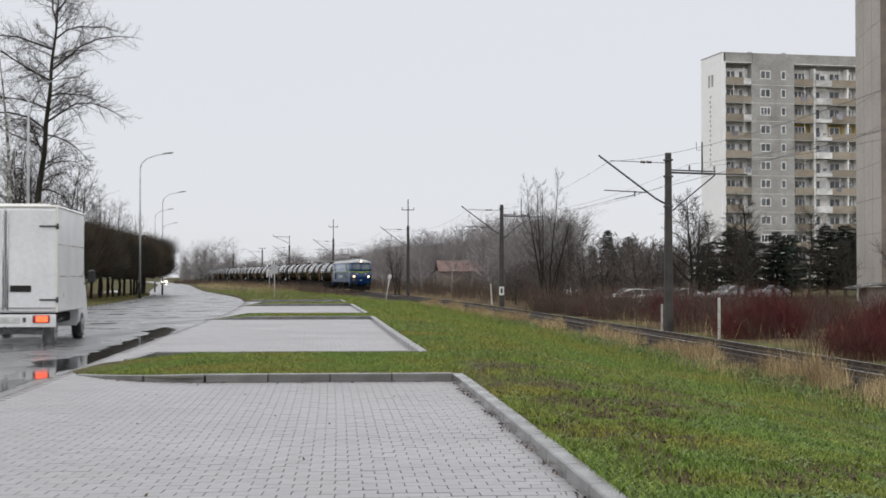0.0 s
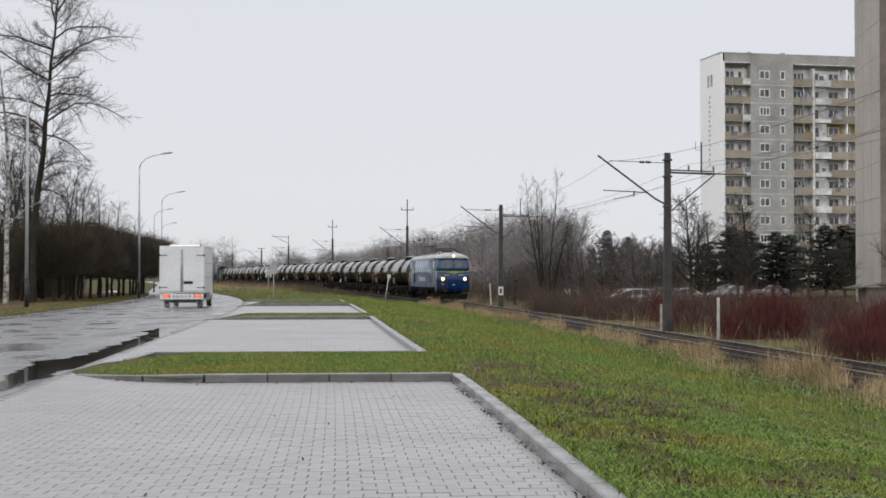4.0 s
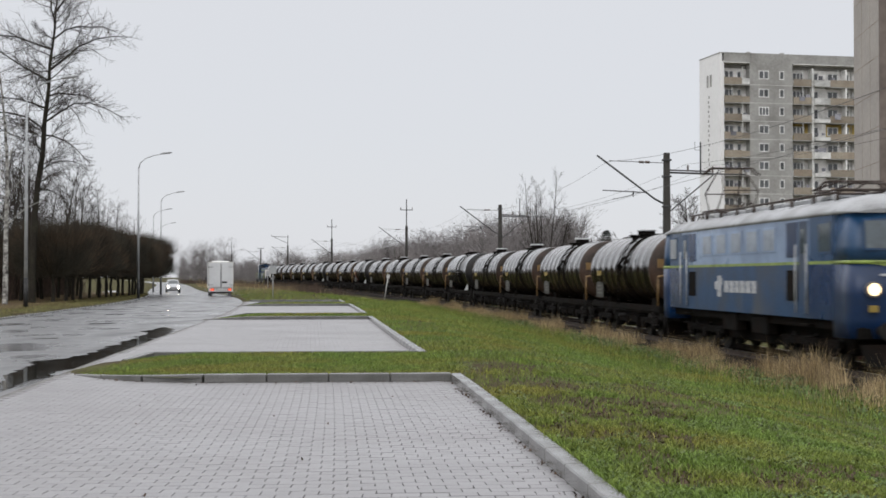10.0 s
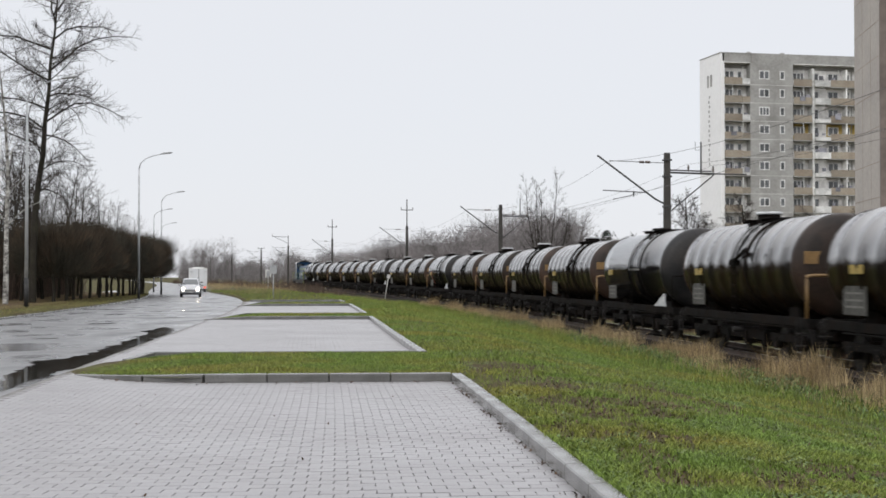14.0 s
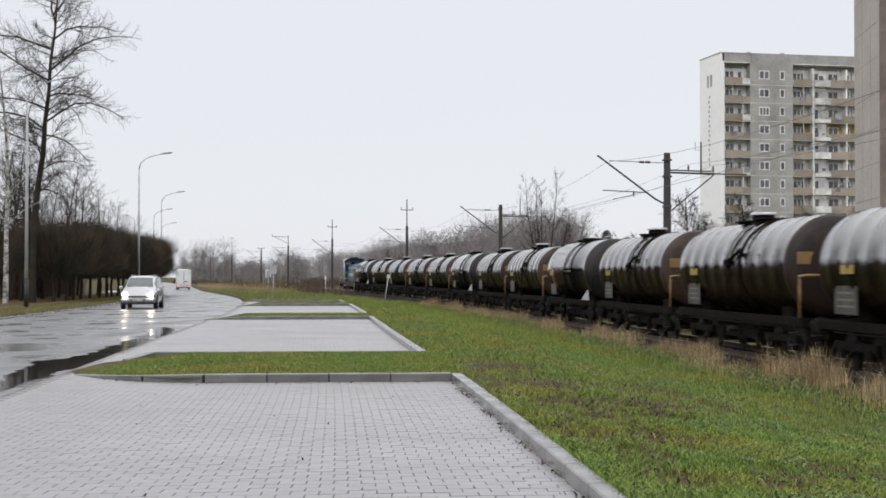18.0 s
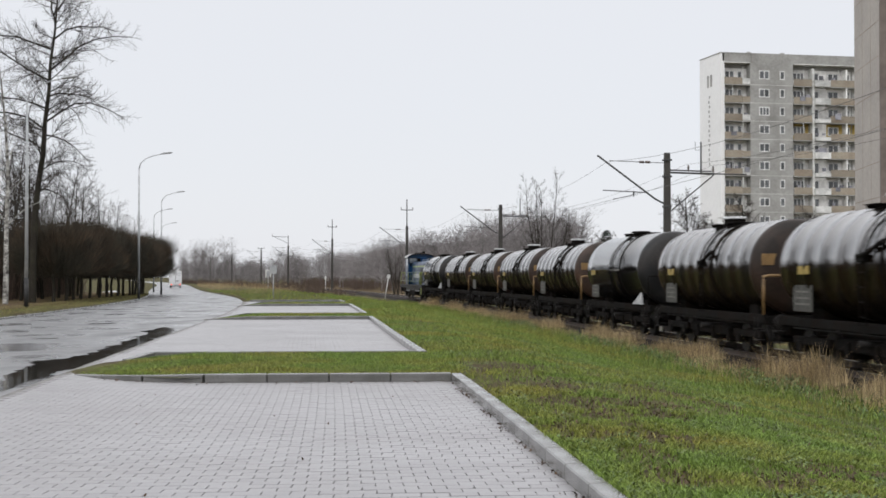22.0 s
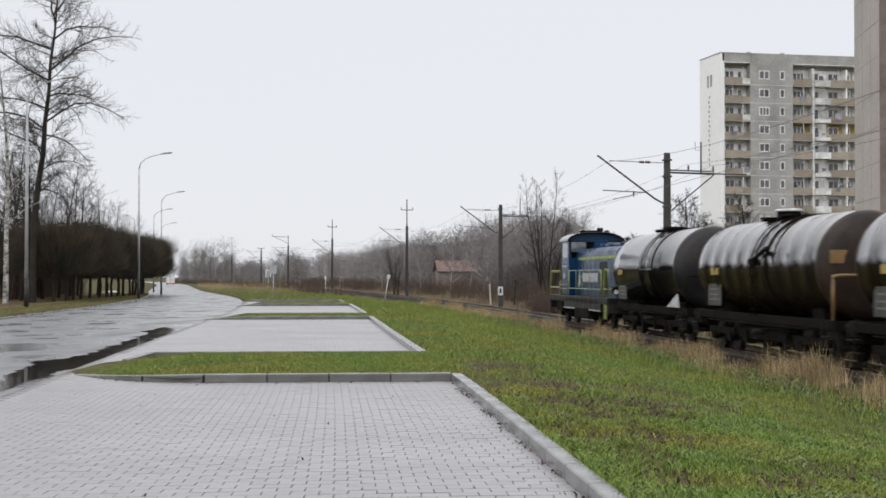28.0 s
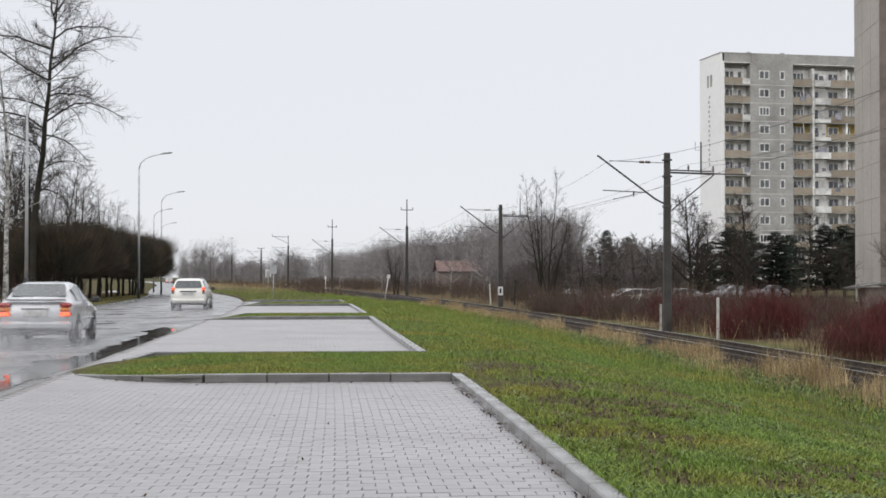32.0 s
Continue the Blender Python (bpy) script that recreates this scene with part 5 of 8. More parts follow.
def apartment_block():
    rnd = random.Random(21)
    b = thing("apartment_block", "tall grey concrete apartment block with tan balconies and pale end wall", "apartment block", m=pose(41.25, 210.3, 0.12, 0, 0, 12) @ Matrix.Diagonal((1.10, 0.92, 1, 1)))
    H, D = 12 * STOREY + 2.1, 8.6
    # bays along the facade: start, end, kind
    wbox("end_wall", b, M_WALLW, -0.25, 0.05, 0.0, D, 0, H, "pale plain end wall")
    wbox("rear_wall", b, M_WALLG, 0.05, 27, D - 0.3, D, 0, H)
    wbox("core", b, M_WALLG, 0.05, 27, 1.5, D - 0.3, 0, H - 1.0)
    wbox("corner_pier", b, M_WALLW, -0.05, 0.32, -0.02, 1.5, 0, H - 1.2)
    wbox("roof", b, M_WALLG, -0.3, 27, -0.05, D, H, H + 0.12, "flat grey roof slab")
    wbox("parapet", b, M_WALLG, 0.3, 4.2, 0.0, 0.3, H - 1.3, H)
    for x0, x1 in ((4.2, 10.3), (10.3, 27.0)):
        wbox("parapet", b, M_WALLG, x0, x1, -0.12, 0.3, H - 1.3, H)
    for x0, x1 in ((0.3, 4.0), (10.3, 27.0)):
        wbox("top_slab", b, M_LOGGIA, x0, x1, -0.2, 1.5, H - 1.42, H - 1.3, "pale slab under the parapet")
    wbox("shaft", b, M_WALLG, 4.0, 10.2, -0.12, 1.5, 0, H - 1.3, "grey stair and kitchen wall strip")
    for x in (4.4, 9.3):
        wbox("roof_vent", b, M_WALLG, x, x + 0.5, 2.0, 2.5, H, H + 0.6)
    # house number kept as bars
    for k, (y0, y1) in enumerate(((3.4, 4.2), (4.7, 5.5))):
        wbox("number_bar", b, M_WALLG, -0.27, -0.24, y0, y1, H - 4.6, H - 2.8)
    for k in range(15):
        y0 = 4.3 + 0.25 * (k % 2)
        wbox("lettering_bar", b, M_WALLG, -0.262, -0.24, y0, y0 + 0.45, H - 6.3 - k * 0.72, H - 5.9 - k * 0.72)
    for k in range(12):
        z = k * STOREY + 0.2
        # panel joints
        wbox("floor_joint", b, M_LOGGIA, 4.0, 10.2, -0.128, -0.1, z - 0.02, z + 0.03)
        for x0, x1, front in ((0.3, 4.0, 0.0), (10.3, 13.3, 0.0), (15.6, 19.4, 0.0), (19.6, 23.0, 0.0)):
            wbox("slab", b, M_WALLG, x0, x1, -0.1, 1.5, z - 0.12, z + 0.1)
            wbox("loggia_wall", b, M_YELLOWWALL if (k == 8 and x0 > 5) else M_LOGGIA, x0, x1, 1.4, 1.5, z + 0.1, z + STOREY - 0.12)
        wbox("balcony_panel", b, M_BROWNPAR, 0.32, 2.85, -0.12, -0.02, z + 0.02, z + 1.05)
        wbox("balcony_panel", b, M_BROWNPAR if rnd.random() < 0.6 else M_WHITEPAR, 2.9, 4.0, -0.08, 0.0, z + 0.02, z + 0.95)
        wbox("balcony_panel", b, M_BROWNPAR, 10.35, 13.0, -0.12, -0.02, z + 0.02, z + 1.05)
        wbox("balcony_panel", b, M_BROWNPAR, 15.75, 19.4, -0.12, -0.02, z + 0.02, z + 1.05)
        wbox("balcony_panel", b, M_BROWNPAR, 19.6, 23.0, -0.12, -0.02, z + 0.02, z + 1.05)
        wbox("white_balcony", b, M_WHITEPAR, 13.3 - 0.1 * (k % 2), 15.5, -0.75, -0.1, z - 0.05, z + (0.9 if rnd.random() < 0.6 else 0.5), "white projecting balcony box")
        wbox("pier", b, M_WHITEPAR, 13.05, 13.35, -0.15, 1.45, z, z + STOREY)
        wbox("pier", b, M_LOGGIA, 18.05, 18.25, -0.1, 1.45, z, z + STOREY)
        wbox("loggia_back", b, M_LOGGIA, 13.3, 15.7, 1.38, 1.5, z + 0.1, z + STOREY - 0.1)
        flat_window(b, 0.8, 2.2, z + 0.85, z + 2.2, 1.36, 2)
        flat_window(b, 2.6, 3.3, z + 0.2, z + 2.2, 1.36, 1)
        flat_window(b, 5.25, 6.75, z + 0.85, z + 2.15, -0.13, 3 if rnd.random() < 0.6 else 2)
        flat_window(b, 8.25, 8.98, z + 0.85, z + 2.15, -0.13, 1)
        flat_window(b, 10.7, 12.5, z + 0.85, z + 2.2, 1.36, 3)
        flat_window(b, 13.8, 14.6, z + 0.2, z + 2.2, 1.34, 1)
        flat_window(b, 15.9, 17.5, z + 0.85, z + 2.2, 1.36, 2)
        flat_window(b, 18.5, 19.2, z + 0.85, z + 2.2, 1.36, 1)
        flat_window(b, 20.2, 22.0, z + 0.85, z + 2.2, 1.36, 2)
        if rnd.random() < 0.55:
            x = rnd.choice((1.2, 3.1, 11.2, 14.0, 16.4))
            wbox("laundry", b, M_CLOTH, x, x + rnd.uniform(0.5, 1.1), -0.2, -0.14, z + 0.5, z + rnd.uniform(1.1, 1.6))
        for x in (0.7, 2.0, 3.3, 11.0, 12.3, 13.6, 14.7, 16.2, 17.2, 18.6):
            if rnd.random() < 0.38:
                h_ = rnd.uniform(0.35, 1.3)
                wbox("balcony_clutter", b, M_CLOTH, x, x + rnd.uniform(0.25, 0.6), rnd.uniform(0.1, 0.3), rnd.uniform(0.35, 0.8), z + 0.85, z + 0.85 + h_ * 0.6)
        for x0 in (1.4, 11.7, 16.9):
            if rnd.random() < 0.4:
                wbox("balcony_post", b, M_PVC, x0, x0 + 0.06, -0.1, -0.04, z + 1.0, z + STOREY - 0.1)
        for x0 in (2.9, 13.3):
            if rnd.random() < 0.5:
                wbox("glazing_post", b, M_PVC, x0, x0 + 0.08, -0.1, -0.02, z + 0.9, z + STOREY - 0.1)
    return b


def near_block():
    b = thing("tower_block", "beige concrete panel tower block with brown facade", "apartment block", m=pose(34.4, 112.2, -0.6, 0, 0, -5.2))
    H = 36.0
    wbox("end_wall", b, M_BEIGE, 0, 0.3, 0.02, 10.0, 0, H, "beige concrete panel end wall")
    wbox("facade", b, M_BROWNWALL, 0.0, 26, -0.3, 0.02, 0, H, "dark brown concrete facade")
    wbox("core", b, M_BROWNWALL, 0.3, 26, 0.02, 10, 0, H - 0.5)
    for k in range(1, 13):
        wbox("panel_joint", b, M_BROWNPAR, -0.012, 0.0, 0.02, 10.0, k * 2.8 - 0.03, k * 2.8 + 0.02)
        flat_window(b, 2.0, 3.6, k * 2.8 - 1.9, k * 2.8 - 0.5, -0.31, 2)
    for y in (3.3, 6.6):
        wbox("panel_joint", b, M_BROWNPAR, -0.012, 0.0, y, y + 0.05, 0, H)
    return b


apartment_block()
near_block()
# ---------------------------------------------------------------- plants
M_BARK = material("dark_wet_bark", (0.032, 0.028, 0.023), 0.9, spec=0.1, var=0.4, scale=2, fine=22, bump=0.6, tint=(0.044, 0.042, 0.030), per_object=0.2, depth=0.02)
M_TWIG = material("grey_brown_twigs", (0.056, 0.047, 0.042), 0.85, spec=0.15, var=0.25, scale=1, fine=8, bump=0, per_object=0.25, per_island=0.25)
# distant haze is put into this pale base colour
M_TWIGHAZE = material("haze_pale_far_twigs", (0.265, 0.247, 0.245), 0.9, spec=0.15, var=0.2, scale=0.5, fine=6, bump=0, per_object=0.25, per_island=0.2)
M_TWIGHEDGE = material("dense_hedge_twigs", (0.045, 0.042, 0.033), 0.9, spec=0.08, var=0.25, scale=0.5, fine=8, bump=0, per_object=0.2, per_island=0.3, tint=(0.088, 0.062, 0.043), tint_at=0.57)
M_BIRCH = material("white_birch_bark", (0.40, 0.39, 0.36), 0.7, var=0.5, scale=5, fine=14, tint=(0.05, 0.045, 0.04), tint_at=0.50, stretch=(0.7, 0.7, 1.0))
M_REDTWIG = material("red_dogwood_stems", (0.084, 0.021, 0.021), 0.7, spec=0.12, var=0.25, scale=0.6, fine=8, bump=0, per_island=0.4, tint=(0.062, 0.031, 0.024))
M_TWIGMID = material("grey_thicket_twigs", (0.112, 0.098, 0.092), 0.9, spec=0.12, var=0.25, scale=0.5, fine=8, bump=0, per_object=0.25, per_island=0.25)
M_BROWNTWIG = material("brown_shrub_stems", (0.088, 0.062, 0.050), 0.8, spec=0.12, var=0.25, scale=0.4, fine=8, bump=0, per_island=0.4, tint=(0.085, 0.066, 0.054))
M_STRAW = material("dry_straw_grass", (0.43, 0.335, 0.19), 0.85, spec=0.15, var=0.2, scale=0.6, fine=8, bump=0, per_island=0.6, tint=(0.27, 0.195, 0.10), tint_at=0.5)
M_GRASS = material("short_lawn_grass", (0.123, 0.187, 0.034), 0.75, spec=0.25, var=0.25, scale=0.45, fine=8, bump=0, per_island=0.65, tint=(0.210, 0.195, 0.045), tint_at=0.55)
M_VERGE = material("dull_verge_grass", (0.150, 0.150, 0.050), 0.8, spec=0.2, var=0.25, scale=0.3, fine=8, bump=0, per_island=0.5, tint=(0.20, 0.165, 0.075), tint_at=0.5)
M_PINE = material("dark_pine_needles", (0.036, 0.053, 0.037), 0.8, spec=0.15, var=0.3, scale=1, fine=10, bump=0, per_object=0.2, per_island=0.35)
M_CLOVER = material("turf_leaf_green", (0.084, 0.132, 0.038), 0.6, spec=0.22, var=0.25, scale=0.8, fine=8, bump=0, per_island=0.7, tint=(0.130, 0.150, 0.070))
M_LEAF = material("fallen_leaf_litter", (0.075, 0.045, 0.026), 0.85, var=0.3, scale=1, fine=10, bump=0, per_island=0.4)


class Strands:
    """Collects tapering strands and skins them all at once."""

    def __init__(self):
        self.v, self.f = [], []

    def add(self, pts, r0, r1, n=3):
        base = len(self.v)
        m = len(pts)
        for i, p in enumerate(pts):
            a, b = pts[max(i - 1, 0)], pts[min(i + 1, m - 1)]
            d = (b[0] - a[0], b[1] - a[1], b[2] - a[2])
            L = math.sqrt(d[0] ** 2 + d[1] ** 2 + d[2] ** 2) or 1.0
            d = (d[0] / L, d[1] / L, d[2] / L)
            if abs(d[2]) < 0.9:
                u = (-d[1], d[0], 0.0)
            else:
                u = (0.0, -d[2], d[1])
            k = math.sqrt(u[0] ** 2 + u[1] ** 2 + u[2] ** 2) or 1.0
            u = (u[0] / k, u[1] / k, u[2] / k)
            w = (d[1] * u[2] - d[2] * u[1], d[2] * u[0] - d[0] * u[2], d[0] * u[1] - d[1] * u[0])
            r = r0 + (r1 - r0) * i / (m - 1)
            for q in range(n):
                c, s = math.cos(6.2832 * q / n) * r, math.sin(6.2832 * q / n) * r
                self.v.append((p[0] + u[0] * c + w[0] * s, p[1] + u[1] * c + w[1] * s, p[2] + u[2] * c + w[2] * s))
        for i in range(m - 1):
            for q in range(n):
                a, b = base + i * n + q, base + i * n + (q + 1) % n
                self.f.append((a, b, b + n, a + n))

    def mesh(self, name, material_, smooth_faces=True):
        me = bpy.data.meshes.new(name)
        me.from_pydata(self.v, [], self.f)
        if smooth_faces:
            me.polygons.foreach_set("use_smooth", [True] * len(me.polygons))
        me.materials.append(material_)
        return me


def bend(rng, p, d, length, n, wob, lift):
    """A wavering line from p along d."""
    pts = [p]
    d = Vector(d).normalized()
    q = Vector(p)
    for i in range(n):
        d = (d + Vector((rng.uniform(-wob, wob), rng.uniform(-wob, wob), rng.uniform(-wob, wob) + lift))).normalized()
        q = q + d * (length / n)
        pts.append(tuple(q))
    return pts, d


def grow(rng, wood, twigs, p, d, length, r, level, top, cfg):
    n = (7, 5, 3, 1)[level] if level < top else (1 if level > 2 else 3)
    pts, _ = bend(rng, p, d, length, n, cfg["wob"][level], cfg["lift"][level])
    (wood if level < 2 else twigs).add(pts, r, r * (0.25 if level else 0.18), 6 if level == 0 else (4 if level == 1 else 3))
    if level >= top:
        return
    count = cfg["count"][level]
    for k in range(count):
        u = cfg["start"][level] + (1 - cfg["start"][level]) * (k + rng.random()) / count
        u = min(u, 0.985)
        i = min(int(u * n), n - 1)
        w = u * n - i
        a, b = Vector(pts[i]), Vector(pts[i + 1])
        q = a.lerp(b, w)
        t = (b - a).normalized()
        az = k * 2.39996 + rng.uniform(-0.6, 0.6)
        side = t.orthogonal().normalized()
        side.rotate(Matrix.Rotation(az, 3, t))
        ang = radians(cfg["angle"][level] + rng.uniform(-14, 14))
        nd = t * math.cos(ang) + side * math.sin(ang)
        shape = cfg["shape"](u) if level == 0 else (1.0 - 0.55 * u)
        L = length * cfg["ratio"][level] * shape * rng.uniform(0.7, 1.2)
        rr = r * (1 - 0.8 * u) * cfg["thin"][level]
        grow(rng, wood, twigs, tuple(q), nd, max(L, 0.15), max(rr, cfg["fine"]), level + 1, top, cfg)


BROAD = dict(wob=(0.07, 0.16, 0.2, 0.25), lift=(0.02, 0.05, 0.04, 0.03), count=(26, 8, 6), start=(0.28, 0.2, 0.15), angle=(58, 42, 40), ratio=(0.34, 0.45, 0.5), thin=(0.5, 0.5, 0.5),
             fine=0.006, shape=lambda u: 1.15 - 0.85 * u)
UPRIGHT = dict(wob=(0.05, 0.10, 0.14, 0.2), lift=(0.02, 0.10, 0.08, 0.05), count=(22, 8, 5), start=(0.12, 0.2, 0.2), angle=(26, 28, 30), ratio=(0.48, 0.42, 0.4), thin=(0.55, 0.5, 0.5),
               fine=0.007, shape=lambda u: 1.1 - 0.8 * u)
BIRCH = dict(wob=(0.07, 0.18, 0.2, 0.2), lift=(0.02, -0.04, -0.16, -0.2), count=(24, 8, 5), start=(0.3, 0.2, 0.1), angle=(44, 45, 40), ratio=(0.24, 0.5, 0.7), thin=(0.4, 0.4, 0.5),
             fine=0.005, shape=lambda u: 1.2 - 0.9 * u)
ROUND = dict(wob=(0.08, 0.16, 0.22, 0.3), lift=(0.02, 0.08, 0.05, 0.02), count=(26, 8, 6), start=(0.22, 0.2, 0.1), angle=(55, 40, 42), ratio=(0.40, 0.44, 0.5), thin=(0.5, 0.5, 0.5),
             fine=0.012, shape=lambda u: 1.15 * math.sqrt(max(0.08, 1 - ((u - 0.42) / 0.62) ** 2)))
BUSHY = dict(wob=(0.09, 0.2, 0.25, 0.3), lift=(0.02, 0.03, 0.03, 0.02), count=(20, 8, 6), start=(0.14, 0.15, 0.1), angle=(48, 42, 42), ratio=(0.42, 0.46, 0.5), thin=(0.5, 0.5, 0.5),
             fine=0.012, shape=lambda u: 1.1 - 0.7 * u)


def bare_tree(name, label, seed, h, r, cfg, top=3, lean=(0, 0), stems=1, bark=None, twig=None, group=""):
    rng = random.Random(seed)
    wood, twigs = Strands(), Strands()
    for k in range(stems):
        sp = cfg.get("splay", 0.25)
        d = (lean[0] + (rng.uniform(-sp, sp) if stems > 1 else 0), lean[1] + (rng.uniform(-sp, sp) if stems > 1 else 0), 1)
        p = (rng.uniform(-0.3, 0.3) * (stems > 1), rng.uniform(-0.3, 0.3) * (stems > 1), -0.15)
        grow(rng, wood, twigs, p, d, h * (1 if k == 0 else rng.uniform(0.7, 1.0)), r * (1 if stems == 1 else 0.6), 0, top, cfg)
    t = thing(name, label, "tree", group)
    part_me("trunk", wood.mesh("trunk", bark or M_BARK), None, t)
    part_me("crown", twigs.mesh("crown", twig or M_TWIG, False), None, t)
    return t


def roadside_tree():
    """Tall tree with long arching limbs to both sides."""
    rng = random.Random(3)
    wood, twigs = Strands(), Strands()
    H = 20.5
    trunk = [(0.0, 0, -0.2), (0.06, 0, 2.5), (0.16, 0, 5.2), (0.30, 0.05, 6.8), (0.60, 0.0, 8.6), (0.68, 0.02, 10.4), (0.92, -0.05, 12.2), (0.98, 0.0, 13.8), (1.22, 0.02, 15.6), (1.36, 0.05, 17.6), (1.72, 0.0, H)]
    wood.add(trunk, 0.23, 0.025, 9)

    def point(z):
        for p, q in zip(trunk[:-1], trunk[1:]):
            if z <= q[2]:
                return Vector(p).lerp(Vector(q), (z - p[2]) / (q[2] - p[2]))
        return Vector(trunk[-1])

    cfg = dict(BROAD, count=(0, 20, 10), ratio=(0, 0.46, 0.5), angle=(0, 46, 44), start=(0, 0.14, 0.08), wob=(0, 0.27, 0.28, 0.34), lift=(0, 0.0, 0.05, 0.02), thin=(0.4, 0.5, 0.6), fine=0.0085)
    # height, reach, side to the right, rise at the start, droop
    for z, L, sx, up, lift in ((15.2, 4.6, 1, 0.75, -0.13), (13.4, 5.2, 1, 0.65, -0.17), (11.9, 4.2, 1, 0.7, -0.16), (10.4, 5.0, 1, 0.8, -0.24), (9.7, 3.0, 1, 0.15, -0.14), (7.6, 2.6, 1, 0.7, -0.1),
                               (6.6, 3.4, 1, 0.25, -0.08), (14.6, 4.6, -1, 0.8, -0.1), (12.8, 4.6, -1, 0.9, -0.12), (10.0, 5.0, -1, 1.1, -0.14), (8.8, 3.4, -1, 0.5, -0.1), (16.8, 4.4, 1, 1.2, -0.1),
                               (16.2, 4.4, -1, 1.2, -0.08), (17.6, 3.6, 1, 1.6, 0.0), (18.2, 3.2, -1, 1.5, 0.0), (11.2, 3.6, -1, 0.6, -0.1)):
        d = (sx, rng.uniform(-0.55, 0.55), up)
        cfg["lift"] = (0, lift, 0.07, 0.04)
        grow(rng, wood, twigs, tuple(point(z)), d, L * (1.05 if sx > 0 else 1.15), 0.026 + 0.008 * L, 1, 3, cfg)
    cfg["lift"] = (0, 0.02, 0.05, 0.03)
    for k in range(40):
        z = rng.uniform(6.0, 20.0)
        a = k * 2.4
        grow(rng, wood, twigs, tuple(point(z)), (math.cos(a), math.sin(a), rng.uniform(0.3, 1.0)), rng.uniform(1.4, 3.4), 0.035, 1, 3, cfg)
    t = thing("tall_bare_tree", "tall leafless roadside tree with long dark limbs", "tree")
    part_me("trunk", wood.mesh("trunk", M_BARK), None, t)
    part_me("crown", twigs.mesh("crown", M_TWIG, False), None, t)
    return t


def fan_tree():
    """Several stems from one stool, spreading into a crown of fine twigs."""
    rng = random.Random(15)
    wood, twigs = Strands(), Strands()
    cfg = dict(UPRIGHT, wob=(0.06, 0.12, 0.18, 0.25), lift=(0.04, 0.07, 0.05, 0.03), start=(0.22, 0.2, 0.15), angle=(38, 36, 38), ratio=(0.27, 0.5, 0.5), count=(20, 8, 5), thin=(0.4, 0.5, 0.5), fine=0.0075)
    for k in range(7):
        u = (k + 0.5) / 7
        dx = -0.24 + 0.58 * u + rng.uniform(-0.05, 0.05)
        H = 13.4 * (1.0 - 1.1 * abs(u - 0.40) ** 1.6) * rng.uniform(0.86, 1.02)
        grow(rng, wood, twigs, (rng.uniform(-0.5, 0.5), rng.uniform(-0.6, 0.6), -0.15), (dx, rng.uniform(-0.2, 0.2), 1), H, 0.09, 0, 3, cfg)
    t = thing("bare_tree", "tall upright many-stemmed leafless tree by the track", "tree", "trees right of the track")
    part_me("trunk", wood.mesh("trunk", M_BARK), None, t)
    part_me("crown", twigs.mesh("crown", M_TWIG, False), None, t)
    return t


def at_ground(x, y, rz=0.0, k=1.0):
    return Matrix.Translation((x, y, level(x, y) - 0.02)) @ Matrix.Rotation(rz, 4, "Z") @ Matrix.Scale(k, 4)


def place(src, first, x, y, rz, k):
    m = at_ground(x, y, rz, 1.0)
    ob = src if first else copy_thing(src, m)
    ob.matrix_basis = m @ Matrix.Diagonal((k, k, k, 1))
    return ob


def hedge_tree():
    """Pruned roadside tree: short stem, dense block of fine shoots."""
    rng = random.Random(5)
    wood, twigs = Strands(), Strands()
    wood.add([(0, 0, -0.1), (0.10, 0.04, 0.9), (0.0, 0.05, 1.75)], 0.12, 0.09, 8)
    for k in range(26):
        a = k * 2.4
        wood.add([(0, 0.05, 1.5 + 0.012 * k), (0.5 * math.cos(a), 0.5 * math.sin(a), 2.0 + rng.random() * 0.4), (1.1 * math.cos(a), 1.1 * math.sin(a), 2.3 + rng.random() * 1.0)], 0.06, 0.03, 5)
    for k in range(8200):
        a, rr = rng.uniform(0, 6.2832), math.sqrt(rng.random())
        zz = rng.random()
        bulge = 0.8 + 0.35 * math.sin(math.pi * (0.15 + 0.75 * zz)) + 0.42 * noise.noise((math.cos(a) * 2.2, math.sin(a) * 2.2, zz * 3))
        x, y, z = 1.9 * rr * bulge * math.cos(a), 2.4 * rr * bulge * math.sin(a), 1.7 + 2.5 * zz + 0.5 * noise.noise((math.cos(a) * 1.4, math.sin(a) * 1.4, 5.0))
        d = Vector((math.cos(a) * 0.55, math.sin(a) * 0.55, 0.35 + 1.1 * zz + rng.uniform(-0.7, 0.5))).normalized()
        L = rng.uniform(0.35, 0.75) * (1.0 + 0.7 * (zz > 0.8) * rng.random())
        e = Vector((rng.uniform(-0.12, 0.12), rng.uniform(-0.12, 0.12), rng.uniform(-0.1, 0.12)))
        p = Vector((x, y, z))
        twigs.add([tuple(p), tuple(p + d * L + e)], 0.011, 0.003, 3)
    t = thing("pruned_tree", "dark pruned roadside tree with dense bare twigs", "tree", "row of pruned trees")
    part_me("trunk", wood.mesh("trunk", M_BARK), None, t)
    part_me("crown", twigs.mesh("crown", M_TWIGHEDGE, False), None, t)
    return t


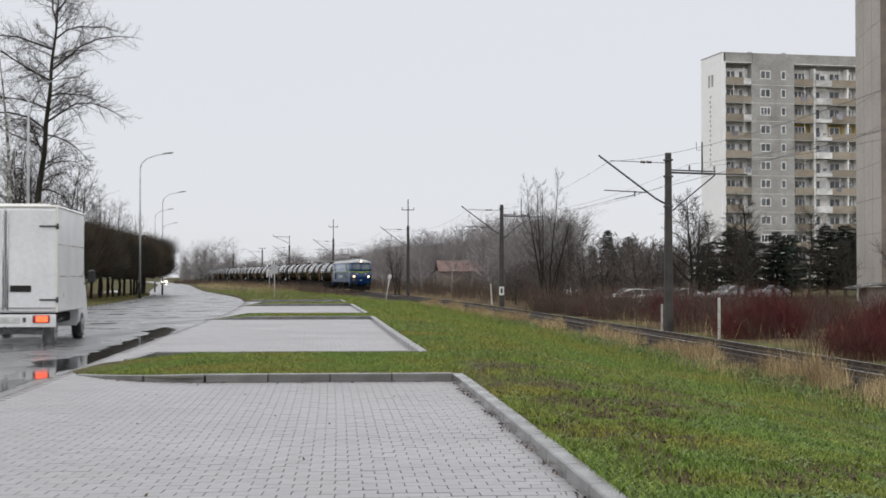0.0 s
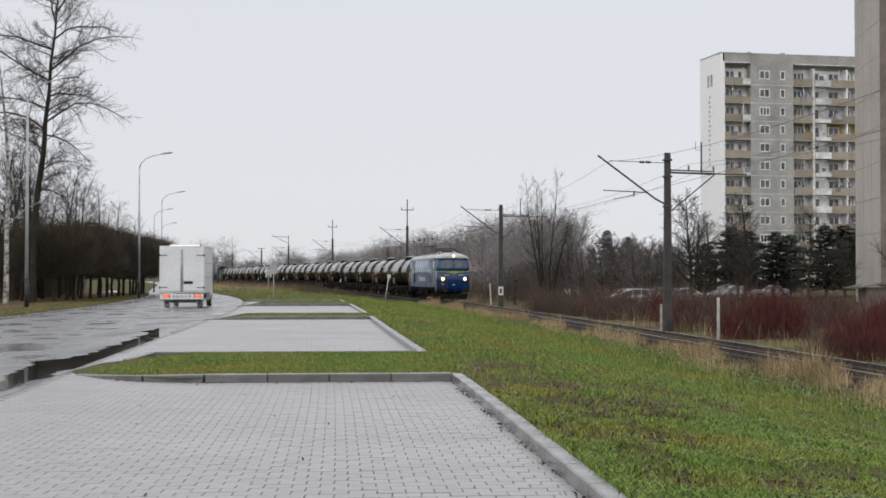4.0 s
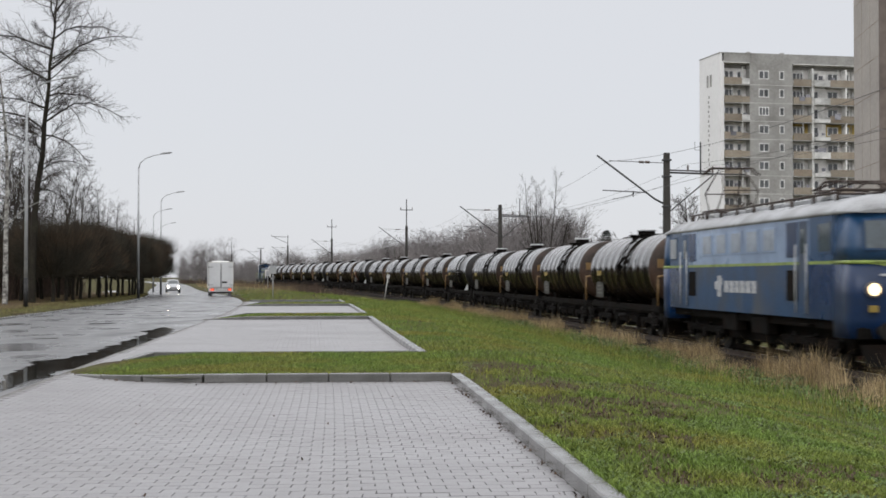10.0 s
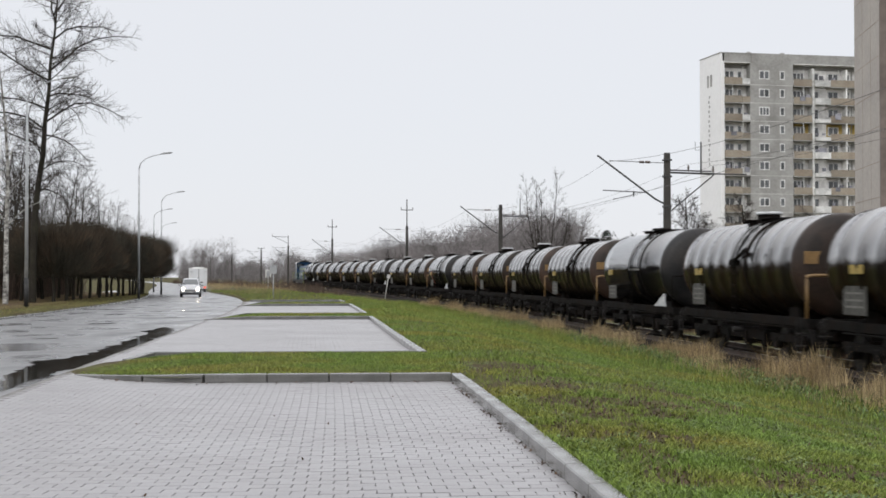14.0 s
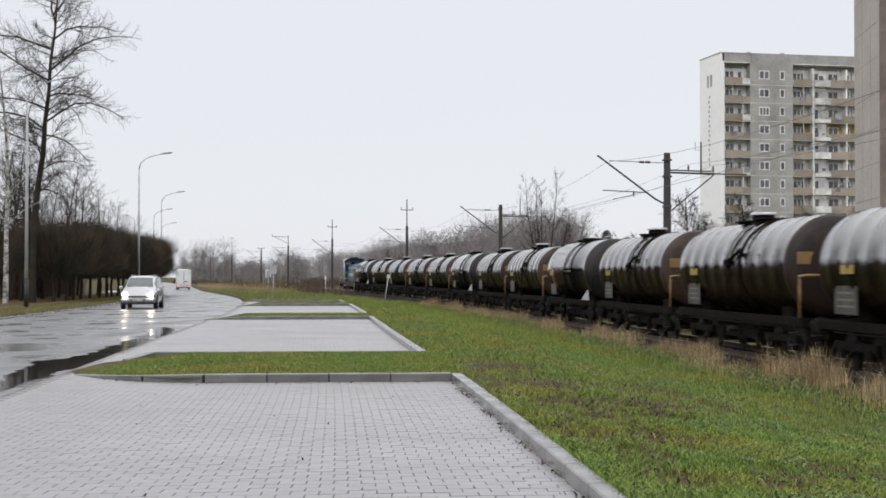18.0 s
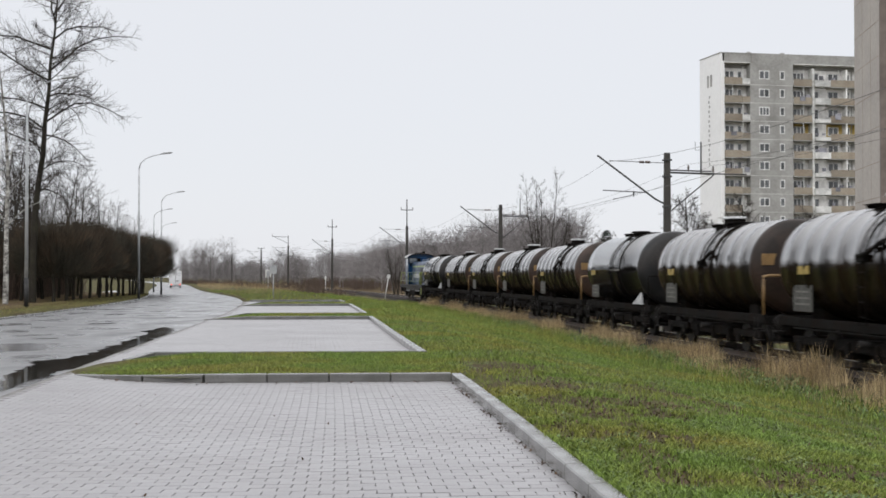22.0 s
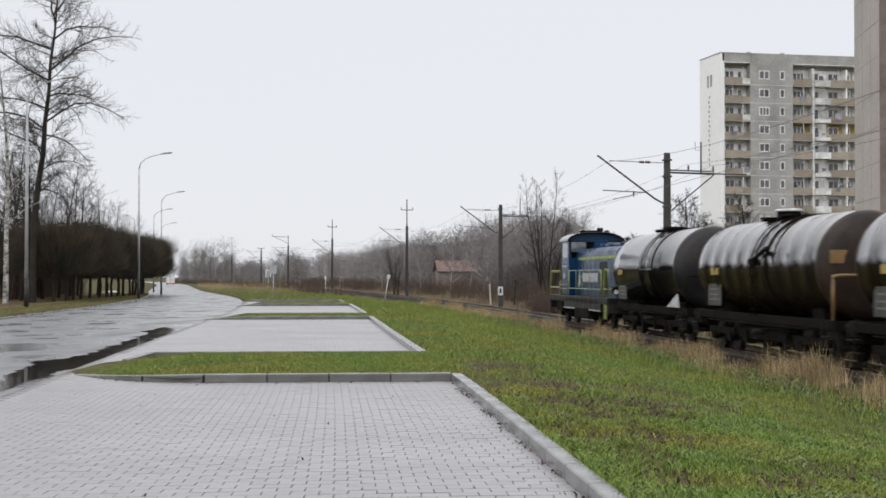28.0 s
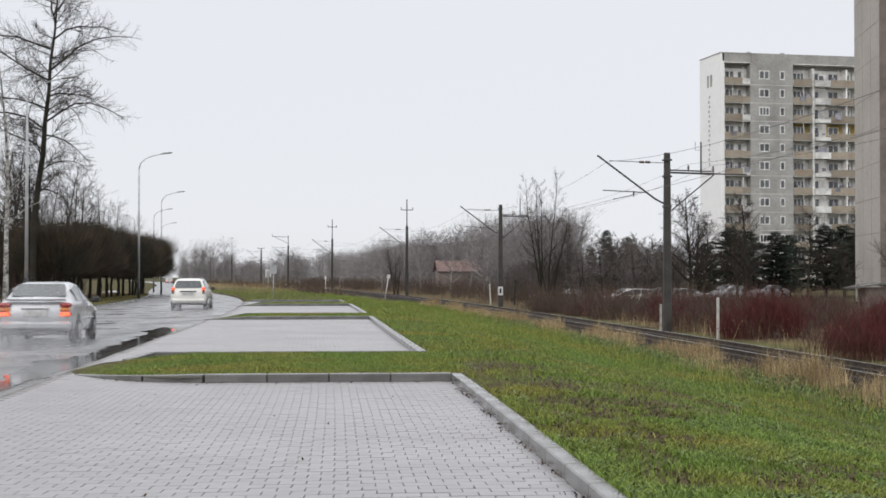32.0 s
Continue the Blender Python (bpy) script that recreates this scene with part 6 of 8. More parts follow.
def pine(seed, h, spread=0.34, name="pine_tree", label="dark green pine tree with loose layered branches", group="conifers before the apartment block"):
    rng = random.Random(seed)
    wood, v, f = Strands(), [], []
    wood.add([(0, 0, -0.2), (0.05, 0, h * 0.5), (0, 0.04, h)], 0.02 * h + 0.02, 0.02, 7)
    tiers = int(h * 3.4)
    for k in range(tiers):
        u = (k + 0.5) / tiers
        z = h * (0.10 + 0.89 * u)
        reach = (h * spread) * (1 - u) ** 0.5 * (0.8 + 0.7 * noise.noise((k * 0.9, seed, 0))) + 0.12
        n = 11
        for q in range(n):
            if rng.random() < 0.08:
                continue
            a = 6.2832 * q / n + k * 1.1 + rng.uniform(-0.35, 0.35)
            L = reach * rng.uniform(0.5, 1.25)
            dx, dy = math.cos(a), math.sin(a)
            tip = (dx * L, dy * L, z + rng.uniform(-0.25, 0.4) * L * 0.7)
            wood.add([(0, 0, z), tip], 0.02, 0.006, 3)
            m = max(9, int(L * 30))
            for i in range(m):
                w = 0.15 + 0.9 * (i + rng.random()) / m
                cx, cy, cz = dx * L * w, dy * L * w, z + (tip[2] - z) * w
                for sgn in (-1, 1):
                    l2 = rng.uniform(0.14, 0.36)
                    aa = a + sgn * rng.uniform(0.4, 1.2)
                    ex, ey, ez = math.cos(aa) * l2, math.sin(aa) * l2, rng.uniform(-0.08, 0.26)
                    b = len(v)
                    ox, oy = -math.sin(aa) * 0.032, math.cos(aa) * 0.032
                    v += [(cx - ox, cy - oy, cz - 0.02), (cx + ox, cy + oy, cz + 0.02), (cx + ex, cy + ey, cz + ez)]
                    f.append((b, b + 1, b + 2))
    t = thing(name, label, "tree", group)
    part_me("trunk", wood.mesh("trunk", M_BARK), None, t)
    me = bpy.data.meshes.new("crown")
    me.from_pydata(v, [], f)
    me.materials.append(M_PINE)
    part_me("crown", me, None, t)
    return t


def thicket(name, label, material_, spots, seed, stems=26, h=(1.2, 2.0), r=0.010, splay=0.35, branch=3):
    """Shrub stems standing in clumps at the given spots, one object."""
    rng = random.Random(seed)
    st = Strands()
    for x, y, k in spots:
        z = level(x, y) - 0.03
        for _ in range(stems):
            a = rng.uniform(0, 6.2832)
            px, py = x + rng.gauss(0, 0.4), y + rng.gauss(0, 0.4)
            H = rng.uniform(*h) * k
            sx, sy = math.cos(a) * splay * H * rng.random(), math.sin(a) * splay * H * rng.random()
            p1 = (px + sx * 0.35, py + sy * 0.35, z + H * 0.55)
            p2 = (px + sx, py + sy, z + H)
            st.add([(px, py, z), p1, p2], r, r * 0.35, 3)
            for _b in range(branch):
                u = rng.uniform(0.3, 0.9)
                q = (px + sx * u * u, py + sy * u * u, z + H * u)
                b = rng.uniform(0, 6.2832)
                L = H * rng.uniform(0.18, 0.4)
                st.add([q, (q[0] + math.cos(b) * L * 0.45, q[1] + math.sin(b) * L * 0.45, q[2] + L * 0.85)], r * 0.6, r * 0.25, 3)
    ob = part_me(name, st.mesh(name, material_, False), None)
    return tagged(ob, label, "shrubs", kind="stuff")


def blades(name, label, material_, pts, seed, h, w, lean=0.5, kind="stuff"):
    """Upright grass blades, one narrow bent strip each."""
    rng = random.Random(seed)
    v, f = [], []
    for x, y, z, k in pts:
        a = rng.uniform(0, 6.2832)
        H = rng.uniform(h[0], h[1]) * k
        W = w * rng.uniform(0.7, 1.3) * (0.6 + 0.4 * k)
        ca, sa = math.cos(a), math.sin(a)
        lx, ly = rng.gauss(0, lean) * H, rng.gauss(0, lean) * H
        b = len(v)
        v += [(x - ca * W, y - sa * W, z - 0.01), (x + ca * W, y + sa * W, z - 0.01), (x + lx * 0.35 + ca * W * 0.7, y + ly * 0.35 + sa * W * 0.7, z + H * 0.6),
              (x + lx * 0.35 - ca * W * 0.7, y + ly * 0.35 - sa * W * 0.7, z + H * 0.6), (x + lx, y + ly, z + H)]
        f += [(b, b + 1, b + 2, b + 3), (b + 3, b + 2, b + 4)]
    me = bpy.data.meshes.new(name)
    me.from_pydata(v, [], f)
    me.materials.append(material_)
    return tagged(part_me(name, me, None), label, "grass", kind=kind)


# worn patches of bare earth in the turf: x, y, half sizes
MUD = ((1.46, 18.4, 0.45, 1.2), (2.0, 12.2, 0.35, 0.9), (1.75, 13.3, 0.3, 0.7), (3.4, 11.2, 0.5, 0.5), (2.6, 17.0, 0.5, 0.8), (3.1, 20.5, 0.6, 0.9), (4.3, 12.6, 0.4, 0.4), (1.6, 11.1, 0.28, 0.8), (1.65, 9.9, 0.35, 0.6), (2.25, 9.9, 0.4, 0.5), (1.6, 14.4, 0.35, 0.9), (4.0, 19.3, 0.6, 0.8), (-0.2, 45.0, 1.2, 1.0), (2.9, 10.6, 0.3, 0.6), (2.2, 15.0, 0.6, 0.7), (2.3, 10.5, 0.75, 0.5), (1.35, 15.8, 0.45, 1.6), (1.25, 13.0, 0.3, 1.0), (2.0, 16.4, 0.5, 0.9))


def build_lawn():
    rng = random.Random(8)
    pts = []
    # right of the kerb line
    for y0, y1, n in ((8.5, 14, 62000), (14, 22, 62000), (22, 36, 50000), (36, 70, 66000), (70, 130, 42000)):
        got = 0
        while got < n:
            y = rng.uniform(y0, y1)
            xa = kerb_x(y) + 0.14
            xb = min(quick(_tt, y) - 3.0, 0.33 * y + 0.6)
            x = rng.uniform(xa, xb)
            bald = noise.noise((x * 0.55, y * 0.35, 3.3)) + 0.4 * noise.noise((x * 1.9, y * 1.4, 8.1))
            if any(((x - mx) / ma) ** 2 + ((y - my) / mb) ** 2 < 0.8 + 1.1 * noise.noise((x * 2.3, y * 1.1, 2.2)) + 1.2 * noise.noise((x * 7, y * 4, 1.0)) for mx, my, ma, mb in MUD) and rng.random() < 0.9:
                got += 0.4
                continue
            if bald > 0.15 and y < 24 and rng.random() < 0.85:
                got += 0.5
                continue
            lush = 0.75 + 0.5 * (noise.noise((x * 0.9, y * 0.5, 1.1)) + 0.3)
            pts.append((x, y, level(x, y) + 0.02, lush * (1 + y * 0.017)))
            got += 1
    # strips between the lots
    for i, n in ((0, 52000), (1, 14000), (2, 6000)):
        front, rear, tip, corner, kb = strip_edges(i)
        for _ in range(n):
            x = tip + 0.25 + (kb + 0.1 - tip - 0.25) * rng.random() ** 0.9
            y0, y1 = front(x) + 0.14, rear(x) - 0.1
            if y1 < y0:
                continue
            y = rng.uniform(y0, y1)
            pts.append((x, y, -0.012 + 0.085 * ease(tip, tip + 1.6, x), (0.75 + 0.3 * noise.noise((x * 1.2, y * 0.8, 2.0)) + y * 0.012) * (0.5 + 0.5 * ease(tip, tip + 1.5, x))))
    blades("lawn_grass", "short wet green grass with yellowish patches", M_GRASS, pts, 9, (0.022, 0.058), 0.0036, 0.75)
    build_leaves(rng)
    # far verge of the road
    pts = []
    for _ in range(14000):
        y = rng.uniform(45, 150)
        x = quick(_tr, y) - ROAD_W - rng.uniform(0.2, 3.6)
        pts.append((x, y, level(x, y), 1.0))
    blades("verge_grass", "short dull olive verge grass before the pruned trees", M_VERGE, pts, 10, (0.04, 0.09), 0.009, 0.6)
    pts = []
    for _ in range(12000):
        y = rng.uniform(86, 200)
        x = quick(_tr, y) + rng.uniform(0.2, max(1.0, (quick(_tt, y) - quick(_tr, y)) - 4))
        pts.append((x, y, level(x, y), 1.7))
    blades("bank_grass", "short green and straw grass between road and railway", M_GRASS, pts, 16, (0.05, 0.11), 0.009, 0.5)


def leaf_stuff(rng, name, label, material_, spots, size, tilt):
    """Small flat leaves lying at the given spots, one object."""
    v, f = [], []
    for x, y, z in spots:
        a, r = rng.uniform(0, 6.28), rng.uniform(*size)
        tx, ty = rng.gauss(0, tilt), rng.gauss(0, tilt)
        b = len(v)
        for k in range(5):
            q = a + 6.2832 * k / 5
            rr = r * (1.15 if k == 0 else 0.8)
            v.append((x + math.cos(q) * rr, y + math.sin(q) * rr, z + (math.cos(q) * tx + math.sin(q) * ty) * rr))
        f.append(tuple(range(b, b + 5)))
    me = bpy.data.meshes.new(name)
    me.from_pydata(v, [], f)
    me.materials.append(material_)
    tagged(part_me(name, me, None), label, "leaves", kind="stuff")


def build_leaves(rng):
    """Low broad leaves in the turf, and dead leaves along the kerbs."""
    spots = []
    for _ in range(60000):
        y = 8.5 + 30 * rng.random() ** 1.6
        xa, xb = kerb_x(y) + 0.16, min(quick(_tt, y) - 3.4, 0.33 * y + 0.6)
        x = rng.uniform(xa, xb)
        if noise.noise((x * 0.5, y * 0.3, 6.0)) + 0.5 * noise.noise((x * 2.1, y * 1.5, 2.0)) > -0.02 and not any(((x - mx) / ma) ** 2 + ((y - my) / mb) ** 2 < 0.8 for mx, my, ma, mb in MUD):
            spots.append((x, y, level(x, y) + 0.03 + rng.uniform(0, 0.03)))
    leaf_stuff(rng, "turf_leaves", "low broad green leaves in the turf", M_CLOVER, spots, (0.006, 0.015), 0.45)
    dead = []
    for _ in range(420):
        y = 8.5 + 13 * rng.random()
        x = kerb_x(y) - abs(rng.gauss(0, 0.035)) - 0.015
        if noise.noise((y * 1.3, 0, 3)) < -0.05:
            continue
        dead.append((x, y, 0.004))
    for _ in range(160):
        x = rng.uniform(-5.2, 0.05)
        front = strip_edges(0)[0]
        dead.append((x, front(x) - 0.02 - abs(rng.gauss(0, 0.1)), 0.004))
    for _ in range(26):
        y = rng.uniform(9, 20)
        dead.append((rng.uniform(-5, kerb_x(y)), y, 0.0))
    for mx, my, ma, mb in MUD:
        for _ in range(420):
            x, y = mx + rng.gauss(0, ma * 0.7), my + rng.gauss(0, mb * 0.7)
            if x > kerb_x(y) + 0.2:
                dead.append((x, y, level(x, y) + rng.uniform(0.012, 0.03)))
    for _ in range(2600):
        y = 8.5 + 25 * rng.random()
        x = rng.uniform(kerb_x(y) + 0.2, min(quick(_tt, y) - 3.4, 0.33 * y + 0.6))
        dead.append((x, y, level(x, y) + 0.05))
    leaf_stuff(rng, "dead_leaves", "small brown dead leaves along the kerb and in the grass", M_LEAF, dead, (0.006, 0.016), 0.6)


def build_straw():
    rng = random.Random(12)
    pts, weeds = [], []
    n = 0
    while n < 5800:                                          # tufts, each a spray of blades
        s = rng.uniform(9, 44) if rng.random() < 0.47 else rng.uniform(40, 130)
        off = -2.15 - abs(rng.gauss(0, 0.62))
        if s < 25 and rng.random() < 0.5:
            n += 1
            continue
        clump = noise.noise((s * 0.45, off * 0.7, 4.0)) + 0.35 * noise.noise((s * 1.7, off, 1.0))
        n += 1
        if clump < -0.02 - (0.10 if off > -2.9 and s < 44 else 0.14 if s > 40 else 0):
            continue
        p, _ = on_track(s, off)
        low = s > 42 and off > -2.6
        k = (0.42 + 1.7 * max(0.0, clump + 0.12)) * (1.0 if off > -3.0 else 0.62) * (0.60 + 0.24 * ease(14, 34, s)) * (0.75 if low else 1.0)
        for _ in range(rng.randint(6, 17)):
            x, y = p.x + rng.gauss(0, 0.09), p.y + rng.gauss(0, 0.09)
            (pts if rng.random() < 0.85 else weeds).append((x, y, level(x, y) + 0.2 * ease(-3.1, -2.0, off), k * rng.uniform(0.5, 1.15)))
    for _ in range(1300):
        s = rng.uniform(15, 190)
        p, _ = on_track(s, rng.uniform(2.6, 6.5))
        if noise.noise((s * 0.3, 0, 9.0)) > 0.05:
            pts.append((p.x, p.y, level(p.x, p.y), 0.6))
    for cx, cy, m, sp in ((10.4, 66.0, 420, 1.0), (9.0, 74.0, 420, 1.3), (13.2, 62.0, 300, 1.1), (7.4, 88.0, 260, 1.3), (8.8, 80.0, 240, 1.0)):
        for _ in range(m):
            x, y = cx + rng.gauss(0, sp), cy + rng.gauss(0, sp * 1.5)
            if x - quick(_tt, y) > 2.8:
                pts.append((x, y, level(x, y), rng.uniform(0.8, 1.5)))
    for _ in range(9000):                                    # bank between road and railway
        y = rng.uniform(120, 330)
        a_, b_ = quick(_tr, y) + 1.0, quick(_tt, y) - 3.0
        if b_ > a_:
            x = rng.uniform(a_, b_)
            if noise.noise((x * 0.12, y * 0.05, 7.0)) > -0.1 + 0.5 * ease(220, 120, y):
                pts.append((x, y, level(x, y), rng.uniform(0.8, 1.7)))
    blades("dry_grass", "tall dry straw-coloured grass in tufts along the railway", M_STRAW, pts, 13, (0.3, 0.85), 0.0046, 0.38)
    blades("brown_weeds", "dead brown weed stems among the dry grass", M_BROWNTWIG, weeds, 15, (0.35, 1.0), 0.0045, 0.2)
    weed = []
    for _ in range(420):                                     # leafy weeds at the foot of the straw
        s = 10 + 75 * rng.random() ** 1.4
        off = -2.9 - abs(rng.gauss(0, 0.7))
        if noise.noise((s * 0.5, off, 11.0)) < -0.05:
            continue
        p, _ = on_track(s, off)
        h_ = rng.uniform(0.12, 0.38)
        for _k in range(70):
            u = rng.random()
            x, y = p.x + rng.gauss(0, 0.16), p.y + rng.gauss(0, 0.16)
            weed.append((x, y, level(x, y) + 0.03 + h_ * u))
    leaf_stuff(rng, "weed_leaves", "dark green leafy weeds below the dry grass", M_CLOVER, weed, (0.010, 0.024), 0.8)
    pts = []
    for _ in range(15000):
        s = rng.uniform(10, 140)
        p, _ = on_track(s, -2.5 - abs(rng.gauss(0, 1.5)))
        pts.append((p.x, p.y, level(p.x, p.y), 1.0))
    blades("rough_grass", "rough green grass below the railway embankment", M_GRASS, pts, 14, (0.12, 0.35), 0.007, 0.45)


def build_shrubs():
    rng = random.Random(31)
    red, brown, mix = [], [], []
    # rounded stools: centre, half width, half depth, height, share of red stems
    stools = ((14.0, 62.0, 1.7, 2.2, 1.22, 1.0), (15.4, 66.5, 1.3, 2.0, 1.0, 0.7), (12.9, 60.5, 0.9, 1.4, 0.80, 0.9), (14.9, 50.5, 1.3, 1.8, 1.00, 1.0), (16.6, 52.0, 1.4, 1.8, 1.15, 1.0), (18.2, 54.0, 1.6, 2.0, 1.3, 0.9),
              (13.3, 45.5, 0.9, 1.4, 0.75, 0.9), (13.1, 75.0, 1.5, 2.2, 1.0, 0.55), (14.8, 79.0, 1.4, 2.2, 1.05, 0.5), (12.6, 84.0, 1.6, 2.4, 0.95, 0.25), (10.6, 88.0, 1.4, 2.4, 0.85, 0.1),
              (12.2, 69.0, 0.9, 1.5, 0.7, 0.4), (17.9, 72.0, 1.3, 2.0, 0.95, 0.4), (19.8, 60.0, 1.5, 2.0, 1.2, 0.9), (9.6, 96.0, 1.6, 2.6, 0.9, 0.05), (11.8, 98.0, 1.6, 2.6, 1.0, 0.15), (14.6, 93.0, 1.6, 2.4, 1.0, 0.3),
              (16.9, 88.0, 1.5, 2.2, 1.0, 0.5), (7.6, 103.0, 1.6, 2.6, 0.9, 0.0), (20.6, 79.0, 1.6, 2.2, 1.1, 0.6), (15.4, 42.0, 1.0, 1.6, 0.9, 0.9), (17.2, 46.0, 1.2, 1.6, 1.1, 0.95))
    for cx, cy, ax, ay, tall, share in stools:
        for _ in range(int(8 + 7 * ax * ay)):
            r_, a_ = math.sqrt(rng.random()), rng.uniform(0, 6.2832)
            x, y = cx + ax * r_ * math.cos(a_), cy + ay * r_ * math.sin(a_)
            (red if rng.random() < share else brown).append((x, y, tall * (1.06 - 0.5 * r_ ** 2) * rng.uniform(0.8, 1.1)))
    for _ in range(130):
        s = rng.uniform(28, 105)
        p, _ = on_track(s, 3.2 + 12 * rng.random())
        brown.append((p.x, p.y, rng.uniform(0.3, 0.6)))
    for _ in range(420):
        s = rng.uniform(60, 330)
        p, _ = on_track(s, rng.uniform(3.8, 16.0))
        brown.append((p.x, p.y, rng.uniform(0.7, 1.35)))
    for _ in range(160):
        s = rng.uniform(150, 460)
        p, _ = on_track(s, -rng.uniform(4.5, 11.0))
        mix.append((p.x, p.y, rng.uniform(0.5, 0.9)))
    thicket("red_shrubs", "dense red-stemmed leafless shrubs beside the railway", M_REDTWIG, red, 41, 22, (0.7, 1.85), 0.0080, 0.55, 7)
    thicket("brown_shrubs", "tangled brown leafless shrubs beyond the railway", M_BROWNTWIG, brown, 42, 17, (0.6, 1.95), 0.010, 0.7, 6)
    left = []
    for _ in range(190):
        y = rng.uniform(66, 150)
        left.append((quick(_tr, y) - ROAD_W - rng.uniform(7.0, 16.0), y, rng.uniform(0.8, 1.5)))
    thicket("hedge_shrubs", "dark leafless undergrowth behind the pruned trees", M_BROWNTWIG, left, 44, 18, (1.2, 2.4), 0.018, 0.5, 4)
    thicket("low_shrubs", "low dry brown shrubs between road and railway", M_BROWNTWIG, mix, 43, 16, (0.8, 1.7), 0.02, 0.6, 4)


def build_trees():
    rng = random.Random(77)
    # tall tree by the road
    t = roadside_tree()
    place(t, True, -23.6, 82.0, 0.0, 1.0)
    # birches by the road
    b = bare_tree("birch_tree", "slender white-barked birch with fine drooping twigs", 8, 13.5, 0.16, BIRCH, 3, lean=(0.06, 0), bark=M_BIRCH, group="birches by the road")
    for i, (x, y, rz, k) in enumerate(((-23.3, 76.0, 0.0, 1.0), (-27.5, 84.0, 2.1, 1.05), (-29.5, 92.0, 4.0, 1.0), (-31.5, 97.0, 1.2, 0.95))):
        place(b, i == 0, x, y, rz, k)
    # thin trees behind the pruned row
    u = [bare_tree("bare_tree", "slender leafless tree behind the pruned row", 50 + k, 9.5, 0.13, BROAD if k else BUSHY, 3, group="trees left of the road") for k in range(2)]
    for i, (x, y, k) in enumerate(((-27.5, 98.0, 1.0), (-30.0, 106.0, 1.1), (-29.3, 112.0, 0.95), (-34.5, 118.0, 1.1), (-31.0, 121.0, 0.85), (-35.5, 127.0, 1.0), (-38.0, 132.0, 0.95), (-32.5, 93.0, 1.25), (-36.0, 104.0, 1.25), (-26.6, 90.0, 0.9), (-33.0, 112.0, 1.1), (-30.6, 100.0, 1.15), (-28.0, 104.0, 1.0), (-34.0, 122.0, 1.05), (-37.0, 116.0, 1.3))):
        place(u[i % 2], i < 2, x, y, rng.uniform(0, 6), k)
    fan = bare_tree("bare_tree", "thin leafless tree with a fan of fine twigs", 57, 9.8, 0.10, dict(BROAD, angle=(52, 38, 38), ratio=(0.48, 0.5, 0.5), count=(24, 9, 6), start=(0.2, 0.15, 0.1)), 3, group="trees left of the road")
    for i, (x, y, k) in enumerate(((-28.5, 110.0, 1.02), (-31.0, 128.0, 0.98), (-34.0, 144.0, 0.9), (-34.5, 132.0, 1.05), (-29.0, 97.0, 1.05), (-31.5, 139.0, 0.9), (-34.2, 157.0, 0.85))):
        place(fan, i == 0, x, y, rng.uniform(0, 6), k)
    # pruned row
    h = hedge_tree()
    y, i = 84.0, 0
    while y < 156:
        x = quick(_tr, y) - ROAD_W - 3.4 + 2.7 * ease(85, 145, y) - rng.uniform(0, 0.4)
        place(h, i == 0, x, y, rng.uniform(0, 6.2), rng.uniform(0.93, 1.10) * (1.0 + 0.06 * ease(120, 150, y)))
        y += 4.2
        i += 1
    for k in range(9):
        yy = 94 + k * 6.0
        place(h, False, quick(_tr, yy) - ROAD_W - 8.6 - rng.uniform(0, 1), yy, rng.uniform(0, 6.2), 1.0)
    # single trees right of the track
    t = fan_tree()
    place(t, True, 9.5, 132.0, 0.0, 1.0)
    place(t, False, 12.6, 140.0, 2.5, 0.62)
    place(t, False, -5.6, 174.0, 1.2, 0.6)
    k1 = bare_tree("bare_tree", "dark spreading leafless tree before the apartment block", 16, 8.2, 0.16, dict(BROAD, angle=(50, 40, 38), ratio=(0.46, 0.5, 0.5), count=(30, 11, 8), start=(0.2, 0.15, 0.1), fine=0.0095), 3, group="trees right of the track")
    for i, (x, y, rz, k) in enumerate(((21.0, 121.0, 0.0, 1.12), (22.6, 107.0, 1.0, 0.98), (28.6, 112.0, 2.0, 0.88), (22.6, 128.0, 3.0, 0.98), (33.5, 104.0, 4.0, 0.85), (19.6, 150.0, 5.0, 0.72), (31.0, 110.5, 0.6, 0.6), (24.2, 132.0, 2.2, 0.9), (26.0, 126.0, 5.1, 0.85), (36.5, 125.0, 1.7, 0.9))):
        place(k1, i == 0, x, y, rz, k)
    # conifers
    p = pine(61, 6.9, 0.42)
    spots = ((27.0, 134.0, 1.0), (29.3, 137.0, 0.95), (31.0, 133.0, 0.92), (36.2, 135.0, 1.0), (38.5, 137.0, 1.0), (40.3, 139.0, 0.9), (25.6, 139.0, 0.8), (42.0, 141.0, 0.8), (34.5, 142.0, 0.9))
    for i, (x, y, k) in enumerate(spots):
        place(p, i == 0, x, y, rng.uniform(0, 6), k)
    sp = pine(67, 8.2, 0.22, "spruce_tree", "small pointed dark spruce behind leafless bushes", "spruces beyond the railway")
    for i, (x, y, k) in enumerate(((20.9, 182.0, 0.98), (24.0, 185.0, 0.88), (22.4, 190.0, 0.75), (18.6, 178.0, 0.7))):
        place(sp, i == 0, x, y, rng.uniform(0, 6), k)
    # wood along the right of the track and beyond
    var = [bare_tree("bare_tree", "leafless tree in the wood beyond the railway", 90 + k, 8.6, 0.13, dict(ROUND, count=(24, 8, 6), fine=0.015), 3, bark=M_TWIGHAZE, twig=M_TWIGHAZE, group="wood beyond the railway") for k in range(4)]
    used = set()
    n = 0
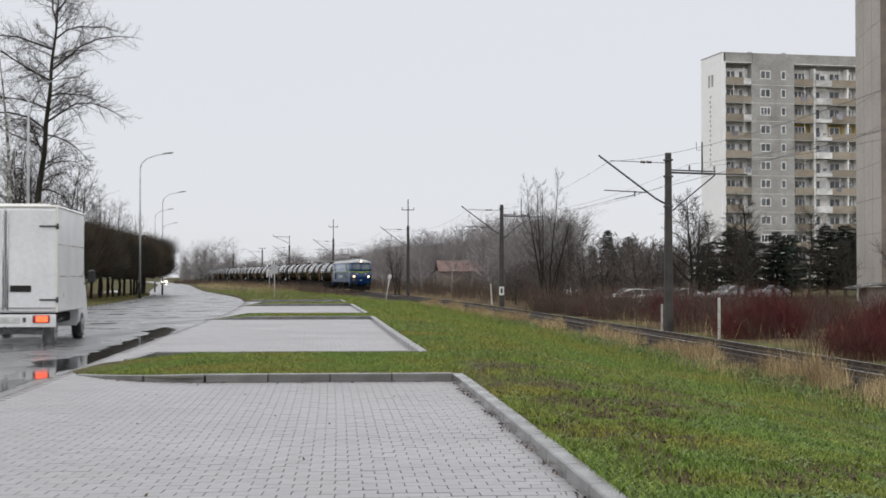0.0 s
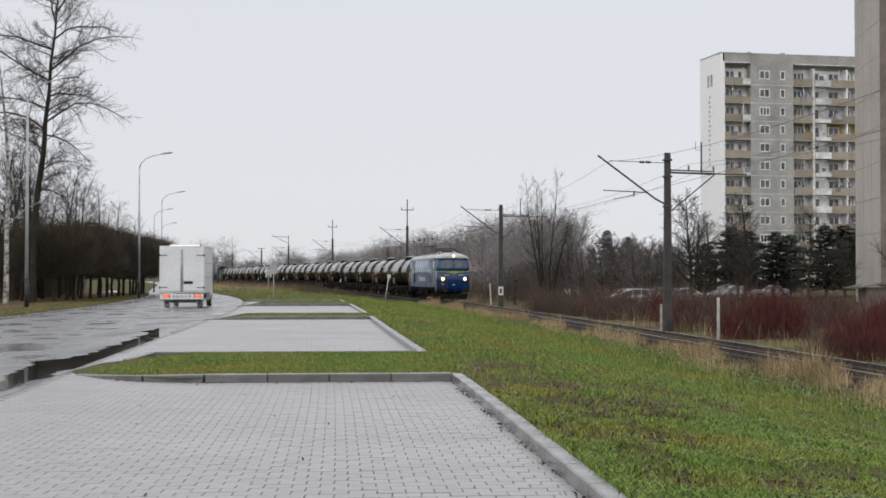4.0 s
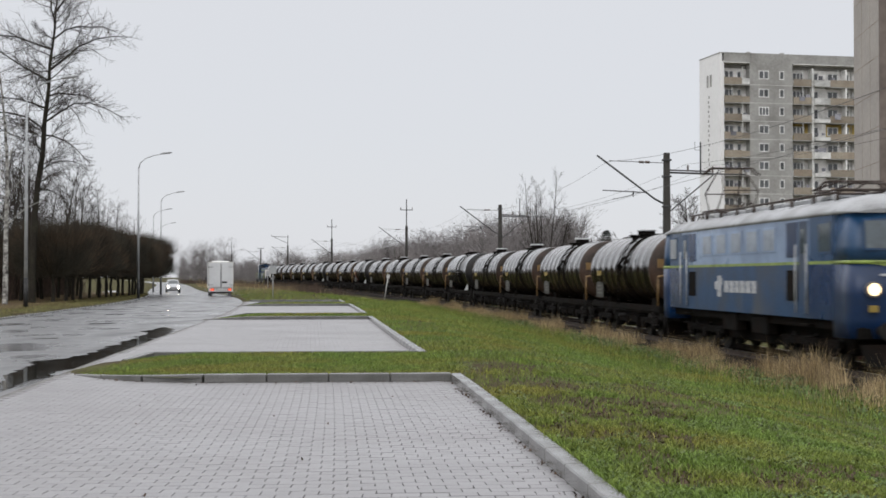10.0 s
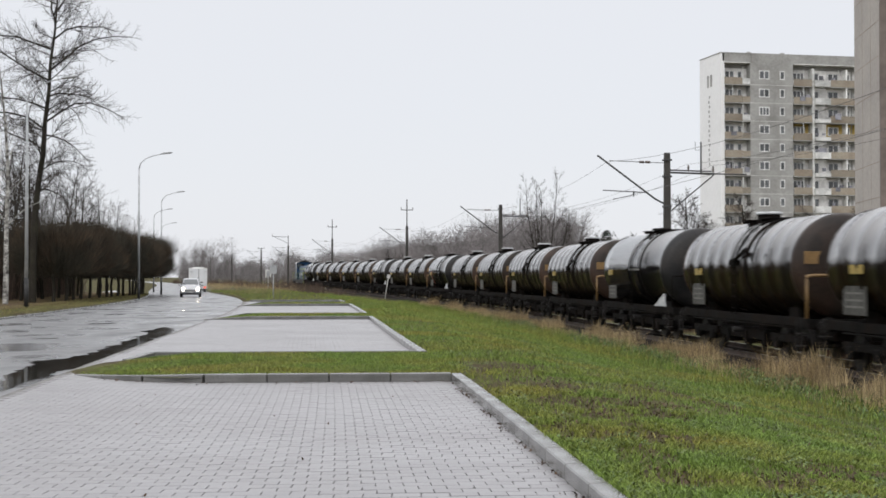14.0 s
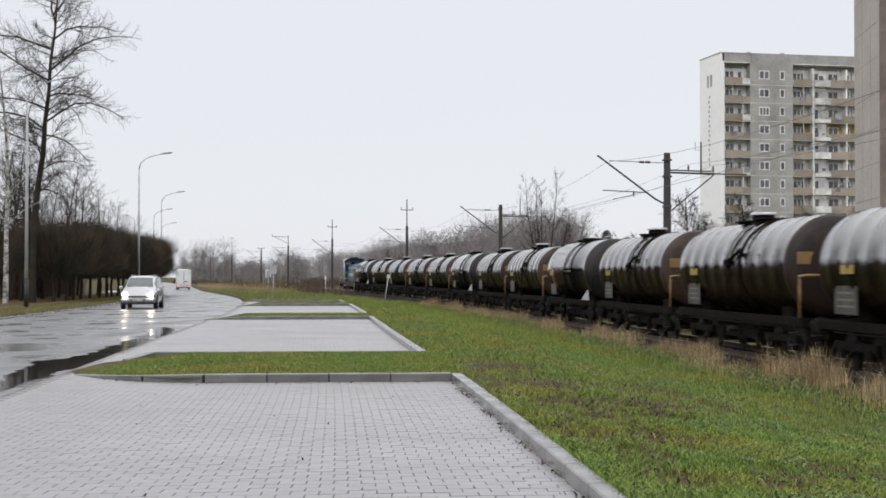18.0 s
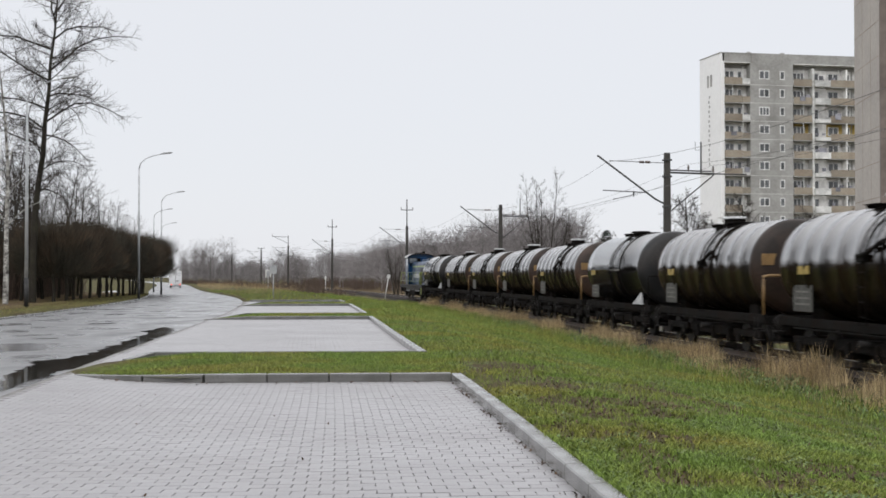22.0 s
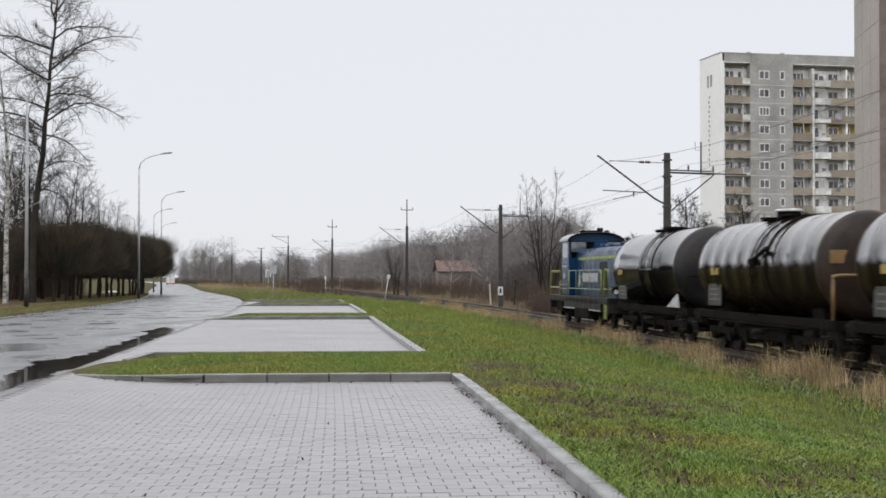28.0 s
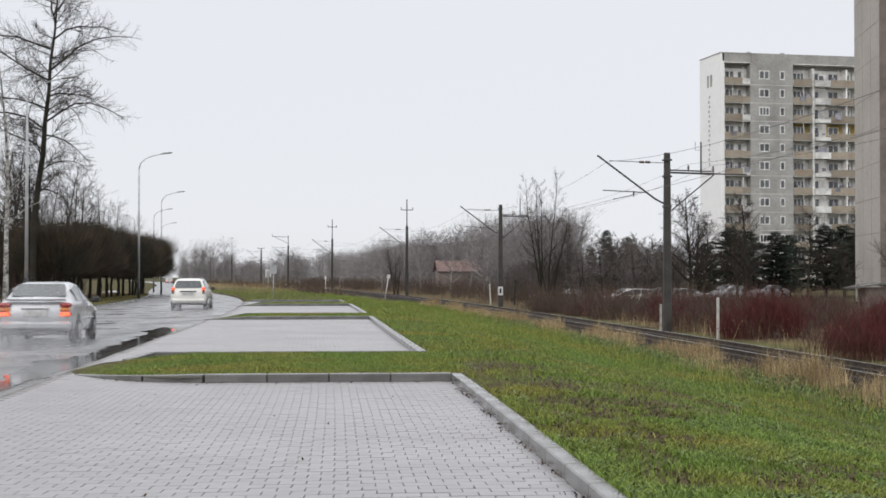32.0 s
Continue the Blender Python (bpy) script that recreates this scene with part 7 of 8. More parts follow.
    for _ in range(190):
        s = rng.uniform(128, 320)
        off = rng.uniform(8, 62)
        q, _a = on_track(s, off)
        u_ = q.x / q.y
        if u_ > 0.085 or (u_ > 0.05 and q.y < 165) or (-0.008 < u_ < 0.024 and q.y < 226 and rng.random() < 0.8):
            continue
        k = rng.uniform(0.75, 1.1) * (0.7 + 0.5 * min(1.0, off / 30)) * (0.8 if s > 250 else 1.0)
        j = n % 4
        place(var[j], j not in used, q.x, q.y, rng.uniform(0, 6), k)
        used.add(j)
        n += 1
    # dark bushes near the tall tree
    bush = bare_tree("bare_bush", "dark dense leafless bush beyond the railway", 97, 5.2, 0.09, dict(BUSHY, count=(13, 6, 5), ratio=(0.5, 0.5, 0.5), fine=0.012), 3, stems=4, twig=M_TWIGMID, group="bushes beyond the railway")
    for i in range(64):
        y = rng.uniform(122, 168)
        u_ = rng.uniform(0.045, 0.165)
        y = max(y, 138.0 + 20 * rng.random()) if u_ < 0.095 else y
        x = y * u_
        if x - quick(_tt, y) < 7:
            x = quick(_tt, y) + 7 + rng.random() * 3
        place(bush, i == 0, x, y, rng.uniform(0, 6), rng.uniform(0.75, 1.05) * (1.22 if x / y > 0.105 else 1.0 if x / y > 0.085 else 0.8))
    # far wood behind road and railway, joined; its pale grey is painted haze
    light = []
    for k in range(4):
        a, r2 = Strands(), random.Random(200 + k)
        grow(r2, a, a, (0, 0, -0.1), (0, 0, 1), 8.8, 0.13, 0, 1, dict(ROUND, count=(30, 0, 0), start=(0.08, 0, 0), fine=0.03))
        v, f = list(a.v), [q for q in a.f]
        tri = []
        for _ in range(1100):                                # fine twigs on and round the limbs
            c = Vector(r2.choice(v[60:])) + Vector((r2.gauss(0, 0.28), r2.gauss(0, 0.28), r2.gauss(0, 0.28)))
            d = Vector((c.x * 0.35 + r2.gauss(0, 0.5), c.y * 0.35 + r2.gauss(0, 0.5), 0.9)).normalized() * r2.uniform(0.25, 0.65)
            o = d.orthogonal().normalized() * 0.020
            n0 = len(v)
            v += [tuple(c - o), tuple(c + o), tuple(c + d)]
            tri.append((n0, n0 + 1, n0 + 2, n0 + 2))
        light.append((np.array(v), np.array(f), np.array(tri)[:, :3]))
    vs, fs, ts, total = [], [], [], [0]

    def far_tree(x, y, k):
        v, f, g = light[rng.randrange(4)]
        r = rng.uniform(0, 6.28)
        c, s = math.cos(r), math.sin(r)
        vs.append(np.stack([(v[:, 0] * c - v[:, 1] * s) * k + x, (v[:, 0] * s + v[:, 1] * c) * k + y, v[:, 2] * k + level(x, y)], 1))
        fs.append(f + total[0])
        ts.append(g + total[0])
        total[0] += len(v)

    for _ in range(300):
        s = rng.uniform(150, 330)
        off = rng.uniform(14, 66)
        q, _a = on_track(s, off)
        if q.x / q.y < 0.09 and not (-0.008 < q.x / q.y < 0.024 and q.y < 226):
            far_tree(q.x, q.y, rng.uniform(0.75, 1.1) * (0.75 + 0.4 * min(1.0, off / 30)) * (0.85 if s > 250 else 1.0))
    for _ in range(220):
        y = rng.uniform(330, 480)
        x = rng.uniform(-0.20, -0.02) * y
        if abs(x - quick(_tt, y)) > 7 and abs(x - quick(_tr, y) + 3) > 9:
            far_tree(x, y, rng.uniform(0.6, 0.95) * (0.8 if x / y < -0.12 else 1.0))
    for _ in range(150):
        y = rng.uniform(500, 640)
        far_tree(rng.uniform(-0.185, -0.10) * y, y, rng.uniform(0.5, 0.95))
    for _ in range(46):
        y = rng.uniform(400, 540)
        x = rng.uniform(-0.215, -0.150) * y
        if abs(x - quick(_tr, y) + 3) > 9:
            far_tree(x, y, rng.uniform(0.9, 1.35))
    for _ in range(60):
        y = rng.uniform(235, 330)
        u_ = rng.uniform(0.0, 0.33)
        far_tree(u_ * y, y, rng.uniform(0.8, 1.2) * (1.0 if u_ < 0.085 else 0.62))
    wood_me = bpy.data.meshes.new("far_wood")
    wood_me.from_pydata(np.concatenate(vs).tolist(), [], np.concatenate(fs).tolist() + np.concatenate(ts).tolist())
    wood_me.materials.append(M_TWIGHAZE)
    tagged(part_me("far_wood", wood_me, None), "far wood of leafless trees with haze painted into the grey", "trees", kind="stuff")


build_trees()
build_shrubs()
build_straw()
build_lawn()
# ---------------------------------------------------------------- road vehicles
M_WHITEVAN = material("white_van_panel", (0.66, 0.67, 0.68), 0.35, var=0.06, scale=0.8, fine=12, tint=(0.58, 0.59, 0.60), coat=0.2)
M_WHITECAR = material("off_white_car_paint", (0.66, 0.65, 0.60), 0.28, var=0.04, scale=0.8, fine=12, tint=(0.60, 0.59, 0.55), coat=0.6, bump=0.02)
M_SILVER = material("silver_car_paint", (0.40, 0.41, 0.425), 0.28, metal=0.35, var=0.04, scale=0.8, fine=12, tint=(0.34, 0.35, 0.365), coat=0.6, bump=0.02)
M_DARKCAR = material("dark_blue_car_paint", (0.03, 0.04, 0.06), 0.25, var=0.05, scale=0.8, fine=12, coat=0.6, bump=0.02)
M_CARGLASS = material("tinted_car_glass", (0.045, 0.055, 0.06), 0.05, var=0.1, scale=1, fine=6, bump=0, spec=0.8)
M_TYRE = material("black_rubber_tyre", (0.02, 0.02, 0.021), 0.8, var=0.2, scale=4, fine=30)
M_RIM = material("grey_wheel_rim", (0.30, 0.30, 0.31), 0.35, metal=0.6, var=0.1, scale=4, fine=20)
M_BLACKTRIM = material("black_plastic_trim", (0.02, 0.02, 0.02), 0.6, var=0.2, scale=4, fine=30)
M_TAIL = material("lit_tail_lamp", (0.5, 0.03, 0.01), 0.25, var=0, bump=0, emit=(1.0, 0.10, 0.03), power=2.6)
M_TAILOFF = material("red_tail_lens", (0.30, 0.02, 0.015), 0.2, var=0.05, bump=0)
M_BEAM = material("lit_car_headlamp", (1, 0.95, 0.85), 0.2, var=0, bump=0, emit=(1.0, 0.84, 0.60), power=75)
M_AMBERLENS = material("amber_lamp_lens", (0.55, 0.20, 0.04), 0.2, var=0.05, bump=0)
M_DIMLENS = material("smoked_lamp_lens", (0.16, 0.10, 0.09), 0.2, var=0.05, bump=0)
M_SPRAY = material("fine_water_spray", (0.75, 0.76, 0.78), 0.4, var=0.05, bump=0)
M_HEADOFF = material("clear_headlamp", (0.5, 0.5, 0.5), 0.15, var=0.05, bump=0)
M_NUMBER = material("pale_number_plate", (0.55, 0.55, 0.54), 0.5, var=0.08, scale=6, fine=30)
M_CHROME = material("dull_chrome", (0.5, 0.5, 0.5), 0.2, metal=0.9, var=0.05)


def wheel(veh, x, y, r=0.31, w=0.2):
    s = 1 if x > 0 else -1
    bm = bmesh.new()
    rings = []
    for dx, k in ((-w / 2, 0.80), (-w / 2, 0.95), (-w / 2 + 0.03, 1.0), (w / 2 - 0.03, 1.0), (w / 2, 0.95), (w / 2, 0.80)):
        rings.append([(x + dx, y + k * r * math.cos(2 * math.pi * q / 22), r + k * r * math.sin(2 * math.pi * q / 22)) for q in range(22)])
    loft(bm, rings)
    bmesh.ops.recalc_face_normals(bm, faces=bm.faces)
    wh = part("wheel", bm, M_TYRE, veh)
    bm = bmesh.new()
    cyl(bm, (x + s * (w / 2 - 0.02), y, r), (x + s * (w / 2 + 0.012), y, r), r * 0.62, r * 0.55, n=18)
    cyl(bm, (x + s * (w / 2 + 0.01), y, r), (x + s * (w / 2 + 0.03), y, r), r * 0.16, n=10)
    part("rim", bm, M_RIM, wh)


def sec(w, z0, z1, y, c=0.10, tuck=0.08):
    """Cross-section of a car body: half width, bottom, top."""
    zm = z0 + (z1 - z0) * 0.45
    pts = [(w - tuck, z0), (w, z0 + 0.12), (w, zm), (w - 0.02, z1 - c), (w - c * 0.8, z1)]
    return [(x, y, z) for x, z in pts] + [(-x, y, z) for x, z in pts[::-1]]


def rounded(ob, levels=2):
    """Soft pressed-steel curves for a car panel."""
    md = ob.modifiers.new("curves", "SUBSURF")
    md.levels = md.render_levels = levels
    ob.data.polygons.foreach_set("use_smooth", [True] * len(ob.data.polygons))


def add_spray(v, rear, n, seed):
    """A trailing cloud of fine droplets thrown up behind the wheels."""
    rng = random.Random(seed)
    vs, fs = [], []
    for _ in range(n):
        u = rng.random() ** 1.3
        s = rng.choice((-1, 1))
        x = s * 0.62 + rng.gauss(0, 0.16 + 0.75 * u)
        y = rear + 1.1 - 6.5 * u
        z = abs(rng.gauss(0, 0.09 + 0.42 * math.sin(math.pi * min(1.0, u * 0.85 + 0.15)))) + 0.01
        r = rng.uniform(0.0026, 0.0062)
        b = len(vs)
        for _k in range(3):
            vs.append((x + rng.uniform(-r, r), y + rng.uniform(-r, r), z + rng.uniform(-r, r)))
        fs.append((b, b + 1, b + 2))
    me = bpy.data.meshes.new("spray")
    me.from_pydata(vs, [], fs)
    ob = part_me("spray", me, M_SPRAY, v, "fine grey water spray behind the wheels")
    ob["kind"] = "stuff"


CARS = dict(   # along the length: y, half width, sill, belt, roof, half width of the roof
    estate=((-2.23, 0.68, 0.42, 0.60, 0.62, 0.58), (-2.20, 0.79, 0.32, 0.80, 0.82, 0.68), (-2.13, 0.83, 0.27, 0.95, 1.00, 0.70), (-1.88, 0.845, 0.25, 0.95, 1.41, 0.64), (-1.55, 0.85, 0.23, 0.94, 1.48, 0.62),
            (-0.4, 0.85, 0.22, 0.93, 1.50, 0.62), (0.30, 0.85, 0.22, 0.92, 1.45, 0.60), (1.15, 0.84, 0.24, 0.90, 0.95, 0.66), (1.65, 0.83, 0.25, 0.84, 0.87, 0.66), (2.03, 0.77, 0.28, 0.72, 0.74, 0.60), (2.20, 0.60, 0.34, 0.58, 0.60, 0.48)),
    saloon=((-2.08, 0.66, 0.42, 0.60, 0.62, 0.56), (-2.05, 0.78, 0.31, 0.80, 0.82, 0.66), (-1.95, 0.83, 0.27, 0.96, 1.00, 0.70), (-1.70, 0.845, 0.24, 0.96, 1.06, 0.67), (-1.05, 0.85, 0.22, 0.95, 1.39, 0.60),
            (-0.5, 0.85, 0.22, 0.93, 1.44, 0.585), (0.15, 0.85, 0.22, 0.92, 1.42, 0.58), (1.05, 0.84, 0.22, 0.90, 0.95, 0.66), (1.5, 0.83, 0.24, 0.85, 0.88, 0.68), (1.9, 0.78, 0.27, 0.74, 0.76, 0.62), (2.08, 0.60, 0.34, 0.60, 0.62, 0.48)),
    mpv=((-2.05, 0.70, 0.42, 0.62, 0.64, 0.60), (-2.02, 0.80, 0.32, 0.86, 0.88, 0.68), (-1.96, 0.84, 0.27, 1.02, 1.10, 0.68), (-1.75, 0.86, 0.25, 1.01, 1.53, 0.66), (-1.3, 0.87, 0.23, 1.00, 1.62, 0.64),
         (-0.2, 0.87, 0.22, 0.99, 1.64, 0.63), (0.45, 0.87, 0.22, 0.97, 1.55, 0.62), (1.28, 0.86, 0.24, 0.94, 1.02, 0.68), (1.65, 0.84, 0.26, 0.86, 0.92, 0.68), (1.95, 0.78, 0.29, 0.72, 0.76, 0.62), (2.05, 0.64, 0.34, 0.58, 0.6, 0.5)))


def car(name, label, paint, kind="estate", lit_rear=False, lit_front=False, group=""):
    """A car: front towards +y. kind: estate, saloon or mpv."""
    v = thing(name, label, "car", group)
    st = CARS[kind]
    rear, nose, w = st[0][0], st[-1][0], st[5][1]
    sy = [q[0] for q in st]

    def at(y):
        return [float(np.interp(y, sy, [q[k] for q in st])) for k in range(1, 6)]

    def side(y, f):
        """Point of the glass line at height f between belt and roof."""
        wb, z0, zb, zr, wr = at(y)
        return Vector((wb * 0.95 + (wr - wb * 0.95) * f, y, zb + (zr - zb) * f))

    def ring(q):
        y, wb, z0, zb, zr, wr = q
        half = [(wb * 0.80, z0), (wb * 0.97, z0 + 0.06), (wb, z0 + (zb - z0) * 0.5), (wb * 0.99, zb - 0.04), (wb * 0.95, zb), (wr + (wb * 0.95 - wr) * 0.5, zb + (zr - zb) * 0.5), (wr, zr - 0.03), (wr * 0.72, zr)]
        return [(x, y, z) for x, z in half] + [(-x, y, z) for x, z in half[::-1]]

    bm = bmesh.new()
    loft(bm, [ring(q) for q in st])
    rounded(part("body", bm, paint, v))

    def pane(nm, corners, lift, mat_=M_CARGLASS, under=v, cut=0.13, lab="tinted car window"):
        """A plate with clipped corners lying on the body."""
        c = [Vector(q) for q in corners]
        out = []
        for k in range(4):
            a, b, d = c[k - 1], c[k], c[(k + 1) % 4]
            out += [b.lerp(a, cut), b.lerp((a + d) / 2, cut * 0.35), b.lerp(d, cut)]
        up = Vector(lift)
        bm = bmesh.new()
        f1 = [bm.verts.new(q + up) for q in out]
        f2 = [bm.verts.new(q - up) for q in out]
        bm.faces.new(f1)
        bm.faces.new(f2[::-1])
        for k in range(12):
            bm.faces.new((f1[k], f2[k], f2[(k + 1) % 12], f1[(k + 1) % 12]))
        bmesh.ops.recalc_face_normals(bm, faces=bm.faces)
        return part(nm, bm, mat_, under, lab)

    lo_, hi_ = (st[2], st[3]) if kind != "saloon" else (st[3], st[4])
    a, b = Vector((0, lo_[0], lo_[4])), Vector((0, hi_[0], hi_[4]))
    p0, p1 = a.lerp(b, 0.08), a.lerp(b, 0.90)
    nrm = Vector((0, -(b - a).z, (b - a).y)).normalized() * 0.022
    pane("rear_window", [(-lo_[5] * 0.93, p0.y, p0.z), (lo_[5] * 0.93, p0.y, p0.z), (hi_[5] * 0.86, p1.y, p1.z), (-hi_[5] * 0.86, p1.y, p1.z)], nrm, lab="tinted rear window")
    a, b = Vector((0, st[7][0], st[7][4])), Vector((0, st[6][0], st[6][4]))
    p0, p1 = a.lerp(b, 0.10), a.lerp(b, 0.92)
    nrm = Vector((0, (b - a).z, -(b - a).y)).normalized() * 0.022
    pane("windscreen", [(-st[7][5] * 0.95, p0.y, p0.z), (st[7][5] * 0.95, p0.y, p0.z), (st[6][5] * 0.88, p1.y, p1.z), (-st[6][5] * 0.88, p1.y, p1.z)], nrm, lab="wide tinted windscreen")
    spans = {"estate": ((-1.80, -1.12), (-1.04, -0.30), (-0.22, 0.72)), "saloon": ((-1.22, -0.36), (-0.28, 0.64)), "mpv": ((-1.66, -1.14), (-1.06, -0.26), (-0.18, 0.86))}[kind]
    for s in (-1, 1):
        for y0, y1 in spans:
            q = [side(y0, 0.10), side(y1, 0.10), side(y1, 0.86), side(y0, 0.86)]
            pane("side_window", [(s * x, y, z) for x, y, z in q], (0.016 * s, 0, 0.006), cut=0.10)
        for y in (rear + 0.80, nose - 0.82):
            wheel(v, s * (w - 0.085), y)
            bm = bmesh.new()
            cyl(bm, (s * (w - 0.10), y, 0.33), (s * (w + 0.002), y, 0.33), 0.375, n=22)
            part("wheel_arch", bm, M_BLACKTRIM, v)
        bm = bmesh.new()
        box(bm, s * (w + 0.09), 0.78, st[6][3] + 0.07, 0.20, 0.12, 0.15, 0.04)
        part("mirror", bm, M_BLACKTRIM if kind != "mpv" else paint, v)
        # tail lamps on the corners
        if kind == "saloon":
            stack = ((0.90, 0.11, M_TAILOFF, 0.0), (0.80, 0.09, M_AMBERLENS, 0.0), (0.70, 0.11, M_TAILOFF, 1.0))
            wide, yy = 0.26, rear + 0.10
        elif kind == "estate":
            stack = ((1.00, 0.13, M_TAILOFF, 1.0), (0.89, 0.09, M_TAILOFF, 0.0), (0.79, 0.10, M_DIMLENS, 0.0))
            wide, yy = 0.16, rear + 0.13
        else:
            stack = ((1.05, 0.16, M_TAILOFF, 0.0), (0.90, 0.14, M_TAILOFF, 0.0))
            wide, yy = 0.16, rear + 0.12
        lamp = None
        for z, hh, mt, on in stack:
            bm = bmesh.new()
            box(bm, s * (w - wide / 2 - 0.055), yy, z, wide, 0.26, hh, 0.04)
            q = part("tail_lamp" if lamp is None else "lens", bm, mt, v if lamp is None else lamp, "red tail lamp" if lamp is None else "")
            lamp = lamp or q
            if on and lit_rear:
                bm = bmesh.new()
                box(bm, s * (w - wide / 2 - 0.06), yy - 0.125, z, wide - 0.05, 0.03, hh - 0.03, 0.01)
                part("lit_bulb", bm, M_TAIL, lamp)
        hz = at(nose - 0.18)[2] - 0.03
        bm = bmesh.new()
        box(bm, s * (w - 0.22), nose - 0.16, hz, 0.34, 0.26, 0.15, 0.05)
        lamp = part("headlamp", bm, M_HEADOFF, v, "clear headlamp")
        if lit_front:
            bm = bmesh.new()
            cyl(bm, (s * (w - 0.25), nose - 0.10, hz), (s * (w - 0.25), nose + 0.0, hz - 0.005), 0.10, n=14)
            part("lit_bulb", bm, M_BEAM, lamp)
        if kind != "saloon":
            zt = st[5][4]
            bm = bmesh.new()
            tube(bm, [(s * 0.55, -1.5, zt - 0.07), (s * 0.55, -1.36, zt + 0.005), (s * 0.55, -0.1, zt + 0.02), (s * 0.55, 0.08, zt - 0.05)], 0.016, 5)
            part("roof_rail", bm, M_CHROME, v)
        bm = bmesh.new()
        box(bm, s * (w + 0.004), -0.1, 0.56, 0.03, 2.3, 0.06, 0.012)
        part("side_strip", bm, M_BLACKTRIM if kind == "estate" else paint, v)
    for y, sg in ((rear, -1), (nose, 1)):
        bm = bmesh.new()
        box(bm, 0, y - sg * 0.10, 0.44, 2 * w - 0.10, 0.30, 0.26, 0.09)
        part("bumper", bm, paint, v)
        bm = bmesh.new()
        box(bm, 0, y - sg * 0.06, 0.28, 2 * w - 0.3, 0.2, 0.10, 0.03)
        part("lower_trim", bm, M_BLACKTRIM, v)
        z = (0.72 if kind != "estate" else 0.76) if sg < 0 else 0.45
        bm = bmesh.new()
        box(bm, 0, y + sg * (0.012 if sg < 0 else 0.055), z, 0.52, 0.03, 0.12, 0.004)
        part("number_plate", bm, M_NUMBER, v)
    bm = bmesh.new()
    if kind == "saloon":                                 # small lip spoiler on the lid
        loft(bm, [[(x, rear + 0.14 + 0.05 * abs(x), 1.02), (x, rear + 0.02 + 0.05 * abs(x), 1.045), (x, rear + 0.02 + 0.05 * abs(x), 1.02), (x, rear + 0.14 + 0.05 * abs(x), 0.99)] for x in (-0.66, -0.3, 0.0, 0.3, 0.66)])
        part("spoiler", bm, paint, v)
        bm = bmesh.new()
        box(bm, 0, rear + 0.012, 0.83, 0.62, 0.04, 0.035, 0.01)
        part("lid_trim", bm, M_CHROME, v)
    else:
        box(bm, 0, rear + 0.015, 0.87, 0.78, 0.05, 0.05, 0.012)
        part("tailgate_trim", bm, M_BLACKTRIM, v)
    for z, hh in ((0.62, 0.05), (0.44, 0.07)):
        bm = bmesh.new()
        box(bm, 0, nose + 0.02, z, 0.86 if z > 0.5 else 0.74, 0.10, hh, 0.02)
        part("grille", bm, M_BLACKTRIM, v)
    bm = bmesh.new()
    y_w, z_w = st[7][0], st[7][4]
    tube(bm, [(-0.55, y_w - 0.06, z_w + 0.06), (-0.1, y_w - 0.18, z_w + 0.13)], 0.012, 4)
    tube(bm, [(-0.05, y_w - 0.06, z_w + 0.06), (0.45, y_w - 0.19, z_w + 0.13)], 0.012, 4)
    part("wiper", bm, M_BLACKTRIM, v)
    return v


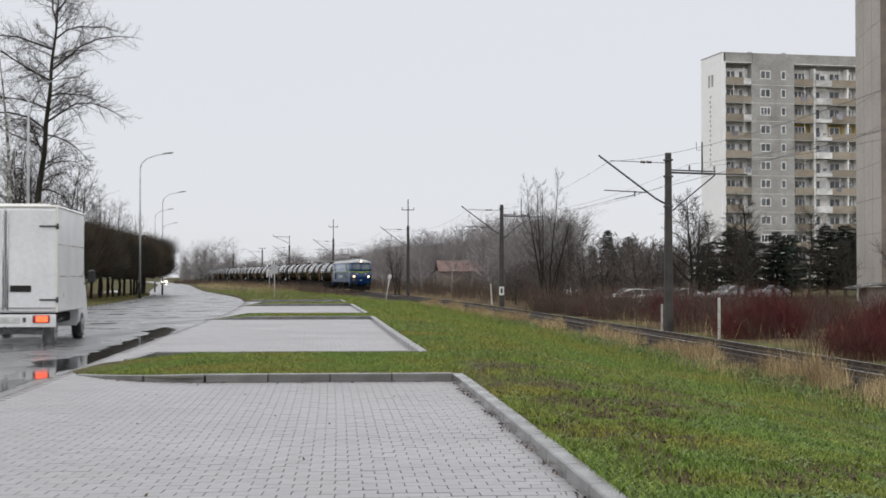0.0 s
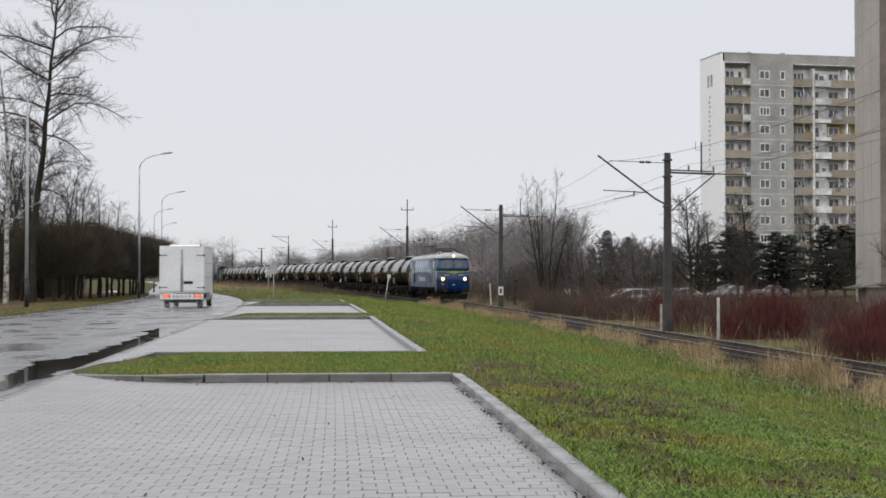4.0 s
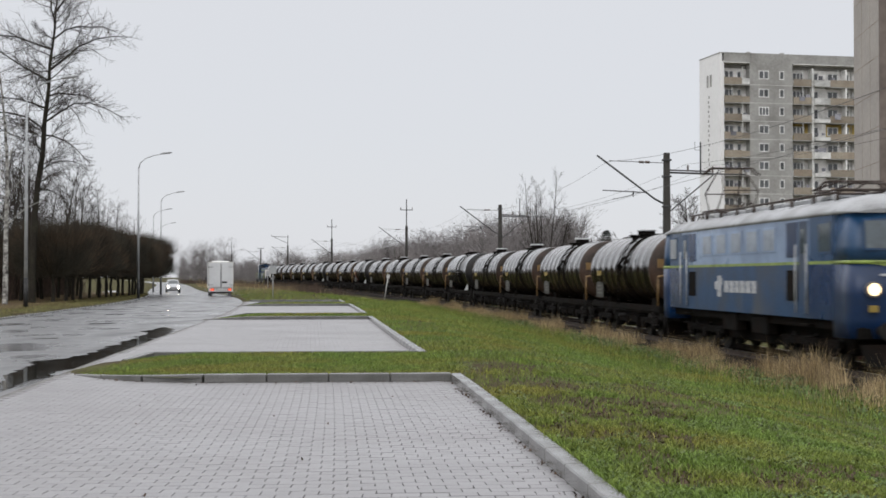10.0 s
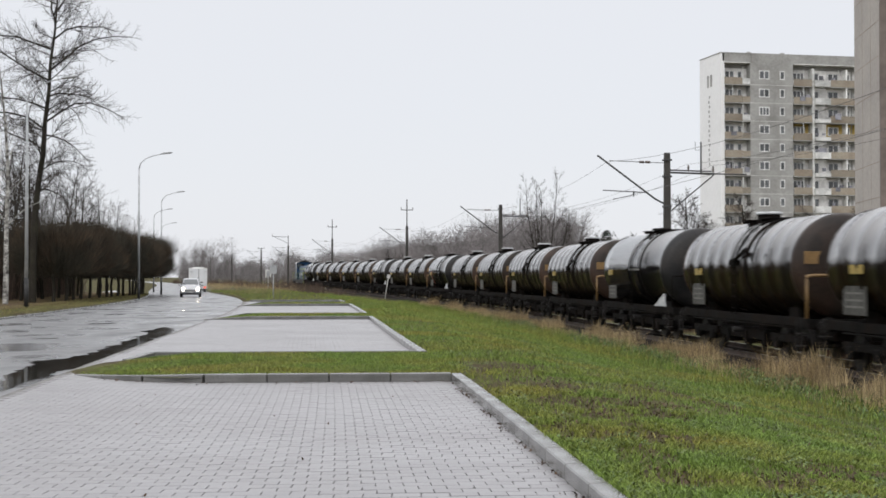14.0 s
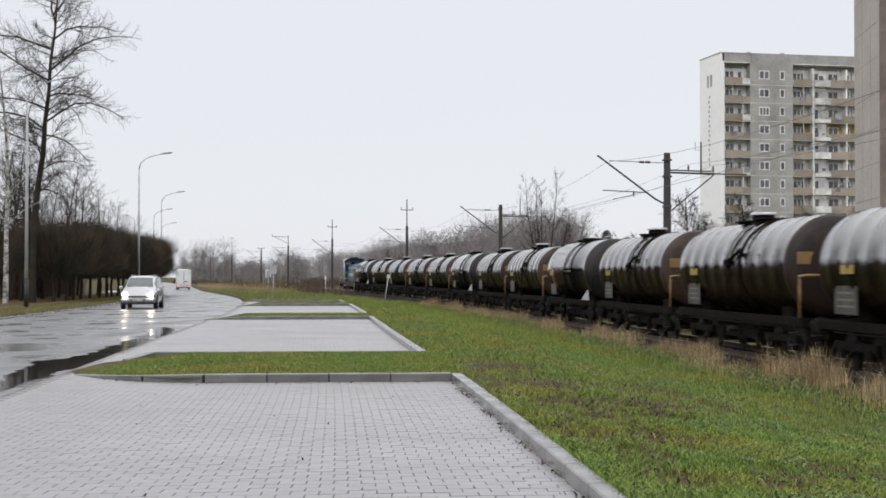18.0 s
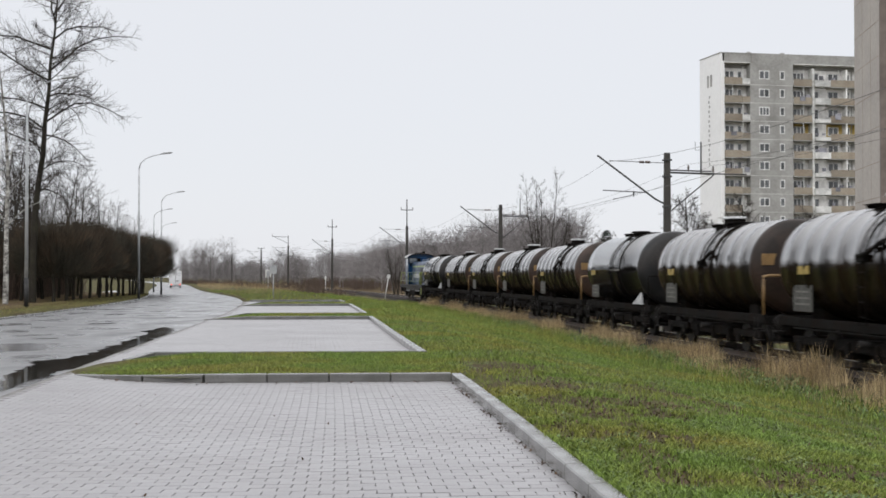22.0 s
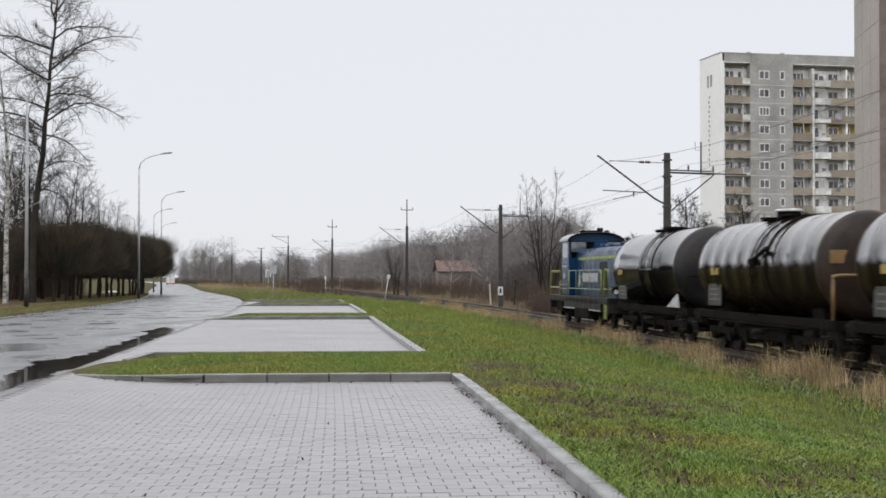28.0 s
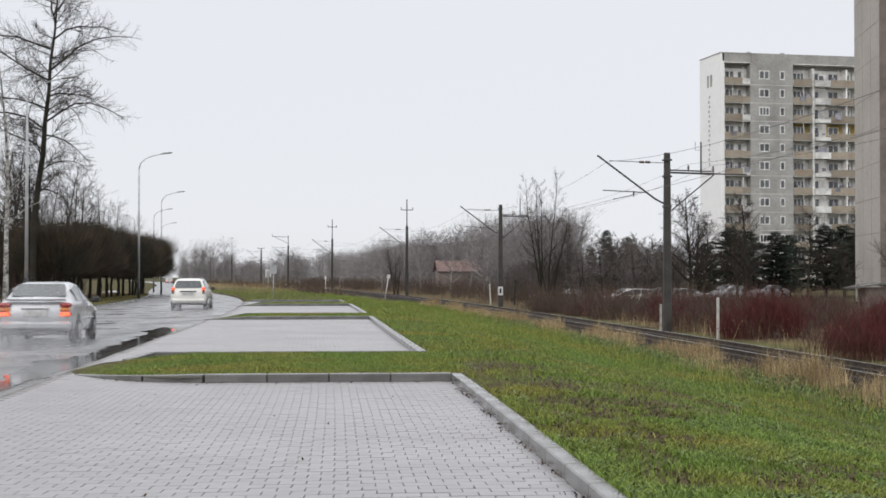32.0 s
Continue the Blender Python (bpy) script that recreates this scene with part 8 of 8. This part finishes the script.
def box_van():
    """White box van, front towards +y; origin under the rear doors."""
    v = thing("box_van", "white box van with twin rear doors and lit tail lamps", "van")
    W, z0, z1, L = 1.10, 0.76, 3.06, 4.1
    bm = bmesh.new()
    box(bm, 0, L / 2, (z0 + z1) / 2, 2 * W, L, z1 - z0, 0.03)
    part("cargo_box", bm, M_WHITEVAN, v, "white cargo box")
    bm = bmesh.new()
    box(bm, 0, L / 2, z1 + 0.012, 2 * W + 0.04, L + 0.04, 0.06, 0.02)
    part("roof_edge", bm, M_WHITECAR, v)
    bm = bmesh.new()
    rr = [[(0.75 * k, 0.9 + 2.0 * q, z1 + 0.04 + hh) for k in (-1, 1)] for q, hh in ((0, 0), (0.2, 0.10), (0.7, 0.12), (1, 0.0))]
    loft(bm, rr, close=False, caps=False)
    part("roof_fairing", bm, M_WHITECAR, v)
    for s in (-1, 1):
        bm = bmesh.new()
        box(bm, s * (W / 2 - 0.005), -0.025, (z0 + z1) / 2 + 0.02, W - 0.06, 0.04, z1 - z0 - 0.16, 0.012)
        d = part("rear_door", bm, M_WHITEVAN, v, "white rear door leaf")
        for z in (z0 + 0.28, z1 - 0.42):
            bm = bmesh.new()
            box(bm, s * (W - 0.2), -0.055, z, 0.36, 0.025, 0.035)
            cyl(bm, (s * (W - 0.0), -0.05, z - 0.06), (s * (W - 0.0), -0.05, z + 0.06), 0.028, n=8)
            part("hinge", bm, M_STEELDARK, d)
        bm = bmesh.new()
        box(bm, s * (W - 0.02), -0.01, (z0 + z1) / 2, 0.05, 0.06, z1 - z0, 0.01)
        part("corner_post", bm, M_WHITECAR, v)
        bm = bmesh.new()
        box(bm, s * (W - 0.34), -0.04, 0.62, 0.36, 0.06, 0.17, 0.02)
        lamp = part("tail_lamp", bm, M_TAILOFF, v)
        bm = bmesh.new()
        box(bm, s * (W - 0.32), -0.075, 0.62, 0.25, 0.02, 0.13, 0.01)
        part("lit_bulb", bm, M_TAIL, lamp)
        for y in (0.75,):
            wheel(v, s * 0.82, y, 0.33, 0.24)
        wheel(v, s * 0.86, 4.75, 0.33, 0.22)
        bm = bmesh.new()
        box(bm, s * 1.16, 5.0, 1.55, 0.18, 0.1, 0.34, 0.04)
        part("mirror", bm, M_BLACKTRIM, v)
        bm = bmesh.new()
        tube(bm, [(s * 0.98, 5.0, 1.35), (s * 1.16, 5.0, 1.5)], 0.02, 5)
        part("mirror_arm", bm, M_BLACKTRIM, v)
        for z in (1.55, 2.25):
            bm = bmesh.new()
            box(bm, s * (W + 0.003), 2.0, z, 0.01, 3.9, 0.03)
            part("side_seam", bm, M_WHITECAR, v)
    bm = bmesh.new()
    box(bm, 0, 0.02, (z0 + z1) / 2, 0.05, 0.06, z1 - z0 - 0.2)
    part("door_seal", bm, M_RIM, v)
    for x in (-0.05, 0.05):
        bm = bmesh.new()
        tube(bm, [(x, -0.06, z0 + 0.05), (x, -0.06, z1 - 0.15)], 0.014, 5)
        part("lock_rod", bm, M_CHROME, v)
    bm = bmesh.new()
    box(bm, 0.32, -0.052, 1.28, 0.45, 0.02, 0.14, 0.004)
    part("small_sign", bm, M_DARKGREY, v, "small dark grey sign plate")
    bm = bmesh.new()
    box(bm, 0, 0.0, 0.58, 2 * W - 0.06, 0.06, 0.28, 0.015)
    part("tail_panel", bm, M_WHITEVAN, v)
    bm = bmesh.new()
    box(bm, 0, -0.035, 0.60, 0.60, 0.02, 0.13, 0.004)
    part("number_plate", bm, M_NUMBER, v)
    for x in (-0.4, 0.4):
        bm = bmesh.new()
        box(bm, x, -0.04, 0.60, 0.06, 0.02, 0.1)
        part("plate_lamp", bm, M_BLACKTRIM, v)
    bm = bmesh.new()
    tube(bm, [(0, 0.1, 0.42), (0, -0.12, 0.40), (0, -0.14, 0.46)], 0.03, 6)
    part("tow_hook", bm, M_BLACKTRIM, v)
    bm = bmesh.new()
    box(bm, 0, 2.6, 0.58, 1.5, 5.2, 0.22, 0.02)
    part("chassis", bm, M_CHASSIS, v)
    bm = bmesh.new()
    box(bm, 0, 0.35, 0.42, 1.5, 0.1, 0.3, 0.02)
    part("rear_guard", bm, M_CHASSIS, v)
    bm = bmesh.new()
    loft(bm, [sec(0.95, 0.35, 2.1, 4.2, 0.12), sec(0.96, 0.32, 2.15, 4.6, 0.12), sec(0.96, 0.32, 1.95, 5.1, 0.15), sec(0.95, 0.32, 1.25, 5.75, 0.15), sec(0.9, 0.36, 1.05, 6.2, 0.15), sec(0.75, 0.42, 0.85, 6.35, 0.12)])
    part("driver_cab", bm, M_WHITEVAN, v, "white driver cab")
    return v


VAN_ROWS = ((0, 31.0, -9.52), (0.3, 33.7, -9.82), (1, 40.8, -10.5), (2, 51, -11.6), (3, 61.5, -12.5), (4, 71.0, -13.0), (5.5, 85.0, -13.95), (6, 89.5, -14.2), (7, 99.5, -15.12), (8, 109, -16.37), (9, 117.5, -17.85), (10, 128, -19.87),
            (11, 138, -21.9), (12, 149.5, -24.3), (13, 165, -27.6), (14, 184, -31.5), (16.5, 209, -37.1), (18, 222, -40.3), (20, 238, -43.8), (23, 276, -52.1), (26, 330, -62.8), (29, 390, -74.6), (32, 450, -86.4))
MPV_ROWS = ((0, 372, -73.0), (5.5, 268, -52.2), (7, 234, -45.3), (10, 176, -33.2), (12, 150, -27.4), (13, 136, -24.4), (14, 121, -21.4), (16.5, 89.5, -16.8), (17, 82.5, -16.1), (18, 69.0, -14.75), (19, 53.9, -13.45), (20, 38.9, -11.95),
            (21, 24, -10.5), (22, 8, -9.4), (24, -22, -7.6), (28, -60, -5.0), (32, -75, -4.2))
ESTATE_ROWS = ((0, -75, -1.0), (10, -70, -1.4), (20, -66, -1.9), (25, -34, -4.6), (27, -3, -6.9), (28, 14, -8.0), (28.5, 21.5, -8.45), (29, 28.0, -8.9), (29.4, 33.3, -9.35), (30, 40.2, -9.75), (30.5, 46.8, -10.2), (31, 54.0, -10.9),
               (31.5, 61.2, -11.5), (32, 67.5, -12.05))
SALOON_ROWS = ((0, -78, 0.6), (20, -74, 0.4), (26, -62, -1.5), (29, -12, -5.9), (30.5, 12.5, -7.6), (31.2, 22.3, -8.2), (31.5, 25.7, -8.45), (31.7, 28.2, -8.75), (32, 32.0, -9.15))
road_traffic = []


def build_traffic():
    e = box_van()
    add_spray(e, 0.25, 60000, 4)
    road_traffic.append((e, VAN_ROWS, 1, 0.0))
    road_traffic.append((car("people_carrier", "silver people carrier with lit headlamps on the wet road", M_SILVER, "mpv", lit_front=True), MPV_ROWS, -1, 2.05))
    e = car("estate_car", "off-white estate car with lit tail lamps on the wet road", M_WHITECAR, "estate", lit_rear=True)
    add_spray(e, -2.2, 110000, 5)
    road_traffic.append((e, ESTATE_ROWS, 1, 2.22))
    e = car("saloon_car", "silver saloon car with lit tail lamps on the wet road", M_SILVER, "saloon", lit_rear=True)
    add_spray(e, -2.05, 220000, 6)
    road_traffic.append((e, SALOON_ROWS, 1, 2.12))


def build_parked():
    kinds = ((M_WHITECAR, "white", 15.6, 122, 2.0), (M_SILVER, "silver", 17.3, 124, 2.3), (M_DARKCAR, "dark blue", 18.7, 126, 1.9), (M_SILVER, "silver", 20.6, 124.5, 2.0),
             (M_SILVER, "silver", 25.8, 130, 2.3), (M_SILVER, "silver", 29.9, 132, 2.0), (M_WHITECAR, "white", 13.2, 158, 1.2), (M_WHITECAR, "white", 11.2, 150, 1.9))
    made = {}
    for i, (paint, col, x, y, rz) in enumerate(kinds):
        kind = ("estate", "saloon")[i % 2]
        m = Matrix.Translation((x, y, level(x, y))) @ Matrix.Rotation(rz, 4, "Z")
        if (col, kind) in made:
            copy_thing(made[col, kind], m)
        else:
            c = car("parked_car", "%s car parked behind the railway shrubs" % col, paint, kind, group="parked cars")
            c.matrix_basis = m
            made[col, kind] = c


build_traffic()
build_parked()
# ---------------------------------------------------------------- street lamps, posts, signs
M_GALV = material("galvanised_lamp_post", (0.40, 0.41, 0.42), 0.5, metal=0.0, var=0.12, scale=1.5, fine=20, tint=(0.26, 0.27, 0.28))
M_SIGNW = material("white_enamel", (0.62, 0.62, 0.60), 0.5, var=0.1, scale=3, fine=20, tint=(0.48, 0.48, 0.46))
M_CONCPOST = material("whitewashed_post", (0.50, 0.49, 0.45), 0.8, var=0.15, scale=3, fine=20)
M_REDTILE = material("faded_red_roof_tile", (0.155, 0.092, 0.080), 0.75, var=0.25, scale=2, fine=10)


def street_lamp():
    t = thing("street_lamp", "tall galvanised street lamp with curved arm", "street lamp", "lamps along the road")
    bm = bmesh.new()
    cyl(bm, (0, 0, -0.1), (0, 0, 1.4), 0.11, 0.105, n=12)
    part("base", bm, M_BLACKTRIM, t, "black painted lamp base")
    bm = bmesh.new()
    cyl(bm, (0, 0, 1.4), (0, 0, 9.9), 0.095, 0.05, n=12)
    part("pole", bm, M_GALV, t)
    bm = bmesh.new()
    tube(bm, [(0, 0, 9.85), (0.12, 0, 10.25), (0.5, 0, 10.6), (1.1, 0, 10.82), (1.75, 0, 10.95)], [0.045, 0.04, 0.035, 0.03, 0.03], 7)
    part("arm", bm, M_GALV, t)
    bm = bmesh.new()
    loft(bm, [[(x, y * w, z + k * hh) for y, k in ((-1, 0), (-0.7, 1), (0.7, 1), (1, 0), (0.6, -0.5), (-0.6, -0.5))] for x, w, hh, z in ((1.6, 0.06, 0.05, 10.93), (1.8, 0.14, 0.09, 10.97), (2.25, 0.15, 0.09, 11.02), (2.45, 0.08, 0.04, 11.05))])
    part("lamp_head", bm, M_GALV, t)
    return t


def build_street():
    src = street_lamp()
    for i, (x, y) in enumerate(((-19.85, 68.0), (-22.6, 106.0), (-29.8, 151.0), (-37.9, 187.0), (-46.2, 234.0))):
        m = Matrix.Translation((x, y, level(x, y))) @ Matrix.Rotation(math.atan(float(road_slope(y))) * -0.4, 4, "Z")
        if i == 0:
            src.matrix_basis = m
        else:
            copy_thing(src, m)

    def post(name, label, x, y, h, r, mat_, lean=0.0, z=None):
        t = thing(name, label, "post", m=Matrix.Translation((x, y, level(x, y) if z is None else z)) @ Matrix.Rotation(lean, 4, "Y"))
        bm = bmesh.new()
        box(bm, 0, 0, h / 2 - 0.1, 2 * r, 2 * r, h + 0.2, r * 0.3)
        part("shaft", bm, mat_, t)
        return t

    # white marker posts by the track
    post("marker_post", "thin white marker post among the shrubs", 11.55, 60.0, 1.75, 0.055, M_CONCPOST)
    post("marker_post", "short white marker post beside a mast", 10.6, 69.5, 1.3, 0.05, M_CONCPOST)
    post("marker_post", "pale leaning marker post beyond the railway", 4.35, 130.0, 1.9, 0.07, M_CONCPOST, -0.06)
    post("fence_post", "old dark timber post beyond the railway", 6.35, 127.0, 2.3, 0.08, M_BARK, 0.05)
    # distance signs
    for lab, x, y, h, w, hh, lean in (("white leaning distance sign on a post by the track", -6.35, 156.0, 2.4, 0.36, 0.42, 0.16), ("small white sign on a post by the track", -18.6, 226.0, 1.9, 0.3, 0.5, 0.0)):
        t = thing("track_sign", lab, "sign", "signs by the track", Matrix.Translation((x, y, level(x, y))) @ Matrix.Rotation(lean, 4, "Y"))
        bm = bmesh.new()
        cyl(bm, (0, 0, -0.2), (0, 0, h), 0.05, n=8)
        part("post", bm, M_SIGNW, t)
        bm = bmesh.new()
        box(bm, 0, -0.06, h + hh * 0.3, w, 0.03, hh, 0.02)
        part("plate", bm, M_SIGNW, t)
    # number plate on the second mast
    p, a = on_track(118.2, 2.7)
    t = thing("mast_plate", "white plate with dark mark fixed to a mast", "sign", m=Matrix.Translation((p.x - 0.02, p.y - 0.26, p.z + 0.75)))
    bm = bmesh.new()
    box(bm, 0, 0, 0.35, 0.42, 0.03, 0.72, 0.02)
    part("plate", bm, M_SIGNW, t)
    bm = bmesh.new()
    box(bm, 0, -0.02, 0.36, 0.16, 0.012, 0.4)
    part("dark_bar", bm, M_DARKGREY, t)
    # back of a road sign on the verge
    t = thing("road_sign", "grey back of a road sign on a thin pole", "sign", m=Matrix.Translation((-12.6, 106.0, level(-12.6, 106.0))))
    bm = bmesh.new()
    cyl(bm, (0, 0, -0.2), (0, 0, 2.4), 0.04, n=8)
    part("pole", bm, M_GALV, t)
    bm = bmesh.new()
    box(bm, 0, -0.05, 2.1, 0.52, 0.02, 0.62, 0.05)
    part("plate", bm, M_GALV, t)
    # round white lamp cowl of a crossing signal
    for x, y in ((-28.9, 236.0),):
        t = thing("crossing_signal", "small white-framed crossing signal by the verge", "signal", "crossing signals", Matrix.Translation((x, y, level(x, y))))
        bm = bmesh.new()
        cyl(bm, (0, 0, -0.2), (0, 0, 2.2), 0.05, n=8)
        part("post", bm, M_GALV, t)
        bm = bmesh.new()
        for x_, w_, z_, h_ in ((-0.38, 0.2, 2.45, 1.3), (0.38, 0.2, 2.45, 1.3), (0.0, 0.6, 3.0, 0.2)):
            box(bm, x_, 0, z_, w_, 0.14, h_, 0.03)
        part("white_frame", bm, M_SIGNW, t)
        bm = bmesh.new()
        box(bm, 0, 0.02, 2.5, 0.58, 0.05, 0.8, 0.03)
        part("backboard", bm, M_GALV, t)
    # small house with red roof among the trees
    t = thing("small_house", "small house with faded red tiled roof among trees", "house", m=pose(2.8, 222.0, 0.35, 0, 0, 8))
    bm = bmesh.new()
    box(bm, 0, 0, 0.9, 7.6, 5, 2.4)
    part("wall", bm, M_BROWNWALL, t)
    bm = bmesh.new()
    loft(bm, [[(x, -2.9, 2.0), (x, 0, 3.7), (x, 2.9, 2.0), (x, 2.8, 1.9), (x, 0, 3.58), (x, -2.8, 1.9)] for x in (-4.1, 4.1)], smooth_faces=False)
    part("roof", bm, M_REDTILE, t, "faded red tiled roof")
    # kiosk roof by the tower block
    t = thing("kiosk", "small pale-roofed kiosk behind the shrubs", "kiosk", m=Matrix.Translation((31.2, 103.0, level(31.2, 103.0))))
    bm = bmesh.new()
    box(bm, 0, 0, 0.7, 2.0, 2.0, 1.6)
    part("wall", bm, M_BROWNWALL, t)
    bm = bmesh.new()
    loft(bm, [[(-1.9, y, 1.5), (0, y, 1.85), (1.9, y, 1.5), (1.9, y, 1.4), (0, y, 1.72), (-1.9, y, 1.4)] for y in (-1.5, 1.5)], smooth_faces=False)
    part("roof", bm, M_KERB, t, "pale shallow roof")


build_street()
# ---------------------------------------------------------------- paving blocks of the lots
def build_pavers():
    lot = bpy.data.objects["pavement_1"]
    bm = bmesh.new()
    box(bm, 0, 0, 0, 0.195, 0.161, 0.03, 0.003)
    me = bpy.data.meshes.new("paver")
    bm.to_mesh(me)
    bm.free()
    me.materials.append(M_PAVER)
    rnd = random.Random(4)
    for i, (a, b) in enumerate(PAVED):
        a = max(a, 8.6)
        pitch_y = 0.165 if i < 2 else 0.33
        pitch_x = 0.2 if i < 2 else 0.4
        v, f = [], []
        sl_ = 0.084
        singles = 0
        r = 0
        under = [strip_edges(k) for k in (i - 1, i) if 0 <= k < 3]
        y_top = b + 0.7
        while True:
            ye = y_top - r * pitch_y                           # level of the row at the kerb
            r += 1
            if ye < a:
                break
            xr = kerb_x(ye)
            x = xr + 0.1 - (pitch_x / 2 if r % 2 else 0)
            while True:
                y = ye + (x - xr) * sl_
                if x - pitch_x / 2 < quick(_tr, max(y, 0)) + 0.05:
                    break
                keep = a < y < b and not any(x > t[2] + 0.4 and t[0](x) + 0.1 < y < t[1](x) - 0.1 for t in under)
                if keep:
                    z = -0.007 + rnd.uniform(-0.0012, 0.0012)
                    if i == 0 and 9.9 < y < 11.6 and -0.55 < x < 0.6 and singles < 300:
                        singles += 1
                        part_me("paver", me, None, lot, m=Matrix.Translation((x, y, z - 0.010)) @ Matrix.Rotation(math.atan(sl_), 4, "Z"))
                    else:
                        hx, hy, q = pitch_x / 2 - 0.0021, pitch_y / 2 - 0.0014, len(v)
                        e = 0.003
                        for dx, dy, dz in ((-hx, -hy, -0.006), (hx, -hy, -0.006), (hx, hy, -0.006), (-hx, hy, -0.006),
                                           (-hx + e, -hy + e, 0.002), (hx - e, -hy + e, 0.002), (hx - e, hy - e, 0.002), (-hx + e, hy - e, 0.002)):
                            v.append((x + dx, y + dy + dx * sl_, z + dz))
                        f += [(q, q + 1, q + 5, q + 4), (q + 1, q + 2, q + 6, q + 5), (q + 2, q + 3, q + 7, q + 6), (q + 3, q, q + 4, q + 7), (q + 4, q + 5, q + 6, q + 7)]
                x -= pitch_x
        tagged(pydata("paving_blocks", v, f, M_PAVER, bpy.data.objects["pavement_%d" % (i + 1)]), kind="stuff")


build_pavers()
# ---------------------------------------------------------------- motion
def motions():
    for ob, back in train:
        rows = []
        for i in range(33):
            s = train_s(float(i)) + back
            p, _ = on_track(s)
            a, _ = on_track(s - 4.5)
            b, _ = on_track(s + 4.5)
            d = b - a
            rows.append((float(i), Matrix.Translation(p) @ Matrix.Rotation(math.atan2(-d.x, d.y), 4, "Z")))
        walk(ob, rows)
    for ob, path, sense, half in road_traffic:
        rows = []
        n = len(path)
        for i, (t, y, x) in enumerate(path):
            a, b = path[max(i - 1, 0)], path[min(i + 1, n - 1)]
            dx, dy = (b[2] - a[2]) * sense, (b[1] - a[1]) * sense
            if math.hypot(dx, dy) < 1.0:
                dx, dy = -0.09, 1.0
            k = math.hypot(dx, dy)
            turn = math.atan2(-dx, dy) + (math.pi if sense < 0 else 0)
            # rows give the face that is towards the camera; the origin lies half a length beyond it
            rows.append((t, Matrix.Translation((x + dx / k * half, y + dy / k * half, float(road_z(y)))) @ Matrix.Rotation(turn, 4, "Z")))
        walk(ob, rows)


motions()
